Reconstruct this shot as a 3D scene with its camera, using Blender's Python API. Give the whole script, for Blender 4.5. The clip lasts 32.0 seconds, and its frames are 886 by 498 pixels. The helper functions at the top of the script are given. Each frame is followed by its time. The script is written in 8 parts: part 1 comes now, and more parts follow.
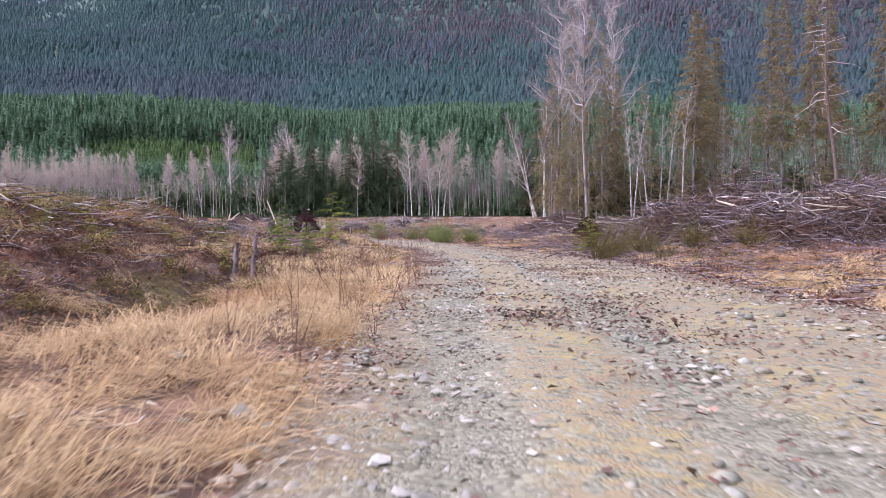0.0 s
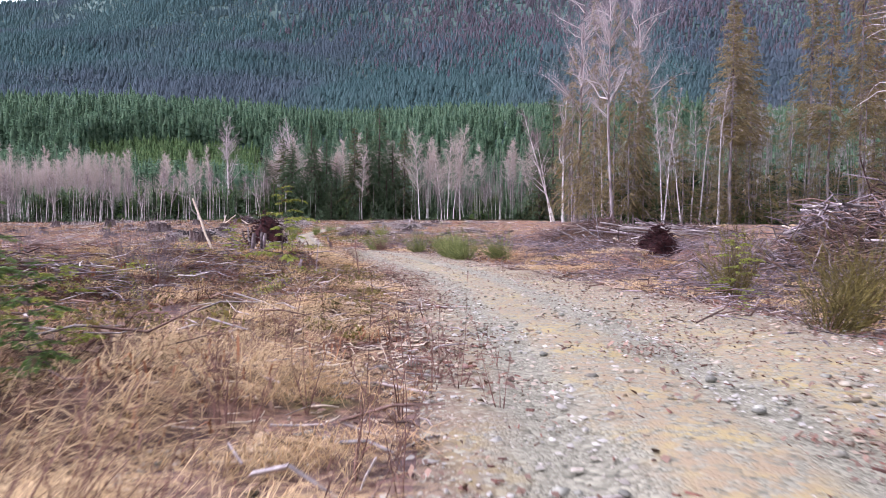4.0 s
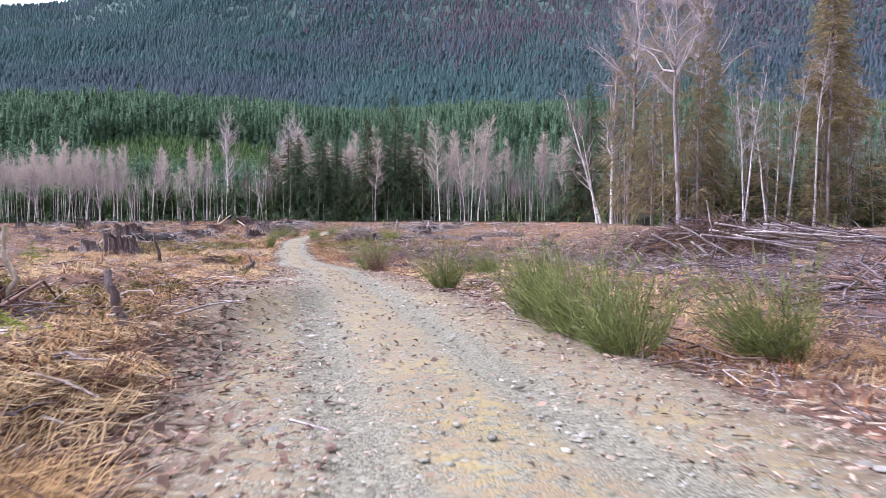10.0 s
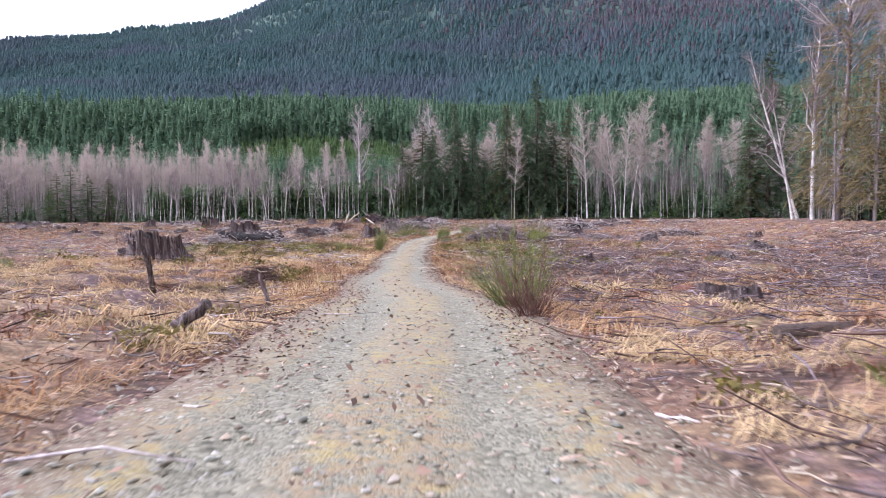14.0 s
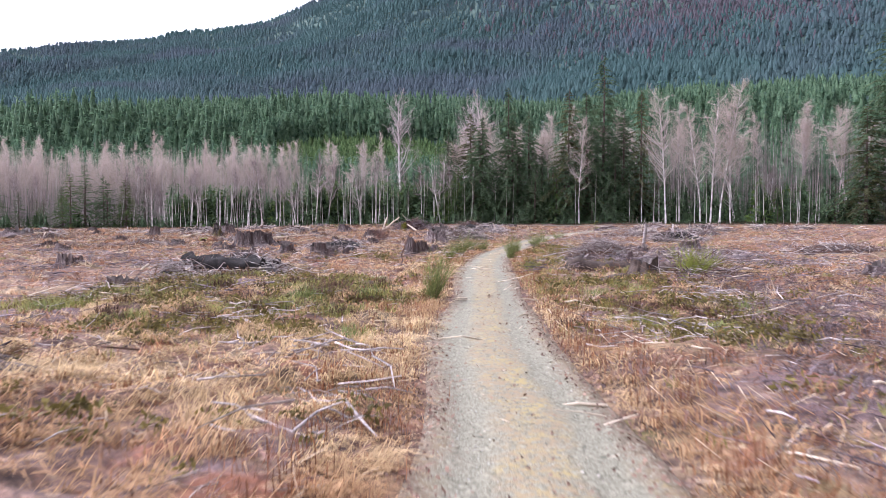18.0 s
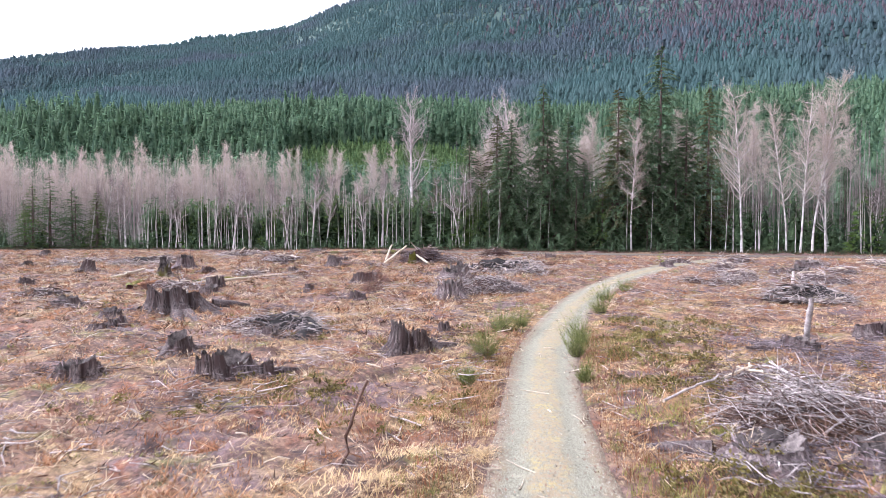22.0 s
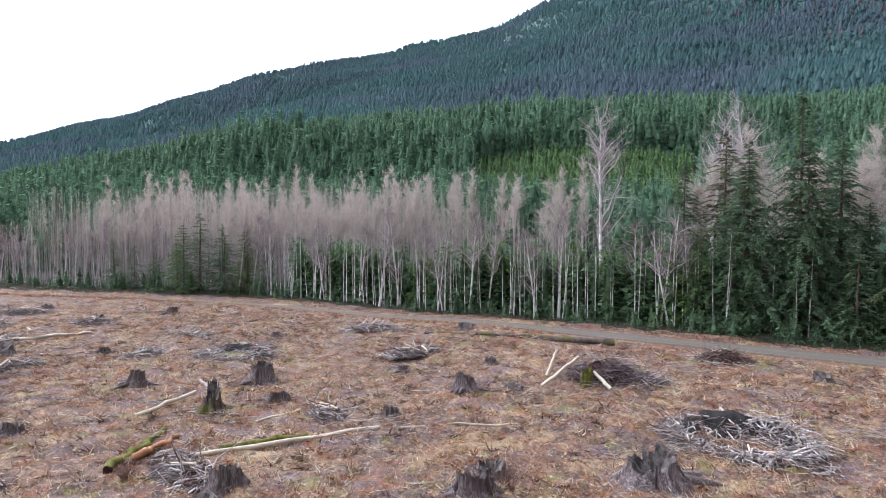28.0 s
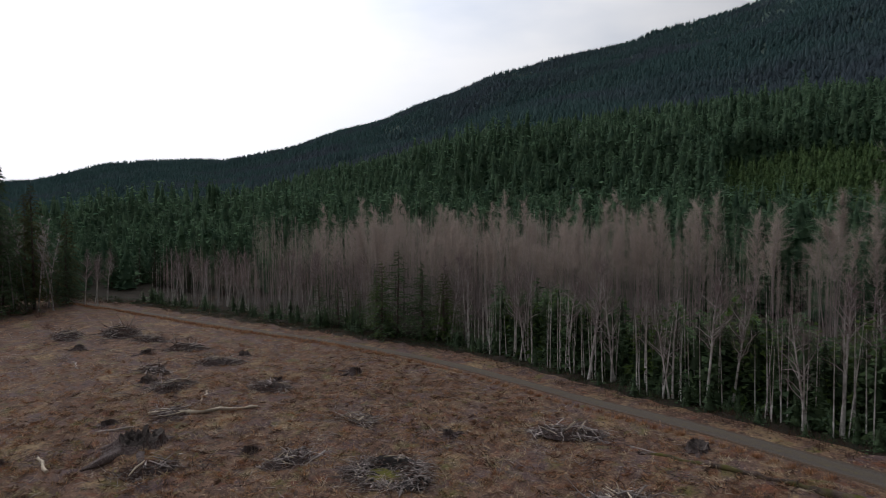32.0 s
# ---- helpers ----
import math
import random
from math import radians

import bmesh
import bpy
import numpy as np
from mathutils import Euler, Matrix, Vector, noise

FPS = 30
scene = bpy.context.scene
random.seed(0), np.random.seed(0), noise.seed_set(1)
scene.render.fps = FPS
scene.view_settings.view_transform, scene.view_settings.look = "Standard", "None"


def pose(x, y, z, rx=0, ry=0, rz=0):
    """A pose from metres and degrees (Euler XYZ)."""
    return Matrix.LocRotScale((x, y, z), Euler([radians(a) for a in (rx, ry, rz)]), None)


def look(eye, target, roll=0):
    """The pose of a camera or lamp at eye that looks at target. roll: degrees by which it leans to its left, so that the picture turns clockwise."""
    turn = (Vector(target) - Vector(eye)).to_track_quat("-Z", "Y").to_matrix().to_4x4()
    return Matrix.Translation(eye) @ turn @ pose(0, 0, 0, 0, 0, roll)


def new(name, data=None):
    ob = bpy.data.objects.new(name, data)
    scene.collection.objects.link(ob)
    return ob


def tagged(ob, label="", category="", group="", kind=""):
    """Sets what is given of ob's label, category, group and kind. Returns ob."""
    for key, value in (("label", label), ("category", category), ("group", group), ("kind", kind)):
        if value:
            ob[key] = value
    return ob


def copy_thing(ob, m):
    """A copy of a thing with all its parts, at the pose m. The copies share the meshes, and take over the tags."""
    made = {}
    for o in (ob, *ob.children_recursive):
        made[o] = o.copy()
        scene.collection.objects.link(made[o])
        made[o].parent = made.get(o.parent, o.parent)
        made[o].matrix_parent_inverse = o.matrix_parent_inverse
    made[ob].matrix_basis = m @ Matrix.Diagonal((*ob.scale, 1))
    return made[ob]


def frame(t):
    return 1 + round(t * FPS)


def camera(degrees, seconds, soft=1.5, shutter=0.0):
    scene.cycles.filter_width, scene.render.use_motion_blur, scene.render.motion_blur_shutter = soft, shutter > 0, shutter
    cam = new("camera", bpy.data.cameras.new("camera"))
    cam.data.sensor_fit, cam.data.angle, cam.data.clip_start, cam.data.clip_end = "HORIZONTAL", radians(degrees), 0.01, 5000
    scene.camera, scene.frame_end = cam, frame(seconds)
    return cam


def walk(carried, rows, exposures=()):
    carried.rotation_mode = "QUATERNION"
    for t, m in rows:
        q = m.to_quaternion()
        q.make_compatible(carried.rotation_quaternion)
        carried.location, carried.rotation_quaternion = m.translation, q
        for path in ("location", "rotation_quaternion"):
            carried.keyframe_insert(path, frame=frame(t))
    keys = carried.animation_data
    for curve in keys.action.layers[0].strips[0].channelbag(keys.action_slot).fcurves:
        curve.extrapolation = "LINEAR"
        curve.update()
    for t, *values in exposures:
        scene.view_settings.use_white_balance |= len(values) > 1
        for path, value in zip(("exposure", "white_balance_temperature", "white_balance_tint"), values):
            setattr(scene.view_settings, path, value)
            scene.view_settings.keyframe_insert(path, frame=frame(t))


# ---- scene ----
cam = camera(65.2, 32.0, soft=0.85, shutter=0.35)
PATH = [
    (0, (-0.000, 0.000, 2.106), (0.000, 9.987, 1.584), -0.24),
    (0.5, (0.001, 1.506, 2.105), (-0.011, 11.492, 1.589), -0.26),
    (1, (-0.036, 2.887, 2.139), (-0.068, 12.874, 1.625), -0.25),
    (1.5, (-0.072, 4.269, 2.185), (-0.117, 14.256, 1.676), -0.15),
    (2, (-0.108, 5.681, 2.240), (-0.164, 15.668, 1.733), -0.02),
    (2.5, (-0.150, 7.104, 2.234), (-0.220, 17.091, 1.734), 0.03),
    (3, (-0.193, 8.512, 2.201), (-0.276, 18.499, 1.707), 0.02),
    (3.5, (-0.255, 9.991, 2.175), (-0.354, 19.979, 1.690), 0.03),
    (5.5, (-0.569, 16.258, 2.269), (-0.738, 26.246, 1.798), 0.12),
    (6, (-0.687, 17.991, 2.246), (-0.876, 27.978, 1.777), 0.15),
    (6.5, (-0.782, 19.833, 2.184), (-0.999, 29.820, 1.720), 0.16),
    (7, (-0.882, 21.675, 2.145), (-1.119, 31.662, 1.686), 0.16),
    (7.5, (-0.970, 23.530, 2.102), (-1.233, 33.516, 1.646), 0.18),
    (8, (-1.058, 25.432, 2.055), (-1.346, 35.417, 1.600), 0.16),
    (8.5, (-1.116, 27.348, 2.017), (-1.433, 37.333, 1.563), 0.11),
    (9, (-1.230, 29.197, 1.962), (-1.568, 39.181, 1.511), 0.12),
    (9.5, (-1.356, 30.933, 1.920), (-1.722, 40.916, 1.474), 0.14),
    (10, (-1.557, 32.606, 1.865), (-1.948, 42.588, 1.420), 0.16),
    (10.5, (-1.808, 34.218, 1.801), (-2.225, 44.199, 1.351), 0.15),
    (11, (-2.060, 35.973, 1.735), (-2.714, 45.941, 1.285), 0.17),
    (11.5, (-2.289, 37.745, 1.663), (-3.137, 47.699, 1.213), 0.21),
    (12, (-2.514, 39.607, 1.607), (-3.452, 49.552, 1.155), 0.22),
    (12.5, (-2.755, 41.546, 1.551), (-3.903, 51.470, 1.103), 0.18),
    (13, (-3.053, 43.651, 1.594), (-4.768, 53.491, 1.131), 0.07),
    (13.5, (-3.406, 45.857, 1.538), (-5.526, 55.619, 1.077), -0.05),
    (14, (-3.838, 48.026, 1.455), (-6.199, 57.732, 0.995), -0.15),
    (14.5, (-4.377, 50.261, 1.376), (-7.080, 59.877, 0.912), -0.20),
    (16.5, (-7.903, 59.357, 1.196), (-10.728, 68.939, 0.742), -0.31),
    (17, (-8.965, 61.920, 1.437), (-11.824, 71.492, 0.980), -0.29),
    (17.5, (-10.036, 64.569, 1.740), (-12.920, 74.134, 1.291), -0.22),
    (18, (-11.024, 67.423, 2.104), (-13.940, 76.978, 1.667), -0.21),
    (18.5, (-11.989, 70.405, 2.527), (-14.939, 79.951, 2.093), -0.21),
    (19, (-12.865, 73.468, 2.936), (-15.856, 83.001, 2.506), -0.21),
    (19.5, (-13.790, 76.575, 3.302), (-16.815, 86.097, 2.887), -0.15),
    (20, (-14.707, 79.609, 3.720), (-17.768, 89.120, 3.312), -0.11),
    (20.5, (-15.538, 82.573, 4.138), (-18.640, 92.071, 3.734), -0.08),
    (21, (-16.315, 85.504, 4.487), (-19.461, 94.989, 4.099), -0.07),
    (21.5, (-17.056, 88.392, 4.838), (-20.243, 97.863, 4.464), -0.02),
    (22, (-17.777, 91.165, 5.204), (-21.006, 100.622, 4.838), 0.02),
    (22.5, (-18.560, 93.879, 5.642), (-21.816, 103.328, 5.282), 0.05),
    (23, (-19.272, 96.506, 6.127), (-22.560, 105.943, 5.773), 0.01),
    (23.5, (-19.976, 99.056, 6.633), (-23.284, 108.486, 6.276), 0.03),
    (24, (-20.731, 101.545, 7.169), (-24.065, 110.967, 6.817), 0.06),
    (24.5, (-21.431, 104.000, 7.740), (-24.793, 113.411, 7.384), 0.09),
    (26.5, (-23.979, 113.653, 11.023), (-28.684, 122.467, 10.615), 0.16),
    (27, (-24.707, 116.041, 11.861), (-29.975, 124.532, 11.455), 0.12),
    (27.5, (-25.569, 118.367, 12.740), (-31.129, 126.669, 12.327), 0.10),
    (28, (-26.515, 120.653, 13.630), (-32.369, 128.749, 13.214), 0.07),
    (28.5, (-27.497, 122.869, 14.425), (-33.627, 130.759, 14.001), 0.03),
    (29, (-28.532, 125.136, 15.213), (-34.971, 132.776, 14.798), -0.00),
    (29.5, (-29.671, 127.414, 16.034), (-36.436, 134.767, 15.620), -0.03),
    (30, (-30.927, 129.660, 16.941), (-38.010, 136.707, 16.520), -0.10),
    (30.5, (-32.215, 131.788, 17.926), (-39.610, 138.505, 17.485), -0.08),
    (31, (-33.595, 133.773, 18.919), (-41.283, 140.151, 18.463), -0.11),
    (31.5, (-35.036, 135.635, 19.944), (-42.993, 141.673, 19.472), -0.16),
    (32, (-36.569, 137.464, 20.987), (-44.788, 143.139, 20.497), -0.20),
]
EXPOSURES = [(0.0, -0.36, 5900, 31), (3.0, -0.28, 5900, 31), (6.0, -0.14, 5900, 31), (9.0, -0.18, 5800, 30), (12.0, -0.27, 5800, 22), (14.0, -0.31, 5850, 27), (17.0, -0.22, 5900, 27), (19.0, -0.08, 6000, 26), (24.0, 0.15, 5850, 20), (26.5, 0.08, 5750, 15), (28.0, -0.28, 5750, 14), (29.0, -0.7, 5800, 14), (30.0, -1.2, 5900, 14), (31.0, -1.8, 6200, 14), (32.0, -2.42, 6400, 13)]
walk(cam, [(t, look(eye, target, roll)) for t, eye, target, roll in PATH], EXPOSURES)

# ---------------------------------------------------------------- light
SUN_AZ, SUN_EL = radians(88), radians(36)
world = bpy.data.worlds.new("overcast_sky")
scene.world = world
world.use_nodes = True
wn, wl = world.node_tree.nodes, world.node_tree.links
wn.clear()
w_out, w_bg = wn.new("ShaderNodeOutputWorld"), wn.new("ShaderNodeBackground")
w_sky, w_mix = wn.new("ShaderNodeTexSky"), wn.new("ShaderNodeMix")
w_co, w_map = wn.new("ShaderNodeTexCoord"), wn.new("ShaderNodeMapping")
w_noise, w_ramp = wn.new("ShaderNodeTexNoise"), wn.new("ShaderNodeValToRGB")
w_sky.sky_type, w_sky.sun_disc = "NISHITA", False
w_sky.sun_elevation, w_sky.sun_rotation = SUN_EL, -SUN_AZ
w_map.inputs["Scale"].default_value = (1.0, 1.0, 3.0)
w_noise.inputs["Scale"].default_value, w_noise.inputs["Detail"].default_value = 2.2, 6.0
w_ramp.color_ramp.elements[0].position, w_ramp.color_ramp.elements[1].position = 0.30, 0.50
w_ramp.color_ramp.elements[0].color = (0.55, 0.55, 0.55, 1)
w_mix.data_type = "RGBA"
w_mix.inputs["B"].default_value = (9.6, 9.8, 10.0, 1)
wl.new(w_co.outputs["Generated"], w_map.inputs["Vector"])
wl.new(w_map.outputs["Vector"], w_noise.inputs["Vector"])
wl.new(w_noise.outputs["Fac"], w_ramp.inputs["Fac"])
wl.new(w_ramp.outputs["Color"], w_mix.inputs["Factor"])
wl.new(w_sky.outputs["Color"], w_mix.inputs["A"])
# the clouds are brighter round the veiled sun
w_dot, w_pow, w_amp, w_glow = wn.new("ShaderNodeVectorMath"), wn.new("ShaderNodeMath"), wn.new("ShaderNodeMath"), wn.new("ShaderNodeVectorMath")
w_nor = wn.new("ShaderNodeVectorMath")
w_nor.operation, w_dot.operation, w_glow.operation, w_pow.operation, w_amp.operation = "NORMALIZE", "DOT_PRODUCT", "SCALE", "POWER", "MULTIPLY_ADD"
w_dot.inputs[1].default_value = (-math.sin(SUN_AZ) * math.cos(SUN_EL), math.cos(SUN_AZ) * math.cos(SUN_EL), math.sin(SUN_EL))
w_max = wn.new("ShaderNodeMath")
w_max.operation = "MAXIMUM"
w_max.inputs[1].default_value, w_pow.inputs[1].default_value, w_amp.inputs[1].default_value, w_amp.inputs[2].default_value = 0.0, 2.2, 4.8, 0.6
wl.new(w_co.outputs["Generated"], w_nor.inputs[0])
wl.new(w_nor.outputs[0], w_dot.inputs[0])
wl.new(w_dot.outputs["Value"], w_max.inputs[0])
wl.new(w_max.outputs[0], w_pow.inputs[0])
wl.new(w_pow.outputs[0], w_amp.inputs[0])
wl.new(w_mix.outputs["Result"], w_glow.inputs[0])
wl.new(w_amp.outputs[0], w_glow.inputs["Scale"])
wl.new(w_glow.outputs[0], w_bg.inputs["Color"])
w_bg.inputs["Strength"].default_value = 0.15
wl.new(w_bg.outputs["Background"], w_out.inputs["Surface"])
sun_data = bpy.data.lights.new("sun", "SUN")
sun_data.energy, sun_data.angle, sun_data.color = 1.4, radians(24), (1.0, 0.95, 0.9)
sun = new("sun", sun_data)
sun.matrix_world = look((-math.sin(SUN_AZ) * 100, math.cos(SUN_AZ) * 100, 100 * math.tan(SUN_EL)), (0, 0, 0))


# ---------------------------------------------------------------- materials
def mat(name, a, b, scale=4.0, rough=0.85, bump=0.3, c=None, random_mix=0.0, stretch=(1, 1, 1), fine=6.0, metal=0.0, low=0.35, high=0.65, dist=0.02, spec=0.3):
    """Two tones by noise at two scales, a third by a coarse noise, and a shift of lightness from piece to piece."""
    m = bpy.data.materials.new(name)
    m.use_nodes = True
    n, l = m.node_tree.nodes, m.node_tree.links
    p = n["Principled BSDF"]
    p.inputs["Roughness"].default_value, p.inputs["Metallic"].default_value = rough, metal
    p.inputs["Specular IOR Level"].default_value = spec
    co, mp = n.new("ShaderNodeTexCoord"), n.new("ShaderNodeMapping")
    mp.inputs["Scale"].default_value = stretch
    l.new(co.outputs["Object"], mp.inputs["Vector"])
    t1, t2 = n.new("ShaderNodeTexNoise"), n.new("ShaderNodeTexNoise")
    t1.inputs["Scale"].default_value, t1.inputs["Detail"].default_value = scale, 5
    t2.inputs["Scale"].default_value, t2.inputs["Detail"].default_value = scale * fine, 4
    for t in (t1, t2):
        l.new(mp.outputs["Vector"], t.inputs["Vector"])
    add = n.new("ShaderNodeMath")
    add.operation = "MULTIPLY_ADD"
    add.inputs[1].default_value = 0.45
    l.new(t2.outputs["Fac"], add.inputs[0])
    sc = n.new("ShaderNodeMath")
    sc.operation = "MULTIPLY"
    sc.inputs[1].default_value = 0.55
    l.new(t1.outputs["Fac"], sc.inputs[0])
    l.new(sc.outputs[0], add.inputs[2])
    rp = n.new("ShaderNodeValToRGB")
    rp.color_ramp.elements[0].position, rp.color_ramp.elements[1].position = low, high
    rp.color_ramp.elements[0].color, rp.color_ramp.elements[1].color = (*a, 1), (*b, 1)
    l.new(add.outputs[0], rp.inputs["Fac"])
    col = rp.outputs["Color"]
    if c:
        t3, r3, mx = n.new("ShaderNodeTexNoise"), n.new("ShaderNodeValToRGB"), n.new("ShaderNodeMix")
        t3.inputs["Scale"].default_value = scale * 0.31
        l.new(mp.outputs["Vector"], t3.inputs["Vector"])
        r3.color_ramp.elements[0].position, r3.color_ramp.elements[1].position = 0.46, 0.62
        l.new(t3.outputs["Fac"], r3.inputs["Fac"])
        mx.data_type = "RGBA"
        mx.inputs["B"].default_value = (*c, 1)
        l.new(r3.outputs["Color"], mx.inputs["Factor"])
        l.new(col, mx.inputs["A"])
        col = mx.outputs["Result"]
    if random_mix:
        geo, mr, hs, ob, ad, fr = (n.new(k) for k in ("ShaderNodeNewGeometry", "ShaderNodeMapRange", "ShaderNodeHueSaturation", "ShaderNodeObjectInfo", "ShaderNodeMath", "ShaderNodeMath"))
        ad.operation, fr.operation = "ADD", "FRACT"
        l.new(geo.outputs["Random Per Island"], ad.inputs[0])
        l.new(ob.outputs["Random"], ad.inputs[1])
        l.new(ad.outputs[0], fr.inputs[0])
        l.new(fr.outputs[0], mr.inputs["Value"])
        mr.inputs["To Min"].default_value, mr.inputs["To Max"].default_value = 1 - random_mix, 1 + random_mix
        l.new(mr.outputs["Result"], hs.inputs["Value"])
        l.new(col, hs.inputs["Color"])
        col = hs.outputs["Color"]
    l.new(col, p.inputs["Base Color"])
    if bump:
        bp = n.new("ShaderNodeBump")
        bp.inputs["Strength"].default_value, bp.inputs["Distance"].default_value = bump, dist
        l.new(add.outputs[0], bp.inputs["Height"])
        l.new(bp.outputs["Normal"], p.inputs["Normal"])
    return m


def leafy(m, amount=0.35):
    """Lets some light through thin leaves."""
    p = m.node_tree.nodes["Principled BSDF"]
    l, n = m.node_tree.links, m.node_tree.nodes
    tr, mx, out = n.new("ShaderNodeBsdfTranslucent"), n.new("ShaderNodeMixShader"), n["Material Output"]
    l.new(p.inputs["Base Color"].links[0].from_socket, tr.inputs["Color"])
    mx.inputs[0].default_value = amount
    l.new(p.outputs[0], mx.inputs[1])
    l.new(tr.outputs[0], mx.inputs[2])
    l.new(mx.outputs[0], out.inputs["Surface"])
    return m


M_STUMP = mat("weathered_stump_wood", (0.026, 0.018, 0.019), (0.34, 0.28, 0.265), 2.0, 0.9, 1.0, c=(0.10, 0.068, 0.066), stretch=(7, 7, 0.35), dist=0.08, random_mix=0.25, low=0.41, high=0.64)
M_CUT = mat("greyed_cut_wood", (0.035, 0.027, 0.026), (0.22, 0.185, 0.17), 5, 0.85, 0.7, c=(0.03, 0.024, 0.022))
M_ROT = mat("red_rotten_wood", (0.010, 0.004, 0.005), (0.075, 0.020, 0.020), 3, 0.95, 1.0, dist=0.08, stretch=(2.5, 2.5, 0.7), low=0.4, high=0.62, random_mix=0.2)
M_SPLIT = mat("split_orange_wood", (0.20, 0.085, 0.04), (0.46, 0.23, 0.12), 2, 0.85, 0.5, random_mix=0.2)
M_SLASH = mat("grey_slash_sticks", (0.17, 0.14, 0.137), (0.56, 0.50, 0.475), 3, 0.85, 0.4, random_mix=0.6)
M_SLASHD = mat("brown_slash_sticks", (0.06, 0.035, 0.028), (0.22, 0.14, 0.11), 3, 0.9, 0.4, random_mix=0.5)
M_PALE = mat("pale_barkless_wood", (0.42, 0.34, 0.25), (0.70, 0.61, 0.49), 4, 0.75, 0.3, random_mix=0.15, stretch=(1, 1, 3))
M_LOG = mat("dark_log_bark", (0.03, 0.022, 0.019), (0.13, 0.095, 0.078), 4, 0.95, 0.9, random_mix=0.2, dist=0.04)
M_MOSS = mat("moss", (0.045, 0.045, 0.012), (0.20, 0.19, 0.03), 5, 0.95, 0.8, dist=0.03)
M_MOUND = mat("brown_brush_mound", (0.025, 0.017, 0.017), (0.11, 0.075, 0.07), 2.2, 0.95, 1.0, c=(0.06, 0.045, 0.045), dist=0.12)
M_MOSSLOG = mat("mossy_bark", (0.035, 0.026, 0.023), (0.17, 0.125, 0.105), 1.5, 0.95, 0.9, c=(0.11, 0.105, 0.025), dist=0.06)
# black of charred wood, and of the shade inside hollow heaps
M_CHAR = mat("char_and_hollow_black", (0.006, 0.0055, 0.0055), (0.035, 0.03, 0.029), 3, 0.95, 0.9, dist=0.05)
M_BIRCH = mat("white_birch_bark", (0.52, 0.49, 0.47), (0.82, 0.79, 0.76), 1.3, 0.75, 0.2, stretch=(1, 1, 2.5), c=(0.34, 0.30, 0.29))
M_BIRCHM = mat("mottled_birch_bark", (0.12, 0.105, 0.10), (0.62, 0.57, 0.56), 1.6, 0.8, 0.3, stretch=(1, 1, 1.2), c=(0.40, 0.36, 0.35), low=0.42, high=0.56)
M_BIRCHB = mat("pale_branch_bark", (0.36, 0.32, 0.31), (0.62, 0.57, 0.55), 2, 0.8, 0.2, random_mix=0.15)
M_TWIG = leafy(mat("tan_pink_bare_twigs", (0.38, 0.315, 0.275), (0.60, 0.515, 0.45), 0.6, 0.9, 0, random_mix=0.3), 0.5)
M_TWIGP = leafy(mat("pale_bare_twigs", (0.34, 0.285, 0.285), (0.52, 0.45, 0.445), 0.6, 0.9, 0, random_mix=0.2), 0.35)
M_HAZE = leafy(mat("mauve_bare_twigs", (0.38, 0.285, 0.25), (0.60, 0.475, 0.41), 0.3, 0.9, 0, random_mix=0.4), 0.5)
M_HAZED = leafy(mat("dark_mauve_twigs", (0.15, 0.115, 0.115), (0.30, 0.24, 0.23), 0.3, 0.9, 0, random_mix=0.3), 0.4)
M_STRAW = leafy(mat("bleached_straw", (0.40, 0.30, 0.20), (0.74, 0.62, 0.45), 0.7, 0.8, 0, random_mix=0.3), 0.2)
M_SLASHP = mat("purplish_slash_sticks", (0.055, 0.04, 0.044), (0.30, 0.245, 0.26), 3, 0.85, 0.4, random_mix=0.65)
M_TRUNK = mat("conifer_bark", (0.055, 0.04, 0.034), (0.19, 0.145, 0.125), 3, 0.95, 0.8, stretch=(3, 3, 0.6), dist=0.05)
M_TRUNKG = mat("grey_trunk_bark", (0.17, 0.14, 0.145), (0.38, 0.335, 0.34), 2, 0.9, 0.5, stretch=(2, 2, 0.7), c=(0.10, 0.07, 0.066))
M_NEEDLE = leafy(mat("dark_green_needles", (0.06, 0.115, 0.058), (0.18, 0.265, 0.125), 0.5, 0.75, 0, random_mix=0.5), 0.35)
M_NEEDLED = leafy(mat("deep_green_needles", (0.06, 0.113, 0.066), (0.175, 0.255, 0.13), 0.8, 0.75, 0, random_mix=0.45), 0.45)
M_UNDER = leafy(mat("dark_reddish_undergrowth", (0.04, 0.022, 0.016), (0.15, 0.085, 0.05), 1.0, 0.85, 0, random_mix=0.5), 0.3)
M_NEEDLEY = leafy(mat("fresh_green_needles", (0.05, 0.105, 0.024), (0.16, 0.24, 0.065), 1.2, 0.75, 0, random_mix=0.4), 0.35)
M_NEEDLEB = leafy(mat("olive_brown_needles", (0.16, 0.13, 0.062), (0.34, 0.275, 0.14), 0.8, 0.85, 0, random_mix=0.35), 0.55)
M_NEEDLEO = leafy(mat("grey_olive_needles", (0.07, 0.08, 0.035), (0.17, 0.175, 0.08), 0.8, 0.85, 0, random_mix=0.4), 0.3)
M_SAPL = leafy(mat("yellow_green_sapling_needles", (0.15, 0.20, 0.03), (0.36, 0.39, 0.08), 3, 0.7, 0, random_mix=0.35), 0.4)
M_BROOM = leafy(mat("green_broom_stems", (0.10, 0.13, 0.035), (0.28, 0.31, 0.11), 2, 0.7, 0, random_mix=0.45), 0.3)
M_SALAL = leafy(mat("olive_low_leaves", (0.06, 0.048, 0.016), (0.23, 0.19, 0.055), 2, 0.7, 0, random_mix=0.55), 0.3)
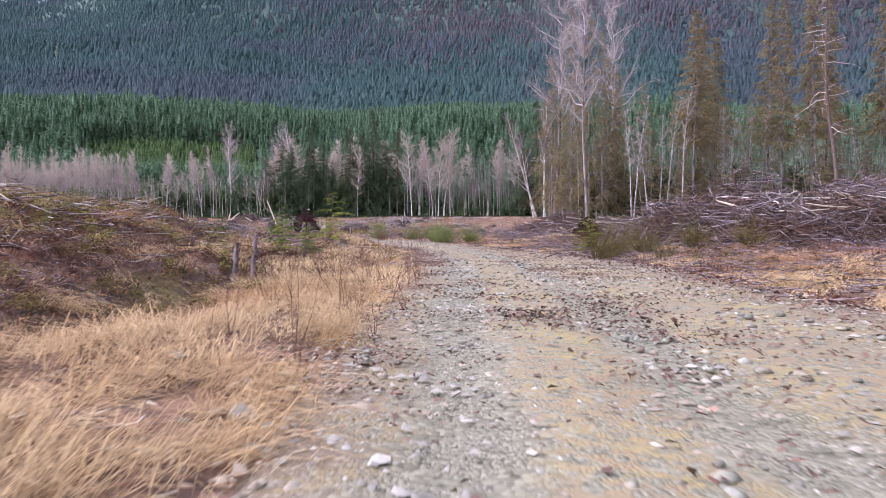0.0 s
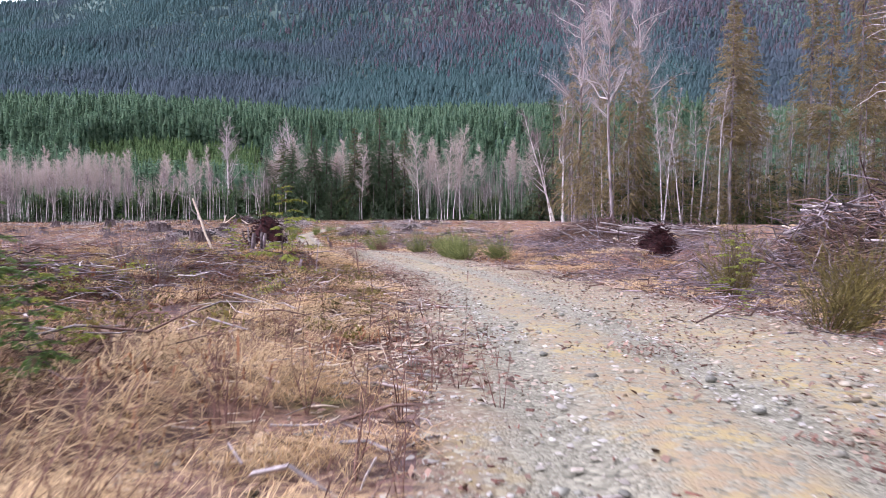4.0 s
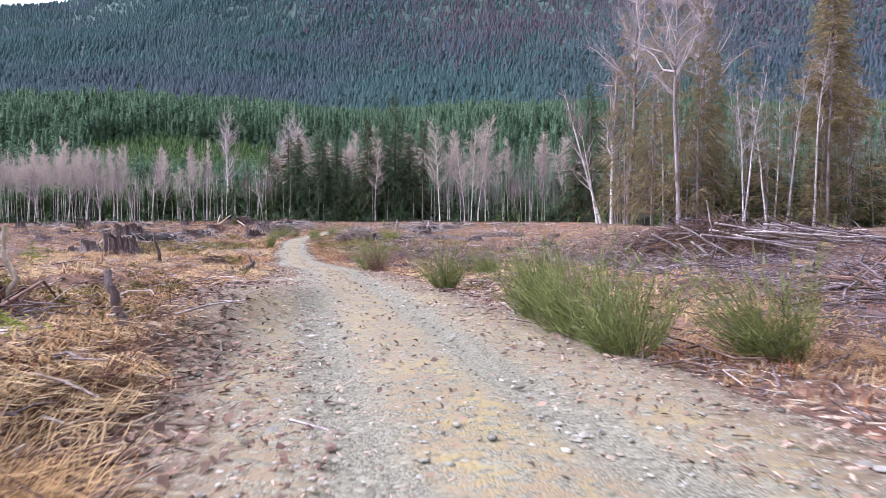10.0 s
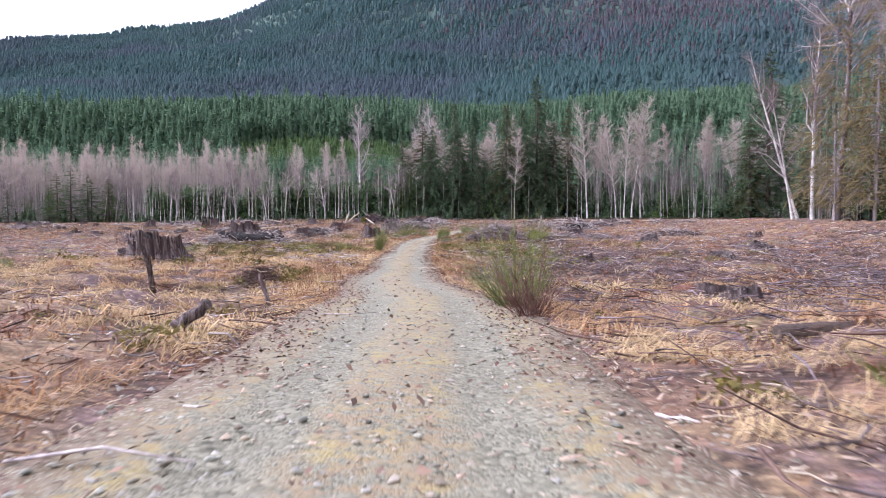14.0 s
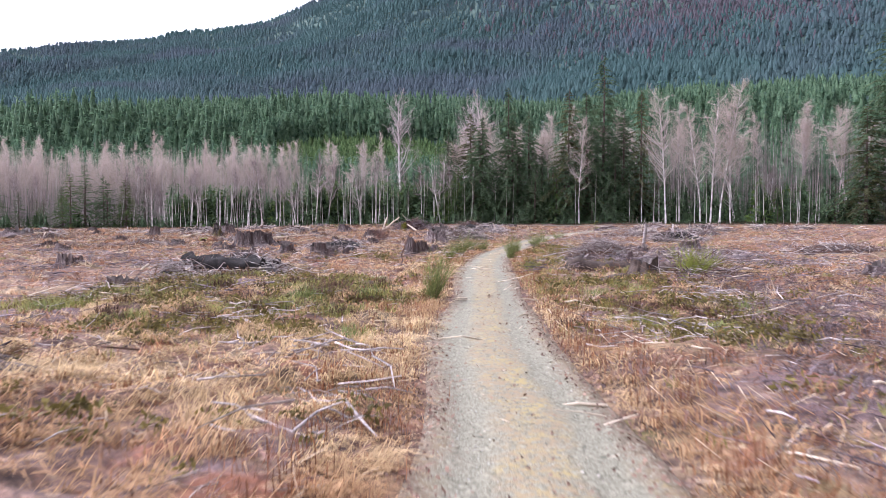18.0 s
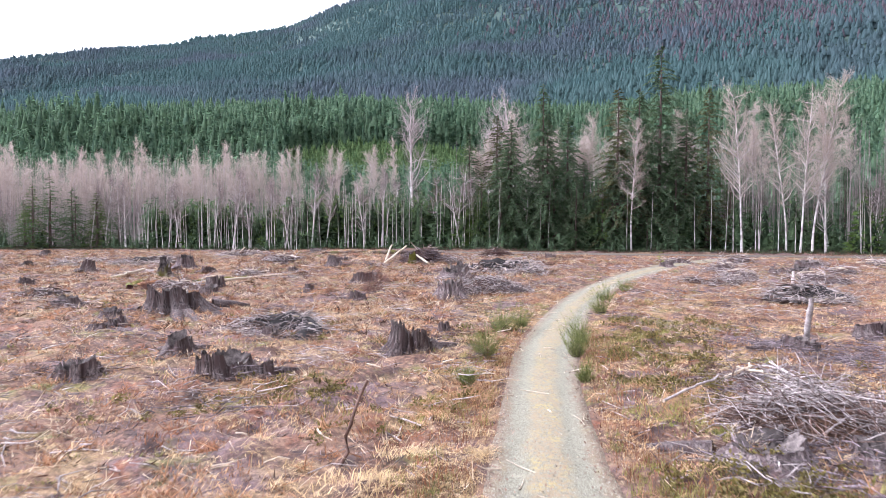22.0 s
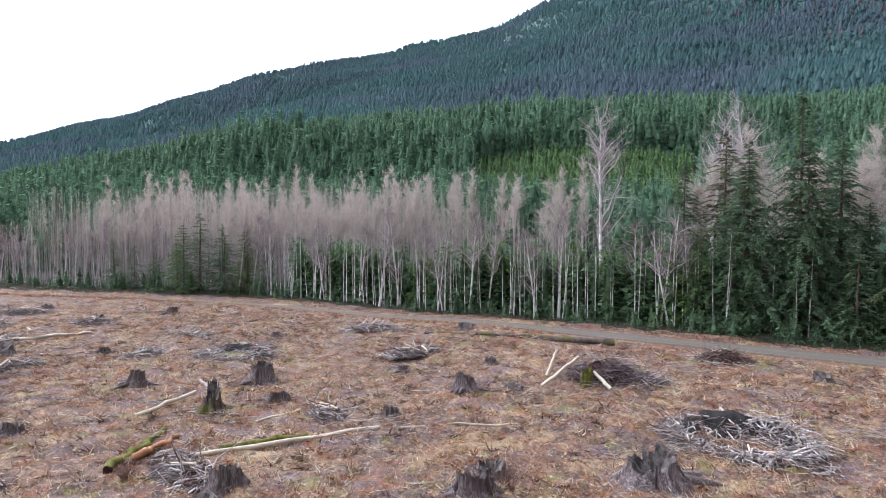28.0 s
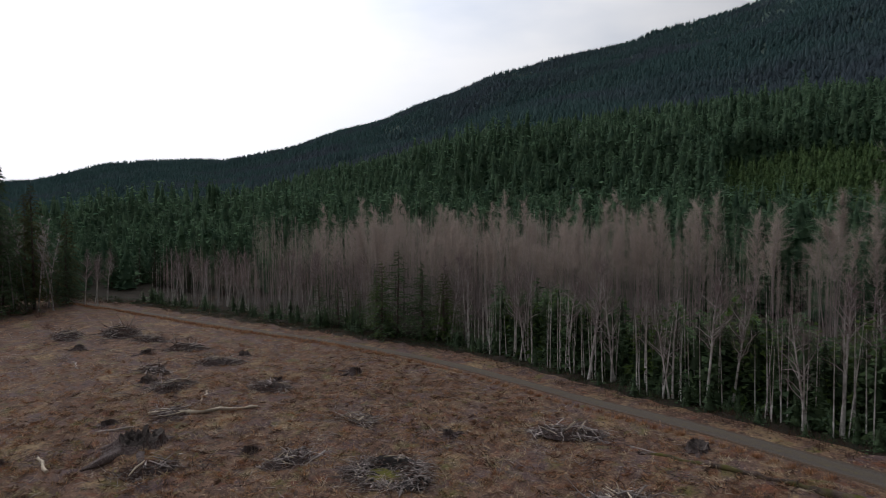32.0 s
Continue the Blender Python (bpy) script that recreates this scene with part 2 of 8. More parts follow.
M_TUFT = leafy(mat("olive_green_grass", (0.13, 0.14, 0.035), (0.36, 0.33, 0.11), 1.0, 0.75, 0, random_mix=0.4), 0.35)
M_GRASS = leafy(mat("dry_tan_grass", (0.39, 0.265, 0.135), (0.70, 0.535, 0.31), 0.5, 0.8, 0, random_mix=0.4, c=(0.42, 0.26, 0.135)), 0.35)
M_GOLD = leafy(mat("golden_dry_grass", (0.38, 0.235, 0.10), (0.66, 0.47, 0.235), 0.5, 0.8, 0, random_mix=0.4, c=(0.40, 0.21, 0.10)), 0.35)
M_GRASSR = leafy(mat("reddish_tan_grass", (0.22, 0.10, 0.048), (0.64, 0.40, 0.23), 1.7, 0.8, 0, random_mix=0.5, c=(0.30, 0.135, 0.07), low=0.4, high=0.6), 0.35)
M_FERN = leafy(mat("dead_rust_fern", (0.11, 0.042, 0.024), (0.36, 0.175, 0.09), 1.4, 0.85, 0, random_mix=0.45), 0.3)
M_LEAF = mat("brown_leaf_litter", (0.095, 0.055, 0.042), (0.28, 0.185, 0.135), 1.0, 0.85, 0, random_mix=0.45)
M_STONE = mat("grey_green_gravel_stone", (0.20, 0.195, 0.17), (0.42, 0.40, 0.35), 3, 0.8, 0.3, random_mix=0.35, c=(0.32, 0.255, 0.19))
M_ROCK = mat("grey_angular_stone", (0.17, 0.175, 0.165), (0.38, 0.38, 0.35), 9, 0.85, 0.5, random_mix=0.3)
M_STEM = mat("bare_shrub_stems", (0.10, 0.05, 0.04), (0.26, 0.15, 0.12), 2, 0.85, 0, random_mix=0.3)
# plantation green, made paler to carry distance haze in the colour
M_FARA = leafy(mat("haze_lightened_plantation_needles", (0.062, 0.125, 0.075), (0.15, 0.245, 0.14), 0.22, 0.9, 0, random_mix=0.12, fine=3.0, low=0.40, high=0.60), 0.5)
# distance haze is put into this colour as a pale blue-green tint
M_FARB = leafy(mat("haze_tinted_mountain_needles", (0.068, 0.138, 0.14), (0.108, 0.192, 0.186), 0.012, 0.9, 0, random_mix=0.12, c=(0.11, 0.15, 0.178)), 0.6)
# darker copy of the needles that puts the wood's inner shade into colour
M_NEEDLE_SHADE = leafy(mat("shade_toned_needles", (0.02, 0.042, 0.02), (0.07, 0.112, 0.048), 0.8, 0.75, 0, random_mix=0.5), 0.2)
# mauve mostly puts the lens flare tint into colour, partly leafless wood
M_FARC = leafy(mat("mauve_flare_and_bare_wood", (0.115, 0.105, 0.125), (0.18, 0.162, 0.185), 0.012, 0.9, 0, random_mix=0.12), 0.6)
M_BRIGHT = leafy(mat("bright_young_needles", (0.07, 0.135, 0.05), (0.15, 0.235, 0.085), 0.3, 0.85, 0, random_mix=0.15, fine=3.0, low=0.40, high=0.60), 0.4)
M_DEAD = leafy(mat("brown_dead_growth", (0.19, 0.105, 0.07), (0.42, 0.275, 0.19), 1.4, 0.85, 0, random_mix=0.45), 0.3)
M_STEMG = mat("mauve_grey_stems", (0.26, 0.215, 0.215), (0.48, 0.42, 0.41), 1.0, 0.9, 0, random_mix=0.3)
M_PEBBLE = mat("pale_river_pebbles", (0.14, 0.145, 0.118), (0.38, 0.375, 0.31), 6, 0.8, 0.3, random_mix=0.5, c=(0.25, 0.21, 0.15))
M_BARK = mat("red_brown_bark_chips", (0.05, 0.022, 0.018), (0.20, 0.095, 0.065), 6, 0.85, 0.4, random_mix=0.5)
M_CHIP = mat("tan_wood_chips", (0.20, 0.14, 0.10), (0.44, 0.34, 0.265), 5, 0.8, 0.3, random_mix=0.5)
# dark litter floor, darkened further to hold the shade under the trees
M_FLOOR = mat("shade_dark_forest_floor", (0.014, 0.013, 0.009), (0.05, 0.036, 0.024), 0.3, 0.95, 0.6, dist=0.1)
# toned to match the haze tint of the far trees
M_SLOPE = mat("haze_tinted_slope_floor", (0.05, 0.09, 0.075), (0.075, 0.125, 0.105), 0.02, 0.95, 0.6, dist=1.0)


def ground_material():
    """Straw, rust, purple-brown slash and olive moss in patches, over fine strawy grain with dark spots for the shade
    between tufts.
    """
    m = mat("clearcut_ground", (0.095, 0.052, 0.04), (0.27, 0.16, 0.105), 0.7, 0.95, 1.0, fine=9, dist=0.15, low=0.42, high=0.58)
    n, l = m.node_tree.nodes, m.node_tree.links
    p = n["Principled BSDF"]
    col = p.inputs["Base Color"].links[0].from_socket
    co = n["Texture Coordinate"]

    def field(scale, seed, lo, hi, rough=0.65, detail=7, stretch=(1, 1, 1)):
        mp, t, r = n.new("ShaderNodeMapping"), n.new("ShaderNodeTexNoise"), n.new("ShaderNodeMapRange")
        mp.inputs["Location"].default_value, mp.inputs["Scale"].default_value = (seed, seed * 2.3, 0), stretch
        t.inputs["Scale"].default_value, t.inputs["Detail"].default_value, t.inputs["Roughness"].default_value = scale, detail, rough
        l.new(co.outputs["Object"], mp.inputs["Vector"])
        l.new(mp.outputs["Vector"], t.inputs["Vector"])
        l.new(t.outputs["Fac"], r.inputs["Value"])
        r.inputs["From Min"].default_value, r.inputs["From Max"].default_value = lo, hi
        return r.outputs["Result"]

    for scale, tone, lo, hi, seed in ((0.16, (0.36, 0.25, 0.14), 0.53, 0.63, 3), (0.20, (0.165, 0.11, 0.108), 0.50, 0.60, 17), (0.3, (0.17, 0.15, 0.05), 0.56, 0.66, 31), (0.5, (0.22, 0.09, 0.05), 0.55, 0.65, 47), (1.3, (0.07, 0.045, 0.04), 0.54, 0.64, 59), (2.4, (0.46, 0.34, 0.21), 0.58, 0.66, 71)):
        mx = n.new("ShaderNodeMix")
        mx.data_type = "RGBA"
        mx.inputs["B"].default_value = (*tone, 1)
        l.new(field(scale, seed, lo, hi), mx.inputs["Factor"])
        l.new(col, mx.inputs["A"])
        col = mx.outputs["Result"]
    # grain falls dark to put shade between tufts into the colour
    grain = n.new("ShaderNodeMath")
    grain.operation = "MULTIPLY"
    l.new(field(9, 5, 0.30, 0.62, 0.8, 8, (1, 2.2, 1)), grain.inputs[0])
    l.new(field(3.5, 9, 0.28, 0.56, 0.75), grain.inputs[1])
    tone = n.new("ShaderNodeMapRange")
    tone.inputs["To Min"].default_value, tone.inputs["To Max"].default_value = 0.2, 1.45
    l.new(grain.outputs[0], tone.inputs["Value"])
    hs = n.new("ShaderNodeHueSaturation")
    l.new(tone.outputs["Result"], hs.inputs["Value"])
    l.new(col, hs.inputs["Color"])
    l.new(hs.outputs["Color"], p.inputs["Base Color"])
    return m


def road_material(name, track, middle, edge, half, gauge, mossy):
    """Gravel with two worn wheel tracks, a grown-over middle and litter along its edges; u is metres across, v the share of the way to the edge."""
    m = bpy.data.materials.new(name)
    m.use_nodes = True
    n, l = m.node_tree.nodes, m.node_tree.links
    p = n["Principled BSDF"]
    p.inputs["Roughness"].default_value = 0.9
    p.inputs["Specular IOR Level"].default_value = 0.2
    uv, sep, co = n.new("ShaderNodeUVMap"), n.new("ShaderNodeSeparateXYZ"), n.new("ShaderNodeTexCoord")
    uv.uv_map = "UVMap"
    l.new(uv.outputs["UV"], sep.inputs[0])

    def noise(scale, detail=5, rough=0.6):
        t = n.new("ShaderNodeTexNoise")
        t.inputs["Scale"].default_value, t.inputs["Detail"].default_value, t.inputs["Roughness"].default_value = scale, detail, rough
        l.new(co.outputs["Object"], t.inputs["Vector"])
        return t.outputs["Fac"]

    def calc(op, a, b=0.0, c=0.0):
        k = n.new("ShaderNodeMath")
        k.operation = op
        for i, v in enumerate((a, b, c)):
            if isinstance(v, (int, float)):
                k.inputs[i].default_value = v
            else:
                l.new(v, k.inputs[i])
        return k.outputs[0]

    def ramp(v, lo, hi):
        k = n.new("ShaderNodeMapRange")
        k.interpolation_type = "SMOOTHSTEP"
        l.new(v, k.inputs["Value"])
        k.inputs["From Min"].default_value, k.inputs["From Max"].default_value = lo, hi
        return k.outputs["Result"]

    def mix(f, a, b):
        k = n.new("ShaderNodeMix")
        k.data_type = "RGBA"
        l.new(f, k.inputs["Factor"])
        for s, v in (("A", a), ("B", b)):
            if isinstance(v, tuple):
                k.inputs[s].default_value = (*v, 1)
            else:
                l.new(v, k.inputs[s])
        return k.outputs["Result"]

    wob = calc("MULTIPLY_ADD", noise(0.7), 0.9, -0.45)
    u = calc("ADD", sep.outputs["X"], wob)
    d = calc("ABSOLUTE", calc("SUBTRACT", calc("ABSOLUTE", u), gauge / 2))
    worn = ramp(d, 0.55, 0.15)
    def cells(scale):
        t, g = n.new("ShaderNodeTexVoronoi"), n.new("ShaderNodeSeparateColor")
        t.inputs["Scale"].default_value = scale
        l.new(co.outputs["Object"], t.inputs["Vector"])
        l.new(t.outputs["Color"], g.inputs[0])
        return g.outputs[0], t.outputs["Distance"]

    small, small_d = cells(46)
    big, big_d = cells(19)
    patchy = ramp(noise(3.0), 0.45, 0.6)
    pebble = calc("MULTIPLY_ADD", calc("SUBTRACT", big, small), patchy, small)
    relief = calc("MULTIPLY_ADD", calc("SUBTRACT", big_d, small_d), patchy, small_d)
    grit = noise(9, 6, 0.7)
    trackc = mix(pebble, tuple(v * 0.6 for v in track), tuple(min(v * 1.34, 0.75) for v in track))
    trackc = mix(ramp(relief, 0.55, 0.9), trackc, tuple(v * 0.35 for v in track))
    midc = mix(ramp(noise(1.3, 6, 0.7), 0.44, 0.66), middle, mossy)
    midc = mix(ramp(grit, 0.43, 0.58), midc, trackc)
    body = mix(worn, midc, trackc)
    out = ramp(calc("ADD", sep.outputs["Y"], calc("MULTIPLY_ADD", noise(1.6), 0.7, -0.35)), 0.55, 0.95)
    edgec = mix(ramp(grit, 0.40, 0.58), tuple(v * 0.45 for v in edge), edge)
    edgec = mix(ramp(pebble, 0.6, 0.9), edgec, trackc)
    col = mix(out, body, edgec)
    l.new(col, p.inputs["Base Color"])
    bp = n.new("ShaderNodeBump")
    bp.inputs["Strength"].default_value, bp.inputs["Distance"].default_value = 0.5, 0.02
    l.new(calc("SUBTRACT", grit, relief), bp.inputs["Height"])
    l.new(bp.outputs["Normal"], p.inputs["Normal"])
    return m


M_GROUND = ground_material()
M_ROAD = road_material("gravel_track", (0.235, 0.226, 0.168), (0.265, 0.205, 0.13), (0.215, 0.155, 0.112), 2.2, 1.65, (0.33, 0.265, 0.12))
M_ROADB = road_material("packed_forest_road", (0.135, 0.118, 0.105), (0.125, 0.103, 0.08), (0.15, 0.092, 0.056), 2.2, 1.8, (0.16, 0.135, 0.07))


# ---------------------------------------------------------------- mesh tools
def mesh(name, verts, faces, material, smooth=False):
    """One mesh from arrays of points and of polygons of one or more sizes."""
    me = bpy.data.meshes.new(name)
    verts = np.asarray(verts, np.float32)
    faces = [np.asarray(f, np.int32) for f in (faces if isinstance(faces, list) else [faces]) if len(f)]
    me.vertices.add(len(verts))
    me.vertices.foreach_set("co", verts.ravel())
    total = sum(f.size for f in faces)
    me.loops.add(total)
    me.loops.foreach_set("vertex_index", np.concatenate([f.ravel() for f in faces]))
    sizes = np.concatenate([np.full(len(f), f.shape[1], np.int32) for f in faces])
    me.polygons.add(len(sizes))
    me.polygons.foreach_set("loop_start", np.r_[0, np.cumsum(sizes)[:-1]].astype(np.int32))
    me.materials.append(material)
    me.update(calc_edges=True)
    if smooth:
        me.polygons.foreach_set("use_smooth", np.ones(len(sizes), bool))
    return me


def unit(v):
    return v / np.maximum(np.linalg.norm(v, axis=-1, keepdims=True), 1e-9)


def tubes(p0, p1, r0, r1, sides=4):
    """Tapered open tubes between rows of points: points and quads."""
    p0, p1 = np.asarray(p0, float), np.asarray(p1, float)
    r0, r1 = np.broadcast_to(r0, len(p0)), np.broadcast_to(r1, len(p0))
    ax = unit(p1 - p0)
    ref = np.where(np.abs(ax[:, 2:3]) > 0.9, [[1.0, 0, 0]], [[0, 0, 1.0]])
    e1 = unit(np.cross(ax, ref))
    e2 = np.cross(ax, e1)
    a = np.arange(sides) * 2 * np.pi / sides
    ring = np.cos(a)[None, :, None] * e1[:, None] + np.sin(a)[None, :, None] * e2[:, None]
    v = np.concatenate([p0[:, None] + ring * r0[:, None, None], p1[:, None] + ring * r1[:, None, None]], 1)
    k = np.arange(sides)
    q = np.stack([k, (k + 1) % sides, sides + (k + 1) % sides, sides + k], -1)
    f = (np.arange(len(p0)) * 2 * sides)[:, None, None] + q[None]
    return v.reshape(-1, 3), f.reshape(-1, 4)


def shaft(pts, radii, sides=7):
    """One bent tapered tube through a row of points: points and quads."""
    pts, radii = np.asarray(pts, float), np.asarray(radii, float)
    ax = unit(np.gradient(pts, axis=0))
    ref = np.array([1.0, 0, 0]) if abs(ax[0, 2]) > 0.8 else np.array([0, 0, 1.0])
    e1 = unit(np.cross(ax, ref))
    e2 = np.cross(ax, e1)
    a = np.arange(sides) * 2 * np.pi / sides
    v = pts[:, None] + radii[:, None, None] * (np.cos(a)[None, :, None] * e1[:, None] + np.sin(a)[None, :, None] * e2[:, None])
    k = np.arange(sides)
    f = np.concatenate([np.stack([i * sides + k, i * sides + (k + 1) % sides, (i + 1) * sides + (k + 1) % sides, (i + 1) * sides + k], -1) for i in range(len(pts) - 1)])
    return v.reshape(-1, 3), f


def strips(p0, p1, w0, w1=0.0, rng=None):
    """Flat tapering blades between rows of points: points and triangles or quads."""
    p0, p1 = np.asarray(p0, float), np.asarray(p1, float)
    side = unit(np.cross(p1 - p0, rng.normal(size=p0.shape)))
    w0 = np.broadcast_to(w0, len(p0))[:, None]
    v = np.stack([p0 - side * w0, p0 + side * w0, p1], 1)
    return v.reshape(-1, 3), np.arange(3 * len(p0)).reshape(-1, 3)


def join(*parts):
    """Several (points, faces) of one face size each as one list of points and faces."""
    vs, fs, at = [], [], 0
    for v, f in parts:
        vs.append(v)
        fs.append(f + at)
        at += len(v)
    return np.concatenate(vs), fs


def part(name, verts, faces, material, parent=None, label="", smooth=False):
    ob = new(name, mesh(name, verts, faces, material, smooth))
    if parent is not None:
        ob.parent = parent
    if label:
        ob["label"] = label
    return ob


def thing(name, label, category, group="", at=None):
    ob = new(name)
    ob.empty_display_size = 0.2
    tagged(ob, label, category, group)
    if at is not None:
        ob.matrix_basis = at
    return ob


def place(x, y, turn=0.0, size=1.0, lean=(0, 0), dz=0.0, high=None):
    """A pose on the ground."""
    s = (size, size, size if high is None else high)
    return Matrix.LocRotScale((x, y, float(gz_rough(np.array([x]), np.array([y]))[0]) + dz), Euler((radians(lean[0]), radians(lean[1]), radians(turn))), s)


def lumpy(verts, rng, amount, freq):
    """Shakes points by a smooth field."""
    v = np.asarray(verts, float)
    ph = rng.uniform(0, 6.28, (6, 3))
    k = rng.normal(size=(6, 3)) * freq
    off = sum(np.sin(v @ k[i])[:, None] * np.sin(ph[i]) + np.cos(v @ k[i] + ph[i, 0])[:, None] * np.cos(ph[i]) for i in range(6))
    return v + off * amount / 6


def step(a, b, x):
    t = np.clip((np.asarray(x, float) - a) / (b - a), 0, 1)
    return t * t * (3 - 2 * t)


# ---------------------------------------------------------------- lie of the land
LAND_Y = [-40, 0, 12, 30, 47, 57, 65, 78, 100, 135, 150, 175, 200, 230]
LAND_Z = [1.1, 1.0, 0.85, 0.45, 0.2, -0.15, -0.5, -0.9, -0.8, -0.95, -0.5, 0.0, 0.9, 1.2]
AZ = [-180, -120, -60, -30, -12, 4, 18, 28, 35, 44, 53, 60, 70, 78, 90, 180]
BENCH = [2, 4, 8, 10.2, 11.1, 11.1, 11.3, 11.5, 11.1, 10.0, 8.7, 6.6, 4.2, 3.2, 2.0, 2]
RIDGE_AZ = [-180, -120, -60, -20, 5, 20, 28, 31, 35, 38.4, 40, 45, 50.5, 54.6, 59, 63, 67.5, 72, 77, 80, 85, 90, 120, 180]
RIDGE = [4, 8, 18, 24, 23, 20, 17.35, 16.1, 14.95, 14.4, 13.85, 13.1, 12.0, 10.4, 8.75, 7.5, 6.0, 5.1, 5.0, 4.6, 3.3, 2.7, 2.2, 4]
MID = (-15.0, 100.0)
ROAD = [(0.9, -30), (0.9, -8), (0.9, 4.4), (1.0, 8.2), (1.2, 18.4), (0.8, 24), (0.3, 29), (-0.2, 32.4), (-1.7, 38), (-2.5, 41), (-3.9, 46.6), (-5.0, 51), (-7.2, 60), (-8.4, 63.9), (-10.5, 68.9), (-12.9, 77.7), (-15.1, 84.6), (-16.5, 90.7), (-19.6, 103), (-21.3, 110.5), (-23.5, 122.4), (-24.5, 132), (-24.9, 141), (-24.6, 149), (-23.8, 158), (-21.5, 170), (-17.5, 182), (-11, 190)]
ROADB = [(120, 204), (60, 199), (25, 196.5), (0, 195.5), (-30, 195), (-60, 194.5), (-95, 194.6), (-118, 193), (-135, 189.5), (-165, 180), (-200, 169), (-230, 158), (-290, 130)]


def noise2(x, y, seed=0):
    """A smooth random field of about unit size, made of turned waves."""
    r = np.random.RandomState(seed)
    out = 0
    for i in range(9):
        a, f, p = r.uniform(0, 6.28), r.uniform(0.6, 1.7), r.uniform(0, 6.28)
        out = out + np.sin(f * (np.cos(a) * x + np.sin(a) * y) + p + 1.3 * np.sin(0.7 * f * (np.cos(a + 1.9) * x + np.sin(a + 1.9) * y)))
    return out / 4.0


def spline(points, gap):
    """Points at even steps along a smooth curve, with their directions."""
    p = np.array(points, float)
    d = np.r_[0, np.cumsum(np.hypot(*np.diff(p, axis=0).T))]
    t = np.arange(0, d[-1], gap)
    m = np.gradient(p, d, axis=0)
    i = np.clip(np.searchsorted(d, t, side="right") - 1, 0, len(d) - 2)
    h = (d[i + 1] - d[i])[:, None]
    s = ((t - d[i])[:, None]) / h
    q = (2 * s**3 - 3 * s**2 + 1) * p[i] + (s**3 - 2 * s**2 + s) * h * m[i] + (-2 * s**3 + 3 * s**2) * p[i + 1] + (s**3 - s**2) * h * m[i + 1]
    return q, unit(np.gradient(q, axis=0)), t


ROAD_P, ROAD_D, ROAD_T = spline(ROAD, 0.5)
ROADB_P, ROADB_D, ROADB_T = spline(ROADB, 1.5)


def road_gap(x, y):
    """Metres from the middle of the nearer road, for flat arrays, roughly."""
    x, y = np.atleast_1d(np.asarray(x, float)), np.atleast_1d(np.asarray(y, float))
    best = np.full(x.shape, 1e9)
    for pts, st in ((ROAD_P, 4), (ROADB_P, 3)):
        q = pts[::st]
        for a, b in zip(q[:-1], q[1:]):
            ab = b - a
            k = np.clip(((x - a[0]) * ab[0] + (y - a[1]) * ab[1]) / (ab @ ab), 0, 1)
            best = np.minimum(best, np.hypot(x - a[0] - k * ab[0], y - a[1] - k * ab[1]))
    return best


def hill(x, y):
    dx, dy = np.asarray(x, float) - MID[0], np.asarray(y, float) - MID[1]
    r, az = np.hypot(dx, dy), np.degrees(np.arctan2(-dx, dy))
    bench = 480 * np.tan(np.radians(np.interp(az, AZ, BENCH))) - 14
    ridge = 1900 * np.tan(np.radians(np.interp(az, RIDGE_AZ, RIDGE))) - 14
    k = 1 + 0.06 * noise2(x / 60, y / 60, 5)
    z = step(170, 480, r) ** 1.4 * bench * k
    z = z + np.clip((r - 540) / 1360, 0, 1) ** 1.15 * np.maximum(ridge - bench, 0) - step(1900, 3000, r) * ridge * 0.6
    z = z + step(500, 800, r) * step(1900, 1500, r) * 16 * noise2(x / 130, y / 130, 6) * np.clip(bench / 60, 0, 1)
    return np.maximum(z, 0) * step(20, 60, dy + 0.25 * np.abs(dx) + 30 * (r > 400))


def gz(x, y):
    """The height of the land without its small roughness."""
    x, y = np.asarray(x, float), np.asarray(y, float)
    z = np.interp(y, LAND_Y, LAND_Z)
    z = z - 0.7 * step(70, 95, -x) * step(150, 200, y)
    z = z + 1.5 * step(5, 17, x) * step(66, 96, y) * step(200, 140, y)
    z = z + 1.55 * np.exp(-(((x + 10.5) / 5.0) ** 2 + ((y - 16) / 8.0) ** 2) ** 1.5)
    z = z - 0.55 * np.exp(-((x + 3.6) / 0.9) ** 2 - ((y - 9) / 4.0) ** 2) - 0.5 * np.exp(-((x + 5.0) / 1.3) ** 2 - ((y - 24) / 6.0) ** 2)
    z = z + 0.42 * step(-4.0, -5.3, x) * step(-26, -13, x) * step(25, 32, y) * step(52, 43, y)
    z = z - 0.65 * np.exp(-(((x + 15.6) / 3.0) ** 2 + ((y - 63.8) / 4.0) ** 2))
    z = z - 0.75 * np.exp(-(((x - 12.5) / 8.0) ** 2 + ((y - 71.5) / 5.0) ** 2))
    return z + hill(x, y)


WIDE_Y = (0, 18, 30, 45, 60, 70, 85, 188, 192)
WIDE_L = (0.80, 0.78, 0.88, 1.12, 0.98, 0.80, 0.68, 0.70, 1.08)
WIDE_R = (1.9, 1.75, 1.3, 1.1, 0.95, 0.8, 0.70, 0.72, 1.08)


def road_half(x, y):
    """Half the road's width on the side of it where a point lies."""
    y = np.asarray(y, float)
    mid = np.interp(y, ROAD_P[:, 1], ROAD_P[:, 0])
    return 2.3 * np.where(np.asarray(x, float) < mid, np.interp(y, WIDE_Y, WIDE_L), np.interp(y, WIDE_Y, WIDE_R))


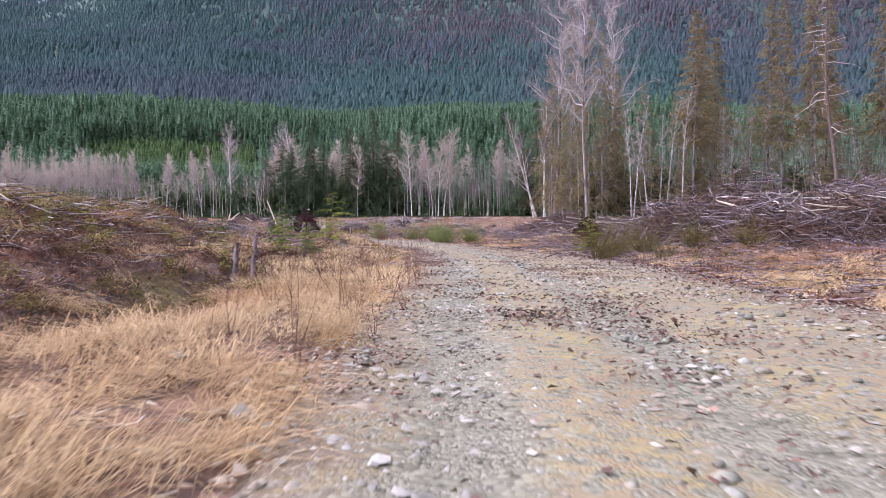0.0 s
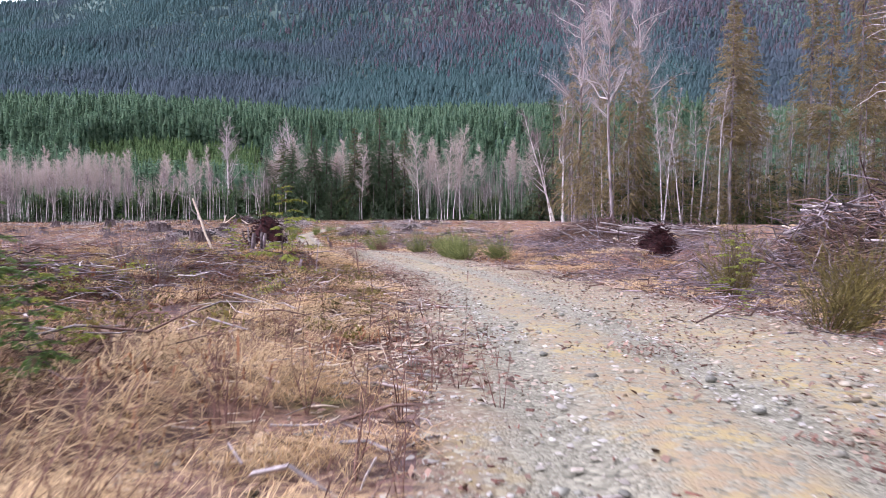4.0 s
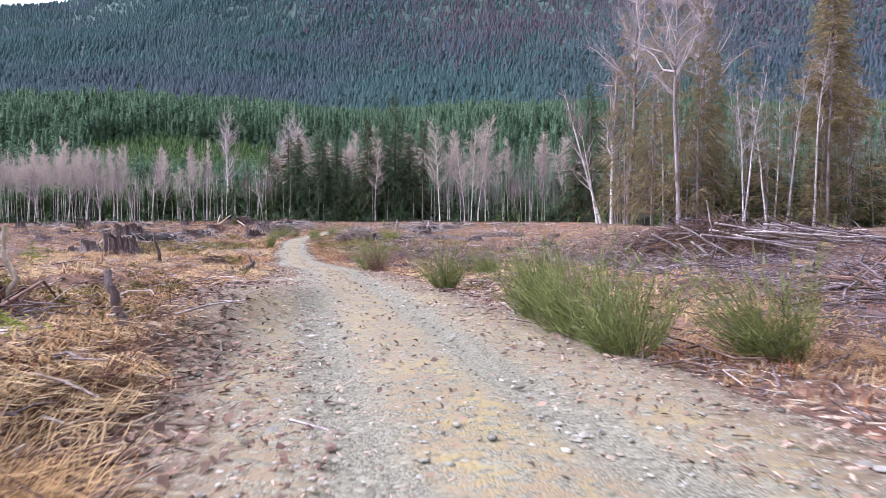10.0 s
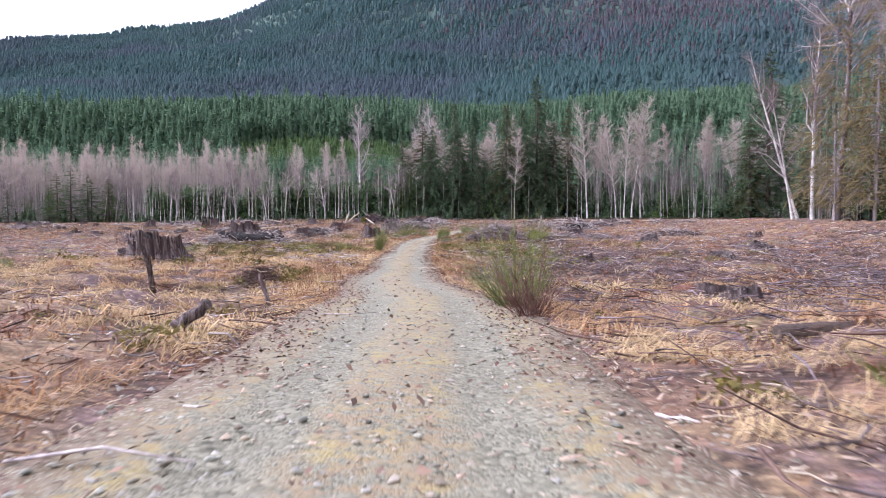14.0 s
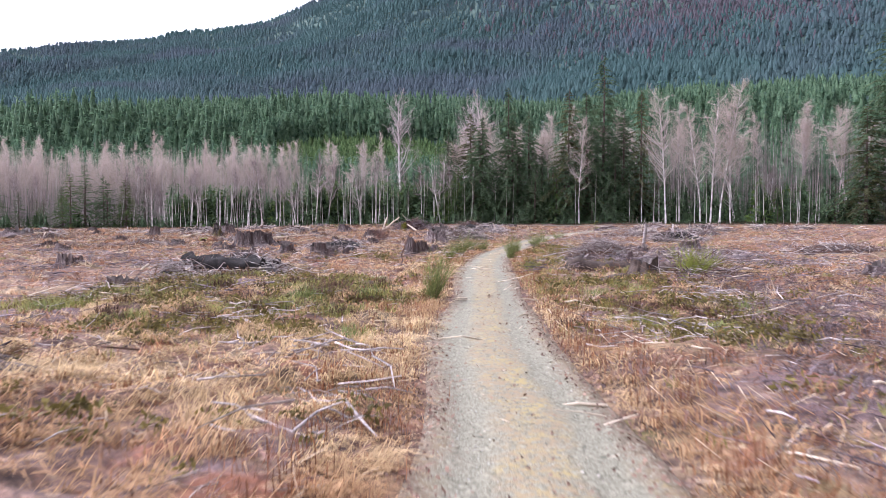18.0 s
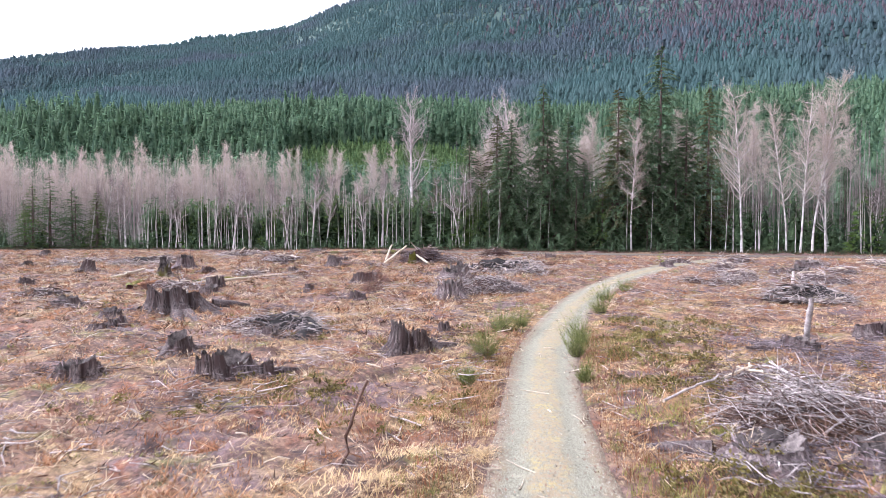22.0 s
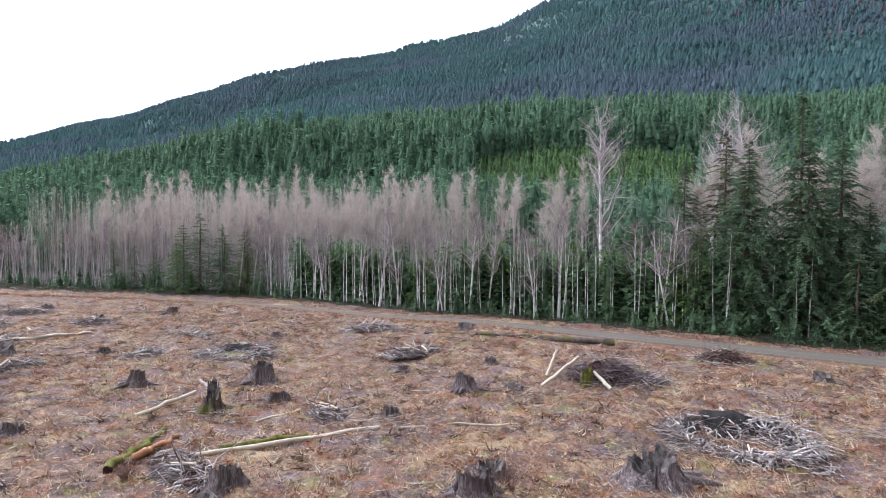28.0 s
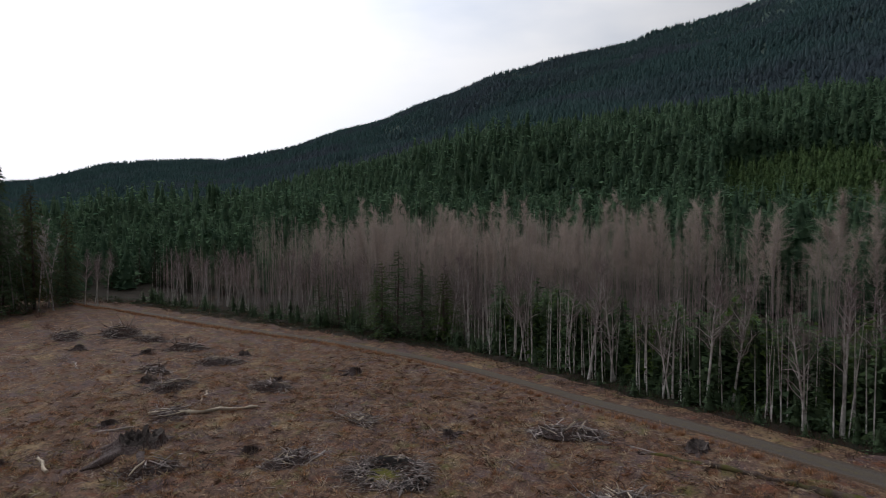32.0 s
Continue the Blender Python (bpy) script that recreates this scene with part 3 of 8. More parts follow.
def gz_rough(x, y, gap=None):
    """The height of the land as it is built."""
    x, y = np.asarray(x, float), np.asarray(y, float)
    gap = road_gap(x.ravel(), y.ravel()).reshape(x.shape) if gap is None else gap
    k = step(1.0, 2.2, gap / road_half(x, y))
    rough = 0.36 * (0.75 - np.abs(noise2(x / 1.5, y / 1.5, 1))) + 0.17 * noise2(x / 0.4, y / 0.4, 2) + 0.08 * noise2(x / 0.2, y / 0.2, 7) + 0.17 * noise2(x / 4.5, y / 4.5, 3)
    rough = rough + 0.5 * step(4.5, 9, x) * step(18, 28, y) * step(100, 84, y) * np.maximum(noise2(x / 0.9, y / 0.9, 4), -0.2)
    far = step(400, 250, np.hypot(x + 15, y - 100))
    return gz(x, y) + (0.02 + 0.98 * k) * rough * far * 0.8 - 0.09 * step(1.2, 0.6, gap / road_half(x, y))


def lines(*spans):
    return np.unique(np.concatenate([np.arange(a, b, s) for a, b, s in spans]).round(3))


GX = lines((-3000, -600, 60), (-600, -260, 20), (-260, -140, 4), (-140, -60, 1.5), (-60, -36, 0.8), (-36, 14, 0.5), (14, 60, 1.5), (60, 200, 10), (200, 600, 40), (600, 3001, 80))
GY = lines((-1500, -200, 130), (-200, -20, 15), (-20, -4, 2), (-4, 130, 0.5), (130, 200, 0.9), (200, 240, 4), (240, 700, 14), (700, 1300, 25), (1300, 2300, 45), (2300, 3001, 150))
gx, gy = np.meshgrid(GX, GY)
gap_all = road_gap(gx.ravel(), gy.ravel()).reshape(gx.shape)
gzz = gz_rough(gx, gy, gap_all)
idx = np.arange(gx.size).reshape(gx.shape)
quads = np.stack([idx[:-1, :-1], idx[:-1, 1:], idx[1:, 1:], idx[1:, :-1]], -1).reshape(-1, 4)
ground = part("ground", np.stack([gx.ravel(), gy.ravel(), gzz.ravel()], -1), quads, M_GROUND, smooth=True)
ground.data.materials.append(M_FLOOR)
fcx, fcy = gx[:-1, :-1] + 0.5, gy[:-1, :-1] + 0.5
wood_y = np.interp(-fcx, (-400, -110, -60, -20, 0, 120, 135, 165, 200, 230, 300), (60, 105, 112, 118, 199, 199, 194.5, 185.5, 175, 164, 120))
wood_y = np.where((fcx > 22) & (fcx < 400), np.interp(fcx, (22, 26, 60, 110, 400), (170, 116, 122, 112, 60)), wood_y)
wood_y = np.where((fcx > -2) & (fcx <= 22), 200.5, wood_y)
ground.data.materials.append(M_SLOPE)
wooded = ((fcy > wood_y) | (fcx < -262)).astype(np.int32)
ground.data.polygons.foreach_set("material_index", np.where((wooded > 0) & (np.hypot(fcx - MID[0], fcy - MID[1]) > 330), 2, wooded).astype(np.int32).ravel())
tagged(ground, "rough brown clearcut ground with dry grass and debris", "ground", kind="structure")


def ribbon(name, pts, dirs, along, half, material, crown, seed, narrow=False):
    n = 21
    u = np.linspace(-half, half, n)
    side = np.stack([dirs[:, 1], -dirs[:, 0]], -1)
    wid = 1 + 0.10 * noise2(along[:, None] / 3.0, u[None] * 0 + seed, seed)
    if not narrow:
        wid = wid * np.interp(-pts[:, 0], (45, 95), (1, 0.55))[:, None]
    if narrow:
        wid = wid * np.where(u[None] < 0, np.interp(pts[:, 1], WIDE_Y[:-1], WIDE_L[:-1])[:, None], np.interp(pts[:, 1], WIDE_Y[:-1], WIDE_R[:-1])[:, None])
    xy = pts[:, None] + side[:, None] * (u[None, :, None] * wid[..., None])
    z = gz(xy[..., 0], xy[..., 1]) + 0.02 + crown * (1 - (u / half) ** 2)[None] * 0.6
    z = z - 0.045 * np.exp(-((np.abs(u[None] * wid) - 0.82) / 0.3) ** 2) + 0.022 * noise2(xy[..., 0] / 0.5, xy[..., 1] / 0.5, seed + 1)
    z[:, [0, -1]] -= 0.10
    v = np.concatenate([xy, z[..., None]], -1).reshape(-1, 3)
    k = np.arange(len(pts) * n).reshape(len(pts), n)
    f = np.stack([k[:-1, :-1], k[:-1, 1:], k[1:, 1:], k[1:, :-1]], -1).reshape(-1, 4)
    ob = part(name, v, f, material, smooth=True)
    uv = ob.data.uv_layers.new(name="UVMap")
    uvs = np.stack([u[None] * wid, np.broadcast_to(np.abs(u[None]) / half, (len(pts), n))], -1).reshape(-1, 2)
    uv.data.foreach_set("uv", uvs[f.ravel()].astype(np.float32).ravel())
    return ob


road = ribbon("road", ROAD_P, ROAD_D, ROAD_T, 2.3, M_ROAD, 0.05, 11, True)
tagged(road, "narrow gravel logging track with two worn wheel ruts", "road", kind="structure")
road_cross = ribbon("road_forest_edge", ROADB_P, ROADB_D, ROADB_T, 1.95, M_ROADB, 0.05, 23)
tagged(road_cross, "packed grey-brown forest road along the trees", "road", kind="structure")


# ---------------------------------------------------------------- trees
def limb_chain(rng, start, way, length, radius, bends=3, rise=0.1, wander=0.25):
    """A bent limb as chained pieces: starts, ends, radii."""
    p, d = np.array(start, float), unit(np.array(way, float))
    out = []
    for i in range(bends):
        d = unit(d + rng.normal(size=3) * wander + np.array([0, 0, rise]))
        q = p + d * length / bends
        out.append((p, q, radius * (1 - i / bends) + 0.004, radius * (1 - (i + 1) / bends) + 0.004))
        p = q
    return out


def crown(ob, wood_v, wood_f, wood, leaf_v, leaf_f, leaf):
    """The crown as one part: its boughs and its leaves or twigs."""
    v, f = join((wood_v, wood_f), (leaf_v, leaf_f))
    c = part("crown", v, f, wood, ob)
    c.data.materials.append(leaf)
    c.data.polygons.foreach_set("material_index", np.r_[np.zeros(len(wood_f), np.int32), np.ones(len(leaf_f), np.int32)])
    return tagged(c, kind="stuff")


def bare_tree(name, label, category, group, h, seed, spread=0.16, trunk_r=None, crown_from=0.35, limbs=26, twig_mat=None, bark=None, stems=1, twigs=7, sweep=0.9, fine=0.011, lean_out=0.05, limb_r=0.014, rise=0.10):
    """A leafless tree: pale trunk, upswept limbs, and a haze of fine twigs."""
    rng = np.random.RandomState(seed)
    ob = thing(name, label, category, group)
    trunk_r = trunk_r or 0.0085 * h + 0.022
    lb, t0, t1 = [], [], []
    for s in range(stems):
        lean = rng.normal(size=2) * (lean_out if stems == 1 else 0.13)
        base = np.array([*(rng.normal(size=2) * (0.0 if stems == 1 else 0.5)), -0.25])
        hh = h * (1 if s == 0 else rng.uniform(0.75, 0.98))
        n = 9
        pts = [base]
        for i in range(n):
            lean = lean + rng.normal(size=2) * 0.03
            pts.append(pts[-1] + np.array([lean[0], lean[1], 1.0]) * (hh + 0.25) / n)
        pts = np.array(pts)
        rad = trunk_r * (1 - np.linspace(0, 1, n + 1)) ** 0.8 * (1.0 if s == 0 else 0.8) + 0.012
        rad[0] *= 1.35
        part("trunk", *shaft(pts, rad, 7), bark or M_BIRCH, ob, smooth=True)
        for j in range(limbs // stems if stems > 1 else limbs):
            f = crown_from + (0.985 - crown_from) * rng.uniform() ** 0.8
            k = min(int(f * n), n - 1)
            p = pts[k] + (pts[k + 1] - pts[k]) * (f * n - k)
            a = rng.uniform(0, 6.28)
            way = np.array([np.cos(a), np.sin(a), sweep * rng.uniform(0.4, 1.6)])
            ln = h * spread * (1.15 - f) ** 0.6 * rng.uniform(0.55, 1.4) / 0.7
            ch = limb_chain(rng, p, way, ln, limb_r * ln + 0.010, 4, rise)
            lb += ch
            for c in ch:
                for _ in range(twigs):
                    q = c[0] + (c[1] - c[0]) * rng.uniform()
                    d = unit(c[1] - c[0]) * 0.6 + rng.normal(size=3) * 0.6 + np.array([0, 0, 0.2])
                    e = q + d * rng.uniform(0.2, 0.65) * (ln * 0.35 + 0.02 * h)
                    t0.append(q)
                    t1.append(e)
                    for _ in range(2):
                        g = q + (e - q) * rng.uniform(0.3, 0.9)
                        t0.append(g)
                        t1.append(g + (d * 0.6 + rng.normal(size=3) * 0.5) * (ln * 0.1 + 0.01 * h))
    z = list(zip(*lb))
    lv, lf = tubes(np.array(z[0]), np.array(z[1]), np.array(z[2]), np.array(z[3]), 3)
    tv, tf = strips(np.array(t0), np.array(t1), fine, rng=rng)
    crown(ob, lv, lf, M_BIRCHB, tv, tf, twig_mat or M_TWIG)
    return ob


def needle_crown(rng, h, radius, start, whorls, per, droop, ragged, sprays, power, spray):
    """Boughs with hanging sprays of needles: their ends and widths."""
    b0, b1, s0, s1, wd = [], [], [], [], []
    side_long = rng.uniform(0.75, 1.2, 8)
    for i in range(whorls * per):
        f = start + (0.99 - start) * (i + rng.uniform(0, per)) / (whorls * per + per)
        a = rng.uniform(0, 6.28)
        ln = (radius * (1 - f) ** power * side_long[int(a / 6.29 * 8)] * rng.uniform(1 - ragged, 1 + ragged * 0.45) + 0.006 * h)
        p = np.array([0, 0, f * h])
        mid = p + np.array([np.cos(a) * ln * 0.55, np.sin(a) * ln * 0.55, ln * 0.14 * (0.25 + 0.6 * f)])
        tip = p + np.array([np.cos(a) * ln, np.sin(a) * ln, -ln * droop * (1.15 - f)])
        b0 += [p, mid]
        b1 += [mid, tip]
        for k in range(sprays):
            u = rng.uniform(0.15, 1.05)
            q = p + (mid - p) * u * 2 if u < 0.5 else mid + (tip - mid) * (u - 0.5) * 2
            turn = a + rng.choice([-1, 1]) * rng.uniform(0.2, 1.2)
            w = (ln * rng.uniform(0.12, 0.30) + spray * h) * (1.2 - 0.5 * u)
            s0.append(q)
            s1.append(q + np.array([np.cos(turn), np.sin(turn), rng.uniform(-0.9, 0.15)]) * w)
            wd.append(w * rng.uniform(0.14, 0.30))
    return np.array(b0), np.array(b1), np.array(s0), np.array(s1), np.array(wd)


def thicket(name, label, x, y, h, twigs, reach, fine, low, material, stem_r=0.05, stem=None):
    """Crowded thin stems with fine upswept twigs, too many to tell apart."""
    n = len(x)
    base = np.stack([x, y, gz(x, y) - 0.2], -1)
    top = base + np.stack([rng.normal(size=n) * 0.03 * h, rng.normal(size=n) * 0.03 * h, h + 0.2], -1)
    sv, sf = tubes(base, top, stem_r, 0.01, 3)
    f = low + (1 - low) * rng.uniform(size=(n, twigs)) ** 0.8
    p = base[:, None] + (top - base)[:, None] * f[..., None]
    a = rng.uniform(0, 6.28, (n, twigs))
    ln = reach * h[:, None] * (1.15 - f) * rng.uniform(0.5, 1.4, (n, twigs))
    e = p + np.stack([np.cos(a) * ln * 0.55, np.sin(a) * ln * 0.55, ln * rng.uniform(0.5, 1.2, (n, twigs))], -1)
    p, e = p.reshape(-1, 3), e.reshape(-1, 3)
    g = p + (e - p) * rng.uniform(0.2, 0.8, (len(p), 1))
    k = g + (e - p) * 0.5 + rng.normal(size=p.shape) * ln.reshape(-1, 1) * 0.2
    tv, tf = strips(np.concatenate([p, g]), np.concatenate([e, k]), fine, rng=rng)
    v, faces = join((sv, sf), (tv, tf))
    ob = part(name, v, faces, stem or material)
    ob.data.materials.append(material)
    ob.data.polygons.foreach_set("material_index", np.r_[np.zeros(len(sf), np.int32), np.ones(len(tf), np.int32)])
    return tagged(ob, label, "thicket", kind="stuff")


def conifer(name, label, category, group, h, seed, radius, needles, bark, start=0.06, droop=0.35, ragged=0.35, per=6, whorls=26, sprays=9, trunk_r=None, power=0.85, spray=0.014, thin=1.0, short=1.0):
    rng = np.random.RandomState(seed)
    ob = thing(name, label, category, group)
    n = 8
    r = (trunk_r or 0.011 * h + 0.02) * (1 - np.linspace(0, 0.96, n + 1))
    pts = np.stack([np.cumsum(rng.normal(size=n + 1) * 0.012 * h / n), np.cumsum(rng.normal(size=n + 1) * 0.012 * h / n), np.linspace(-0.25, h, n + 1)], -1)
    part("trunk", *shaft(pts, r, 7), bark, ob, smooth=True)
    b0, b1, s0, s1, wd = needle_crown(rng, h, radius, start, whorls, per, droop, ragged, sprays, power, spray)
    wd = wd * thin
    s1 = s0 + (s1 - s0) * short
    side = unit(np.cross(s1 - s0, np.array([0, 0, 1.0]) + rng.normal(size=s0.shape) * 0.5))
    mid = (s0 * 0.45 + s1 * 0.55)
    v = np.stack([s0, mid - side * wd[:, None], s1, mid + side * wd[:, None]], 1).reshape(-1, 3)
    bv, bf = strips(b0, b1, 0.02 + 0.0008 * h, rng=rng)
    crown(ob, bv, bf, bark, v, np.arange(len(v)).reshape(-1, 4), needles)
    return ob


def cone_forest(name, label, xs, ys, hs, rs, material, rng, sides=5, tiers=3):
    """Many small ragged spires in one mesh: tiers of drooping jagged skirts."""
    n = len(xs)
    zs = gz(xs, ys) - 0.6
    vs, fs = [], []
    per = tiers * (sides + 1)
    for t in range(tiers):
        lo, hi = 0.05 + 0.86 * t / tiers, min(0.05 + 0.86 * (t + (1.5 if tiers < 4 else 2.0)) / tiers, 1.0)
        rad = rs * (1.0 - 0.86 * t / tiers)
        a = rng.uniform(0, 6.28, (n, 1)) + np.arange(sides)[None] * 2 * np.pi / sides
        k = rad[:, None] * rng.uniform(0.45, 1.3, (n, sides))
        ring = np.stack([xs[:, None] + np.cos(a) * k, ys[:, None] + np.sin(a) * k, (zs + hs * lo)[:, None] + hs[:, None] * rng.uniform(-0.05, 0.05, (n, sides))], -1)
        tip = np.stack([xs + rng.normal(size=n) * 0.1, ys, zs + hs * hi], -1)[:, None]
        vs.append(np.concatenate([ring, tip], 1))
        j = np.arange(sides)
        fs.append(np.stack([j, (j + 1) % sides, np.full(sides, sides)], -1) + t * (sides + 1))
    v = np.concatenate(vs, 1).reshape(-1, 3)
    f = (np.arange(n) * per)[:, None, None] + np.concatenate(fs)[None]
    ob = part(name, v, f.reshape(-1, 3), material, smooth=tiers < 3)
    return tagged(ob, label, "forest", kind="stuff")


def spray_forest(name, label, xs, ys, hs, rs, material, rng, sprays):
    """Conifers of a far wood in one mesh, each a spire of hanging sprays of needles."""
    n = len(xs)
    zs = gz(xs, ys) - 0.4
    f = 0.04 + 0.95 * rng.uniform(size=(n, sprays)) ** 1.15
    a = rng.uniform(0, 6.28, (n, sprays))
    k = rs[:, None] * (1 - f) ** 0.8 * rng.uniform(0.55, 1.12, (n, sprays)) + 0.06
    p = np.stack([xs[:, None] + np.cos(a) * k, ys[:, None] + np.sin(a) * k, (zs[:, None] + hs[:, None] * f)], -1).reshape(-1, 3)
    ln = (hs[:, None] * rng.uniform(0.05, 0.10, (n, sprays)) * (1.25 - 0.7 * f)).reshape(-1, 1)
    o = np.stack([np.cos(a), np.sin(a), -0.1 + 0 * a], -1).reshape(-1, 3) + rng.normal(size=(n * sprays, 3)) * np.array([0.45, 0.45, 0.3])
    side = unit(np.cross(o, np.array([0, 0, 1.0]) + rng.normal(size=o.shape) * 0.5)) * ln * 0.42
    v = np.stack([p - side, p + side, p + unit(o) * ln * 1.2], 1).reshape(-1, 3)
    ob = part(name, v, np.arange(len(v)).reshape(-1, 3), material)
    return tagged(ob, label, "forest", kind="stuff")


rng = np.random.RandomState(7)
EDGE = "trees at the forest edge"
BIRCH_LABEL = "leafless white-barked birch with upswept fine twigs"
birch_kinds = [bare_tree("birch_tree", BIRCH_LABEL, "tree", EDGE, 14.0, 101 + i, (0.20, 0.22, 0.19, 0.23, 0.20)[i], 0.16, (0.28, 0.34, 0.30, 0.40, 0.26)[i], 34, M_HAZED, stems=(1, 1, 2, 1, 3)[i], lean_out=0.06, sweep=1.1, limb_r=0.019, twigs=9, rise=0.14) for i in range(5)]
tall_birch = bare_tree("birch_tree", "tall pale leafless birch with a wide branching crown", "tree", EDGE, 26.0, 120, 0.20, 0.30, 0.36, 40, M_TWIGP, twigs=9, fine=0.014, limb_r=0.018, sweep=1.1)
slim_birch = [bare_tree("birch_tree", "tall slender white birch with a fine twiggy crown", "tree", EDGE, 22.0, 124 + i, 0.18, 0.14, 0.30, 44, M_TWIG, twigs=12, fine=0.011, lean_out=0.06, limb_r=0.016, sweep=1.1) for i in range(2)]
alder_kinds = [bare_tree("alder_tree", "tall pinkish-grey leafless alder with a dense twiggy top", "tree", EDGE, 24.0, 130 + i, (0.10, 0.13, 0.11, 0.14)[i], 0.11, (0.50, 0.58, 0.46, 0.62)[i], 44, M_TWIG, M_STEMG, twigs=11, sweep=1.5, fine=0.0085) for i in range(4)]
FIR_LABEL = "dark green conifer with drooping ragged boughs"
fir_kinds = [conifer("conifer_tree", FIR_LABEL, "tree", EDGE, 26.0, 140 + i, (5.6, 6.2, 5.0)[i], M_NEEDLED, M_TRUNK, 0.02, 0.5, 0.6, 7, 44, 110, power=0.85, thin=0.22, short=0.33) for i in range(3)]
thin_fir = conifer("conifer_tree", "grey-olive conifer with sparse feathery boughs", "tree", EDGE, 26.0, 146, 4.8, M_NEEDLEO, M_TRUNK, 0.06, 0.35, 0.65, 6, 38, 80, power=0.75, thin=0.25, short=0.4)
# back firs take the needle copy darkened for shade
back_fir = conifer("conifer_tree", "conifer deeper in the wood with shade in its green", "tree", EDGE, 26.0, 147, 4.6, M_NEEDLE_SHADE, M_TRUNK, 0.08, 0.4, 0.6, 6, 30, 26, power=0.8, spray=0.016, thin=0.42, short=0.6)
young_kinds = [conifer("young_conifer", "young green conifer with branches to the ground", "tree", EDGE, 12.0, 150 + i, (2.9, 2.5)[i], (M_NEEDLE, M_NEEDLEY)[i], M_TRUNK, 0.01, 0.28, 0.5, 6, 24, 44, spray=0.019, thin=0.30, short=0.38) for i in range(2)]
used = set()


def plant(kind, base_h, x, y, h, turn, lean=(0, 0), wide=None, dz=-0.05):
    m = place(x, y, turn, (wide or h / base_h), lean, dz, h / base_h)
    if kind.name not in used:
        used.add(kind.name)
        kind.matrix_basis = m
        return kind
    return copy_thing(kind, m)


# birches told apart along the front of the wood: place across and height
FRONT = [(-131.6, 12.9), (-128.7, 14), (-125.6, 11.7), (-122.5, 13.3), (-110, 13.1), (-102.9, 13), (-97.3, 14.9), (-94.2, 15.9), (-90, 13.2), (-85, 12.4), (-81, 15.5), (-78.7, 13.2), (-70, 14.4), (-67, 14.2), (-52.9, 15.5), (-24.8, 19.4), (-9, 23.7), (-3, 22.9), (-1.4, 20.5), (0.3, 27.0), (2.2, 20.4)]
for i, (x, h) in enumerate(FRONT):
    y = 201.6 + 0.9 * ((i * 7) % 3)
    if h > 18:
        plant(slim_birch[i % 2], 22.0, x, y, h, 67 * i)
    else:
        plant(birch_kinds[i % 5], 14.0, x, y, h, 67 * i, wide=min(h / 14.0, 1.2))
plant(birch_kinds[0], 14.0, -112.6, 202.5, 13.6, 200, (0, -13))
plant(tall_birch, 26.0, -62.3, 205.5, 26.5, 40)
plant(tall_birch, 26.0, -47.0, 222, 27, 150)
plant(tall_birch, 26.0, -55.0, 226, 26, 250)
for i, (x, y, h) in enumerate([(-174, 190.5, 12.5), (-186, 186.8, 11), (-201, 183.5, 12), (-211, 181, 11.5), (-166, 193, 11.5), (-193, 186, 11)]):
    plant(birch_kinds[(i * 2) % 5], 14.0, x, y, h, 83 * i)
for i in range(30):
    x = -135 + 90 * rng.uniform() if i < 22 else rng.uniform(2, 40)
    plant(birch_kinds[i % 5], 14.0, x, 205.5 + 8 * rng.uniform(), rng.uniform(9, 14), rng.uniform(0, 360), rng.normal(size=2) * 2.5)
for i in range(16):
    x = rng.uniform(-215, -150)
    y = np.interp(-x, (135, 165, 200, 230), (198, 190, 179, 167)) + 4 + 8 * rng.uniform()
    plant(birch_kinds[i % 5], 14.0, x, y, rng.uniform(10, 14), rng.uniform(0, 360), rng.normal(size=2) * 2)
for i in range(120):
    x = rng.uniform(-192, -108) if i % 9 else rng.uniform(-108, -76)
    y = np.interp(-x, (60, 120, 150, 165, 200), (224, 216, 208, 202, 193)) + 34 * rng.uniform() ** 1.1
    plant(alder_kinds[i % 4], 24.0, x, y, rng.uniform(17, 25), rng.uniform(0, 360), rng.normal(size=2) * 1.5, wide=0.95)
for i in range(46):
    x = rng.uniform(-58, 36)
    plant(alder_kinds[i % 4], 24.0, x, rng.uniform(212, 230), rng.uniform(17, 24) + (3 if x > -50 else 0), rng.uniform(0, 360), rng.normal(size=2) * 2, wide=1.35)

x = np.where(rng.uniform(size=2000) < 0.92, rng.uniform(-194, -108, 2000), rng.uniform(-108, -80, 2000))
y = np.interp(-x, (60, 120, 150, 165, 200), (222, 215, 207, 200, 190)) + 36 * rng.uniform(size=2000)
thicket("alder_thicket", "continuous haze of pinkish bare alder twigs over grey stems", x, y, rng.uniform(12, 21, 2000) * (1 + 0.12 * noise2(x / 6, y / 6, 46)) * np.where(x < -106, 1, 0.75), 72, 0.13, 0.0075, 0.52, M_TWIG, 0.05, M_STEMG)
x = np.where(rng.uniform(size=640) < 0.7, rng.uniform(-12, 44, 640), rng.uniform(-60, -12, 640))
thicket("alder_thicket", "mauve-grey haze of bare stems behind the birches", x, rng.uniform(213, 236, 640), rng.uniform(11, 22, 640), 34, 0.11, 0.015, 0.3, M_HAZED, 0.04, M_STEMG)
x = rng.uniform(-150, -45, 110)
thicket("birch_thicket", "crowded grey bare saplings between the birches", x, np.interp(-x, (45, 130, 150), (203, 203, 199)) + 9 * rng.uniform(size=110), rng.uniform(6, 11, 110), 26, 0.14, 0.012, 0.4, M_HAZED, 0.035, M_BIRCHB)
x = rng.uniform(-222, -150, 260)
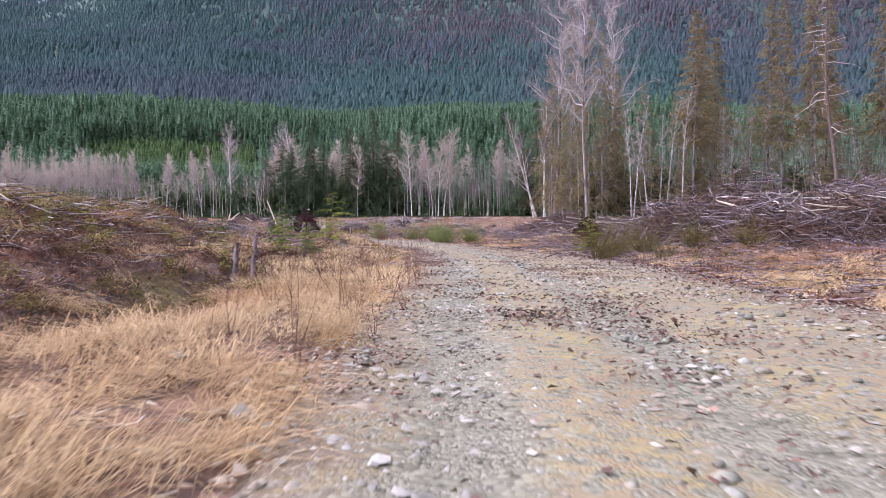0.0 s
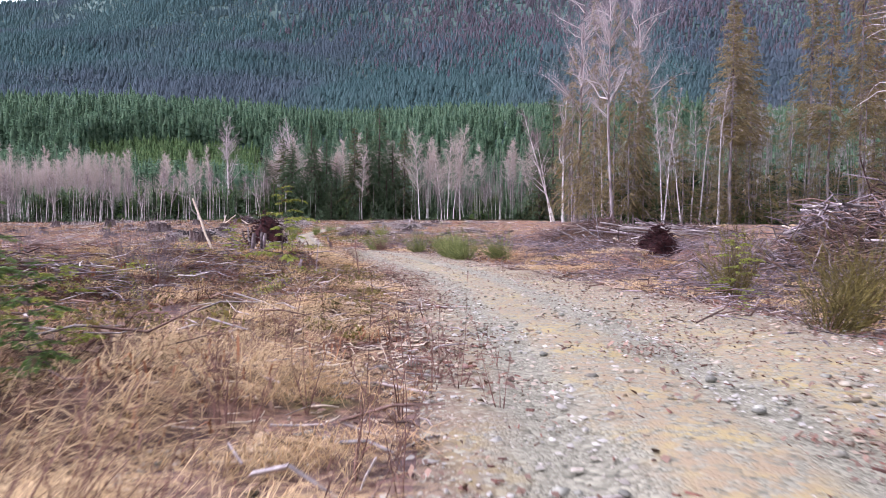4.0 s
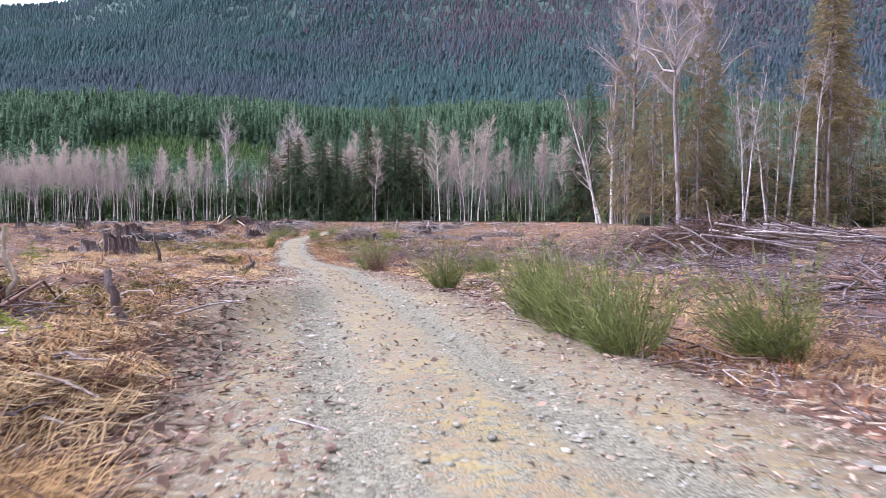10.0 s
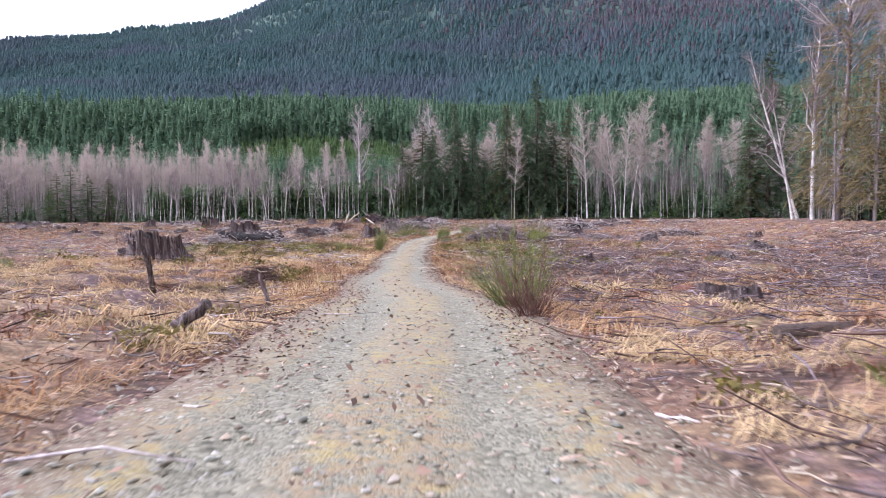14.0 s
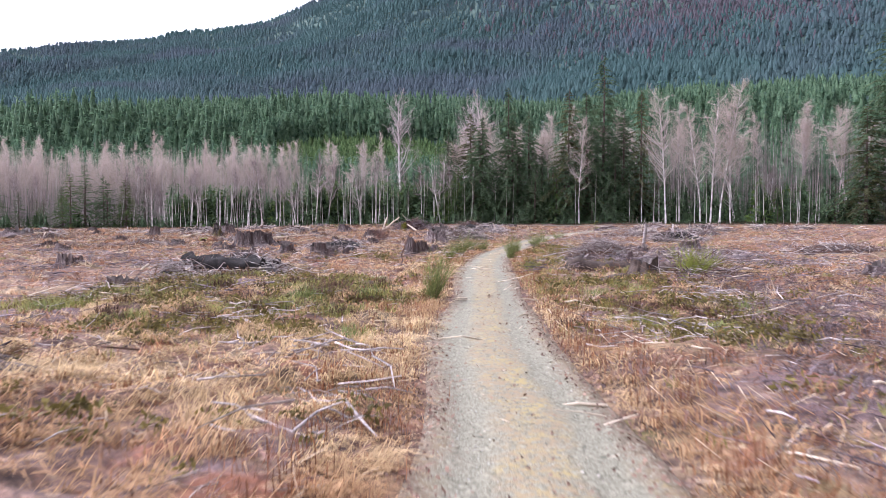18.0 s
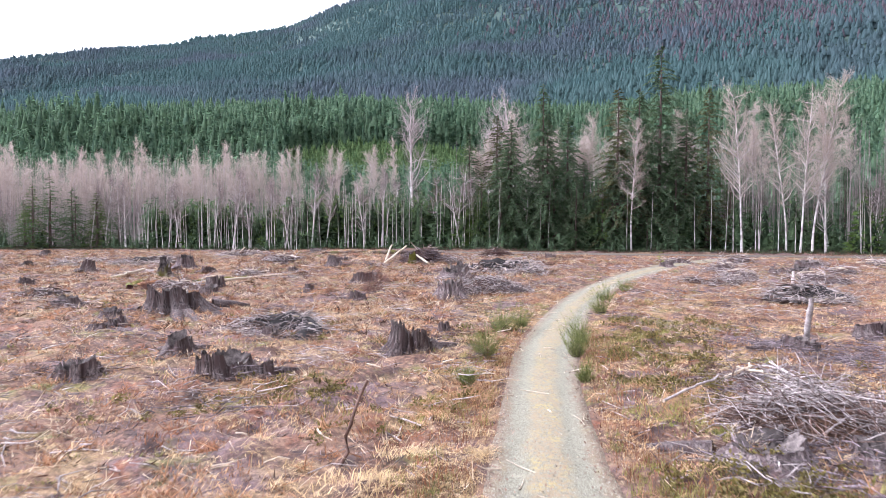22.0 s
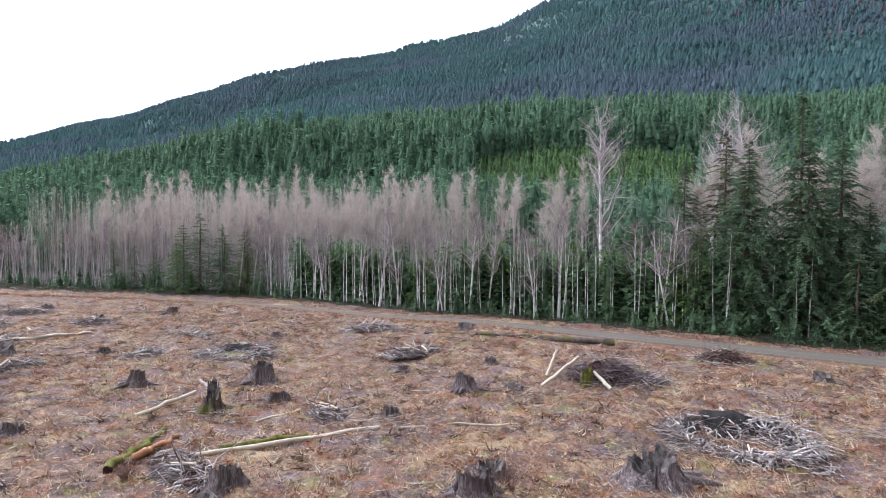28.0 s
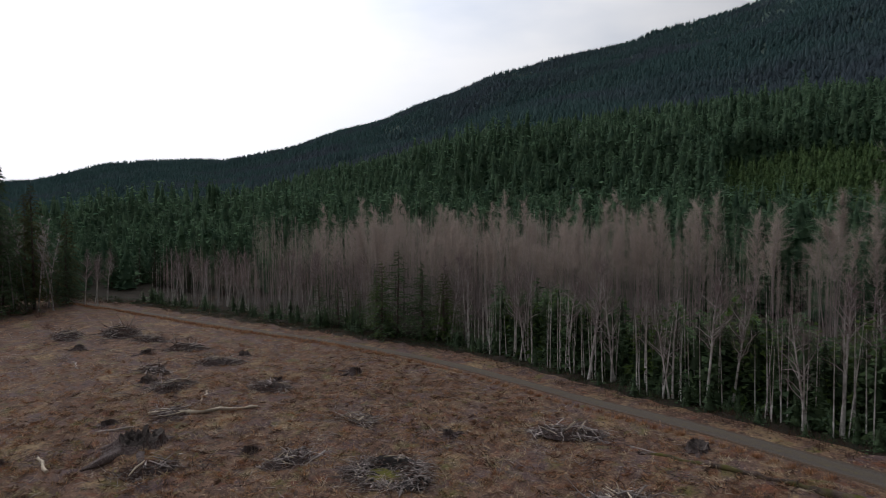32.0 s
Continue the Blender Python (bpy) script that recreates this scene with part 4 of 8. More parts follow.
thicket("birch_thicket", "crowded grey bare saplings along the forest road", x, np.interp(-x, (135, 165, 200, 230), (199, 191, 180, 168)) + 3 + 9 * rng.uniform(size=260), rng.uniform(7, 14, 260), 26, 0.13, 0.014, 0.4, M_HAZE, 0.045, M_BIRCHB)

# conifers told apart: place and height
FIRS = [(-39.5, 206.5, 27.5), (-21.1, 212, 34), (-13.6, 209, 26), (-27.3, 206, 26.5), (-49.1, 213, 24), (-53.7, 211, 20.5), (-45.0, 205.5, 18), (-16.9, 208, 17), (-33, 209, 19), (24, 204, 21), (28, 206, 27), (35, 203, 19), (-36, 210, 22), (-24, 208, 20), (-30.5, 207, 16), (-38.5, 206, 20), (-45, 206.5, 17), (-34.5, 205.5, 14), (-18.5, 206, 15), (-28, 205.5, 12)]
for i, (x, y, h) in enumerate(FIRS):
    plant(thin_fir if i in (2, 3, 4, 9) else fir_kinds[i % 3], 26.0, x, y, h, 77 * i, wide=h / 26.0 * (1.12 if h > 25 else 1.3))
YOUNG = [(-33.6, 203.5, 12), (-29.4, 204, 11), (-22.6, 204.0, 6.7), (-37.5, 206, 14), (-58.7, 207, 13.7), (-10.3, 209, 13.5), (-46, 203.5, 10), (-49.5, 204, 13), (13, 204, 3.5), (10, 203.5, 4), (-53.5, 205, 9)]
YOUNG += [(-158.3, 192.8, 10), (-154.7, 195, 9), (-141.4, 196.8, 14.6), (-138.8, 198.6, 15.3), (-134.3, 200.6, 11.7), (-130.2, 202.2, 12.8), (-144.5, 197.6, 10), (-136.5, 202, 13), (-132, 204, 13), (-149, 196.6, 7), (-126.5, 204, 10), (-151.5, 197, 8), (-146.5, 199.5, 9)]
for i, (x, y, h) in enumerate(YOUNG):
    plant(young_kinds[(0, 1, 0)[i % 3]], 12.0, x, y, h, 53 * i, wide=h / 12.0 * 1.3)
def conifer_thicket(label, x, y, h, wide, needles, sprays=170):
    """Crowded young conifers that cannot be told apart; the shade inside them is coloured into dark inner boughs."""
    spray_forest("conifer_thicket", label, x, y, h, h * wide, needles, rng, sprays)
    cone_forest("conifer_thicket", "dark inner boughs of " + label, x, y, h * 0.96, h * wide * 0.62, M_NEEDLE_SHADE, rng, 7, 5)


for n, label, needles in ((150, "young green conifers crowded behind the birches", M_NEEDLE), (70, "yellow-green young conifers crowded behind the birches", M_NEEDLEY), (120, "dark green young conifers crowded behind the birches", M_NEEDLED)):
    x = rng.uniform(-122, -44, n)
    conifer_thicket(label, x, 203.6 + 11 * rng.uniform(size=n) ** 1.2, rng.uniform(4, 11, n), 0.24, needles)
    x = rng.uniform(-50, 26, n // 3)
    conifer_thicket(label.replace("behind the birches", "under the firs"), x, 203.5 + 11 * rng.uniform(size=n // 3), rng.uniform(3, 10, n // 3), 0.24, needles)
x = rng.uniform(-134, -14, 130)
conifer_thicket("low green conifers along the foot of the wood", x, 199.8 + 4.0 * rng.uniform(size=130), rng.uniform(1.0, 3.6, 130), 0.36, M_NEEDLED, 90)
x = rng.uniform(-222, -134, 60)
conifer_thicket("low green conifers along the foot of the wood", x, np.interp(-x, (134, 165, 200, 230), (198.0, 188.5, 178, 167)) + 4 * rng.uniform(size=60), rng.uniform(1.2, 5.0, 60), 0.34, M_NEEDLED, 110)
x = np.r_[rng.uniform(-124, -46, 110), rng.uniform(-44, 18, 26)]
thicket("birch_thicket", "slender white birch stems along the edge of the wood", x, 201.0 + 3.0 * rng.uniform(size=136), rng.uniform(7, 13, 136), 10, 0.12, 0.012, 0.55, M_HAZE, 0.085, M_BIRCH)
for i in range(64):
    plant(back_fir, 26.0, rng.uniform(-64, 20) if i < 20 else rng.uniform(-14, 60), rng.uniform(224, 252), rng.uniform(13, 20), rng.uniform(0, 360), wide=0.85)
for i in range(60):
    x = rng.uniform(-252, -186)
    y = np.interp(-x, (186, 200, 260), (204, 196, 160)) + 2 + 40 * rng.uniform()
    plant(back_fir if i % 3 else young_kinds[0], 26.0 if i % 3 else 12.0, x, y, rng.uniform(15, 23) if i % 3 else rng.uniform(9, 14), rng.uniform(0, 360))

# the stand beside the track: tall bare trunks and olive-brown conifers
STAND = "trees of the stand beside the track"
stand_con = [conifer("conifer_tree", "tall olive-brown conifer with a pointed feathery crown", "tree", STAND, 30.0, 170 + i, (5.0, 4.4)[i], M_NEEDLEB, M_TRUNKG, (0.36, 0.30)[i], 0.10, 0.7, 8, 36, 20, 0.2, 0.9, 0.010, 0.32) for i in range(2)]
stand_low = conifer("conifer_tree", "slender olive-brown conifer with thin drooping foliage", "tree", STAND, 20.0, 175, 3.6, M_NEEDLEB, M_TRUNKG, 0.05, 0.30, 0.75, 5, 34, 24, 0.12, 0.75, 0.012, 0.2)
stand_bare = [bare_tree("cottonwood_tree", "tall grey leafless cottonwood with twisting upper limbs", "tree", STAND, 30.0, 180 + i, 0.20, 0.25, 0.42, 40, M_TWIGP, M_TRUNKG, twigs=14, fine=0.010) for i in range(2)]
stand_thin = [bare_tree("birch_tree", "slender pale bare birch trunk with short limbs", "tree", STAND, 20.0, 190 + i, 0.09, 0.13, 0.4, 20, M_TWIGP, M_BIRCHM, twigs=6, fine=0.009) for i in range(3)]
for i in range(40):
    x = rng.uniform(-236, -219) if i % 2 else rng.uniform(-262, -232)
    y = 140 - (x + 219) * 0.2 + rng.uniform(-26, 16)
    plant((back_fir, stand_thin[i % 3])[i % 2], (26.0, 20.0)[i % 2], x, y, rng.uniform(18, 24), rng.uniform(0, 360))
for i, (x, y, h) in enumerate([(-215, 150.5, 22.5), (-216.3, 146, 22), (-214.7, 153.5, 17), (-218, 148.5, 25), (-217, 143.5, 21), (-220, 153, 19)]):
    plant(stand_thin[i % 3], 20.0, x, y, h, 61 * i, wide=1.25)
for i, (x, y, h) in enumerate([(-213.5, 142.5, 30), (-219, 150, 29), (-223, 157, 22), (-226, 149, 27), (-221, 144, 26), (-229, 158, 23)]):
    plant(thin_fir if i % 2 else fir_kinds[i % 3], 26.0, x, y, h, 91 * i)
for i, (x, y, h) in enumerate([(-220, 160.5, 13.5), (-218, 163, 11), (-222.5, 163, 12.5), (-224, 166, 12)]):
    plant(birch_kinds[(0, 3)[i % 2]], 14.0, x, y, h, 47 * i)
dead_tree = bare_tree("dead_tree", "dark red-brown dead tree with short drooping limbs", "tree", STAND, 34.0, 196, 0.12, 0.34, 0.35, 40, M_STEM, M_TRUNK, twigs=6, sweep=0.2, fine=0.010, rise=-0.12)
plant(dead_tree, 34.0, 58, 101, 36, 30)
plant(stand_bare[0], 30.0, 26.2, 126, 40, 10, wide=1.1)
plant(stand_bare[1], 30.0, 23.1, 142.8, 42, 100, wide=1.55)
plant(stand_bare[0], 30.0, 35.5, 150, 34, 220, wide=1.3)
plant(stand_thin[0], 20.0, 26.1, 133, 24, 40)
plant(birch_kinds[2], 14.0, 19.6, 147.5, 27, 20, (0, -9), 1.5)
plant(birch_kinds[1], 14.0, 21.6, 147.0, 26, 140, (0, -6), 1.5)
plant(stand_thin[1], 20.0, 42.3, 123, 26, 200)
for i, (x, y, h) in enumerate([(45.3, 125.5, 38), (62.4, 128, 43), (52, 140, 32), (70, 132, 38), (77, 140, 36), (84, 133, 37), (92, 138, 36), (66, 141, 33), (57, 146, 30)]):
    plant(stand_con[i % 2], 30.0, x, y, h, 71 * i, wide=1.2 if i < 2 else 1.1)
for i, (x, y, h) in enumerate([(24.6, 134, 29), (27.6, 131, 27), (21.9, 139, 23), (29.8, 130, 25), (25.4, 137, 29), (31.5, 133, 22), (33.5, 134, 18), (36, 143, 21), (40, 139, 19), (46, 138, 17), (51, 133, 15), (23.2, 150, 20)]):
    plant(stand_low, 20.0, x, y, h, 71 * i, wide=1.15)
x = 24 + 76 * rng.uniform(size=420)
thicket("bare_thicket", "pale mauve haze of bare stems in the stand", x, np.interp(x, (24, 52, 100), (138, 142, 142)) + 24 * rng.uniform(size=420), rng.uniform(12, 27, 420), 26, 0.09, 0.011, 0.45, M_TWIGP, 0.05)
for i in range(40):
    k = rng.uniform()
    x, y = 28 + 66 * k, 121 + 14 * min(k * 1.6, 1) + 26 * rng.uniform() ** 1.5
    plant(stand_thin[i % 3], 20.0, x, y, rng.uniform(14, 26), rng.uniform(0, 360), rng.normal(size=2) * 3)
k = rng.uniform(size=90)
conifer_thicket("young conifers inside the stand with shade in their green", 27 + 72 * k, 136 + 8 * np.minimum(k * 1.6, 1) + 22 * rng.uniform(size=90), rng.uniform(6, 13, 90), 0.22, M_NEEDLE_SHADE)
k = rng.uniform(size=50)
conifer_thicket("yellow-green young conifers inside the stand", 27 + 72 * k, 132 + 8 * np.minimum(k * 1.6, 1) + 12 * rng.uniform(size=50), rng.uniform(3, 8, 50), 0.24, M_NEEDLEY)
for i, (x, y, h) in enumerate([(38, 127, 12), (43, 124, 9), (49, 127, 14), (54, 124, 8), (57, 130, 15), (60, 126, 10), (64, 131, 13), (67, 126, 17), (72, 128, 12), (75, 133, 16), (79, 130, 10), (83, 136, 15), (47, 131, 16), (88, 133, 12)]):
    plant(stand_low, 20.0, x, y, h, 83 * i, wide=h / 20 * 1.7)
for i in range(18):
    plant(young_kinds[1], 12.0, rng.uniform(24, 76), rng.uniform(122, 134), rng.uniform(2.0, 5.5), rng.uniform(0, 360))


# ---------------------------------------------------------------- far woods
def scatter_polar(rng, n, r0, r1, a0, a1):
    r = np.sqrt(rng.uniform(r0**2, r1**2, n))
    a = np.radians(rng.uniform(a0, a1, n))
    return MID[0] - r * np.sin(a), MID[1] + r * np.cos(a)


fx, fy = scatter_polar(rng, 24000, 100, 600, -62, 112)
px, py = scatter_polar(rng, 900, 285, 345, 17, 33)
fx, fy = np.r_[fx, px], np.r_[fy, py]
front_y = np.interp(-fx, (-90, -40, 60, 120, 165, 200, 240, 262, 300), (185, 256, 256, 250, 224, 212, 198, 60, 40))
keep = (fy > front_y - 8) & ~((fx > -190) & (fx < -60) & (fy < front_y + 14))
fx, fy = fx[keep], fy[keep]
fr, fa = np.hypot(fx - MID[0], fy - MID[1]), np.degrees(np.arctan2(MID[0] - fx, fy - MID[1]))
open_patch = (fr > 285 + 10 * noise2(fx / 20, fy / 20, 45)) & (fr < 340 + 8 * noise2(fx / 14, fy / 14, 44)) & (fa > 17) & (fa < 33)
fh = rng.uniform(10, 19, len(fx)) * (1 + 0.25 * noise2(fx / 25, fy / 25, 40)) * np.where(open_patch, 0.42, np.where(fr > 395, 0.62, 1.1))
near = fr < 400
for pick, needles, sprays, wide in ((near & ~open_patch & (fr < 300), M_FARA, 60, 0.20), (near & ~open_patch & (fr >= 300), M_FARA, 36, 0.21), (near & open_patch, M_BRIGHT, 26, 0.30)):
    spray_forest("plantation_forest", "dense green conifer plantation on the lower slope" if needles is M_FARA else "bright green young conifers in a cleared patch", fx[pick], fy[pick], fh[pick], fh[pick] * wide, needles, rng, sprays)
    cone_forest("plantation_forest", "dark inner boughs of the conifer plantation", fx[pick], fy[pick], fh[pick] * 0.97, fh[pick] * wide * 0.78, needles, rng, 6, 5)
cone_forest("plantation_forest", "dense green conifer plantation on the lower slope", fx[~near], fy[~near], fh[~near], fh[~near] * 0.24, M_FARA, rng, 6, 4)
mr, ma = rng.uniform(575, 2000, 100000), np.radians(rng.uniform(-52, 104, 100000))
mx_, my_ = MID[0] - mr * np.sin(ma), MID[1] + mr * np.cos(ma)
mh = rng.uniform(8, 15, len(mx_)) * (1 + 0.25 * noise2(mx_ / 40, my_ / 40, 41))
# share of trees given the mauve flare tint, growing to one side
bare = rng.uniform(size=len(mx_)) < 0.75 * step(math.radians(14), math.radians(-4), ma + 0.08 * noise2(mx_ / 120, my_ / 120, 42)) * step(700, 1050, mr)
# mountain conifers, with the blue of distance haze in their colour
cone_forest("mountain_forest", "conifer forest covering the mountainside, tinted blue-green with haze", mx_[~bare], my_[~bare], mh[~bare], mh[~bare] * 0.33, M_FARB, rng, 4, 2)
cone_forest("mountain_forest", "mauve trees among the mountain conifers, part flare tint, part bare wood", mx_[bare], my_[bare], mh[bare], mh[bare] * 0.33, M_FARC, rng, 4, 2)


# ---------------------------------------------------------------- stumps, logs and heaps
def stump(x, y, w, h, seed, label, wood=None, jag=0.25, moss=False, group="stumps in the clearcut"):
    """A weathered stump: fluted, flared at the root, broken unevenly at the top, with a sunken face."""
    r = np.random.RandomState(seed)
    ob = thing("tree_stump", label, "stump", group, Matrix.LocRotScale((x, y, float(gz_rough(np.array([x]), np.array([y]))[0]) - 0.2), Euler((radians(r.normal() * 4), radians(r.normal() * 4), r.uniform(0, 6.28))), None))
    n, m = 84, 9
    a = np.arange(n) * 2 * np.pi / n
    cuts = np.sort(r.uniform(0, 2 * np.pi, r.randint(9, 15)))
    groove = np.zeros(n)
    for c in cuts:
        gap = np.abs((a - c + np.pi) % (2 * np.pi) - np.pi)
        groove += r.uniform(0.14, 0.42) * np.exp(-((gap / r.uniform(0.06, 0.13)) ** 2))
    groove = np.minimum(groove, 0.5)
    oval = 1 + 0.16 * np.sin(2 * a + r.uniform(0, 6.28)) + r.normal(size=n) * 0.03
    stave = r.uniform(-1, 1, len(cuts) + 1)[np.searchsorted(cuts, a)] + r.normal(size=n) * 0.25
    top = 1 + jag * (0.5 * stave + 0.5 * np.sin(a + r.uniform(0, 6.28))) - 0.4 * groove
    v = []
    for i in range(m):
        f = i / (m - 1)
        rad = w * 0.5 * (0.70 + 0.62 * (1 - f) ** 2.2) * oval * (1 - groove * (0.55 + 0.6 * (1 - f))) * (1 + r.normal(size=n) * 0.012)
        z = np.minimum(h * f * np.where(f > 0.4, 1 + (top - 1) * (f - 0.4) / 0.6, 1), h * 1.6)
        v.append(np.stack([np.cos(a) * rad, np.sin(a) * rad, z + 0 * a], -1))
    v = np.concatenate(v)
    k = np.arange(n)
    q = np.concatenate([np.stack([i * n + k, i * n + (k + 1) % n, (i + 1) * n + (k + 1) % n, (i + 1) * n + k], -1) for i in range(m - 1)])
    part("bark_wall", v, q, wood or M_STUMP, ob, smooth=False)
    rim = v[-n:]
    c = []
    for j, (s, d) in enumerate(((1.0, 0.0), (0.82, 0.16), (0.5, 0.42))):
        c.append(np.stack([rim[:, 0] * s, rim[:, 1] * s, rim[:, 2] * (1 - 0.35 * (1 - s)) - d * h * r.uniform(0.5, 1.2, n)], -1))
    c.append(np.array([[0, 0, h * 0.34]]))
    c = np.concatenate(c)
    q2 = np.concatenate([np.stack([j * n + k, j * n + (k + 1) % n, (j + 1) * n + (k + 1) % n, (j + 1) * n + k], -1) for j in range(2)])
    tri = np.stack([2 * n + k, 2 * n + (k + 1) % n, np.full(n, 3 * n)], -1)
    part("top_face", c, [q2, tri], M_MOSS if moss else M_CUT, ob)
    for j in range(r.randint(4, 8)):
        an = r.uniform(0, 6.28)
        p = np.array([np.cos(an), np.sin(an), 0]) * w * 0.48
        ln = w * r.uniform(0.3, 0.85)
        e = p + np.array([np.cos(an), np.sin(an), 0]) * ln
        mid = (p + e) / 2 + np.array([0, 0, 0.06 * w])
        p[2], e[2], mid[2] = h * 0.16, 0.0, h * 0.09
        part("root", *tubes([p, mid], [mid, e], [0.11 * w, 0.08 * w], [0.08 * w, 0.02 * w], 6), wood or M_STUMP, ob)
    return ob


GREY_STUMP, BIG_STUMP, MOSS_STUMP = "weathered grey-brown stump with fluted sides", "huge old grey stump with a broken splintered top", "mossy broken stump with a green top"
STUMPS = [(-23.4, 75.2, 2.1, 1.75), (-24.4, 77.2, 2.0, 0.9), (-104.5, 150.3, 4.4, 1.6), (-50.5, 130.2, 4.6, 1.9), (-34, 113.2, 2.2, 1.25), (-39.8, 111.7, 1.9, 1.0), (-34.9, 143.0, 2.4, 1.7), (-29.6, 121.3, 2.2, 1.4), (-41.3, 139.6, 1.4, 0.8), (-59.5, 129.4, 1.8, 0.8), (-39.2, 116.9, 1.5, 0.9), (-12.4, 127.4, 2.0, 0.9), (-6, 171, 2.5, 1.0), (-8, 133, 2.0, 1.0), (-51.2, 125.1, 1.5, 0.8), (-19.2, 177.5, 1.8, 1.0), (-38, 122.6, 1.3, 0.9), (-32.6, 113.9, 0.6, 0.9), (-48.7, 122.4, 2.2, 0.9), (-48.2, 144.3, 1.1, 0.7), (-56, 140.8, 1.6, 0.9)]
STUMPS += [(-46.5, 152.6, 1.9, 1.1), (-30.1, 127.5, 0.7, 0.6), (-40.6, 113.0, 1.4, 0.9), (-4, 179, 2.5, 1.0), (-8.4, 168, 1.7, 0.8), (-73.3, 159, 2.0, 1.6), (-68, 156.3, 1.6, 1.0), (-57.5, 166.6, 1.7, 1.2), (-54.2, 168.6, 1.7, 0.7), (-119, 180, 2.0, 1.0), (-81.8, 183.8, 1.3, 0.7), (-57.4, 143.6, 2.0, 1.4), (-45.8, 150.2, 2.0, 1.4), (-38.8, 156.8, 3.0, 1.5), (-34.2, 184.4, 2.0, 1.0), (-58, 157.9, 1.5, 0.8), (-123.6, 157.2, 2.0, 1.0), (-129.7, 156.3, 2.4, 1.0), (-1.4, 64.5, 1.2, 0.7), (-4.8, 77, 0.8, 0.6), (-13.0, 110.0, 2.0, 0.9)]
STUMPS += [(-15.6, 110.2, 2.4, 0.6), (-72.6, 189, 2.4, 0.9), (-113.7, 149, 1.4, 0.7), (-120, 169.5, 1.2, 1.0), (-61, 176, 1.4, 0.8), (-66, 169, 1.2, 0.7), (-90, 175, 1.3, 0.7), (-97, 158, 1.4, 0.8), (-140, 172, 1.6, 0.9), (-77, 141, 1.5, 0.9), (-91, 143, 1.6, 0.8), (-64, 119, 1.7, 0.9), (-74, 127, 1.9, 1.0), (-27.7, 79.4, 1.7, 1.2), (-29.6, 80.6, 1.0, 0.9), (5.5, 96, 1.6, 0.8), (2, 88, 1.3, 0.7), (-1, 104, 1.5, 0.8), (8, 112, 1.6, 0.8), (-33, 92, 1.4, 0.8), (-44, 100, 1.6, 0.9), (-150, 160, 1.8, 0.9), (-160, 152, 1.6, 0.9), (-108, 139, 1.5, 0.8)]
for i, (x, y, w, h) in enumerate(STUMPS):
    stump(x, y, w * 1.12, h * 0.9, 300 + i, BIG_STUMP if w > 3 else GREY_STUMP, jag=0.42 if w > 2.1 else 0.34)
stump(-70.2, 151.8, 2.0, 1.5, 390, "dark mossy broken stump with a ragged top", M_MOSSLOG, jag=0.8)
stump(-81.2, 152.3, 1.8, 1.3, 391, "tan mossy stump with grass on its top", M_STUMP, 0.15)
stump(-49.9, 173.2, 1.1, 1.5, 392, "yellow-green mossy stump between pale roots", M_MOSS, 0.3, True)


def log(x0, y0, x1, y1, r, label, bark=None, end=None, lift=0.0, bend=0.03, name="log", group="", up=(0, 0), sides=10):
    """A lying trunk or stick: a bent tapered shaft with closed ends."""
    g = np.random.RandomState(int(abs(x0 * 71 + y0 * 37 + x1 * 13) * 10) % 99991)
    za, zb = gz_rough(np.array([x0, x1]), np.array([y0, y1]))
    a = np.array([x0, y0, float(za) + r * 0.7 + lift + up[0]])
    b = np.array([x1, y1, float(zb) + r * 0.6 + lift + up[1]])
    ob = thing(name, label, "log" if r > 0.05 else "stick", group, Matrix.Translation(a))
    n = 6 if r < 0.2 else 14
    shake = 0.05 if r < 0.2 else 0.12
    ln = np.linalg.norm(b - a)
    pts = np.array([(b - a) * i / n for i in range(n + 1)]) + g.normal(size=(n + 1, 3)) * ln * bend * np.array([1, 1, 0.25])
    pts[0], pts[-1] = 0, b - a
    rad = r * np.linspace(1, 0.72, n + 1) * (1 + g.normal(size=n + 1) * shake)
    ax = unit(np.gradient(pts, axis=0))
    e1 = unit(np.cross(ax, [0, 0, 1.0]))
    e2 = np.cross(ax, e1)
    t = np.arange(sides) * 2 * np.pi / sides
    rings = pts[:, None] + rad[:, None, None] * (np.cos(t)[None, :, None] * e1[:, None] + np.sin(t)[None, :, None] * e2[:, None]) * (1 + g.normal(size=(n + 1, sides, 1)) * shake)
    k = np.arange(sides)
    q = np.concatenate([np.stack([i * sides + k, i * sides + (k + 1) % sides, (i + 1) * sides + (k + 1) % sides, (i + 1) * sides + k], -1) for i in range(n)])
    part("shaft", rings.reshape(-1, 3), q, bark or M_LOG, ob, smooth=True)
    for ring, mid, s in ((rings[0], pts[0], 1), (rings[-1], pts[-1], -1)):
        v = np.concatenate([ring, [mid - ax[0 if s > 0 else -1] * s * r * 0.12]])
        f = np.stack([k, (k + 1) % sides, np.full(sides, sides)], -1)
        part("cut_end", v, f[:, ::-1] if s > 0 else f, end or M_PALE, ob)
    return ob


# black logs added in place of the heap's dark charred hollow
log(-34.6, 98.6, -29.9, 98.3, 0.5, "added black log standing for a charred dark hollow", M_CHAR, M_CHAR, lift=-0.05, bend=0.02, sides=14)
log(-32.4, 99.2, -29.4, 99.0, 0.4, "added black log end in a charred dark hollow", M_CHAR, M_CHAR, lift=0.2, bend=0.03, sides=14)
log(-53.9, 189.2, -63.5, 188.2, 0.4, "long mossy fallen log with a pale sawn end", M_MOSSLOG, up=(0.0, -0.15), bend=0.014)
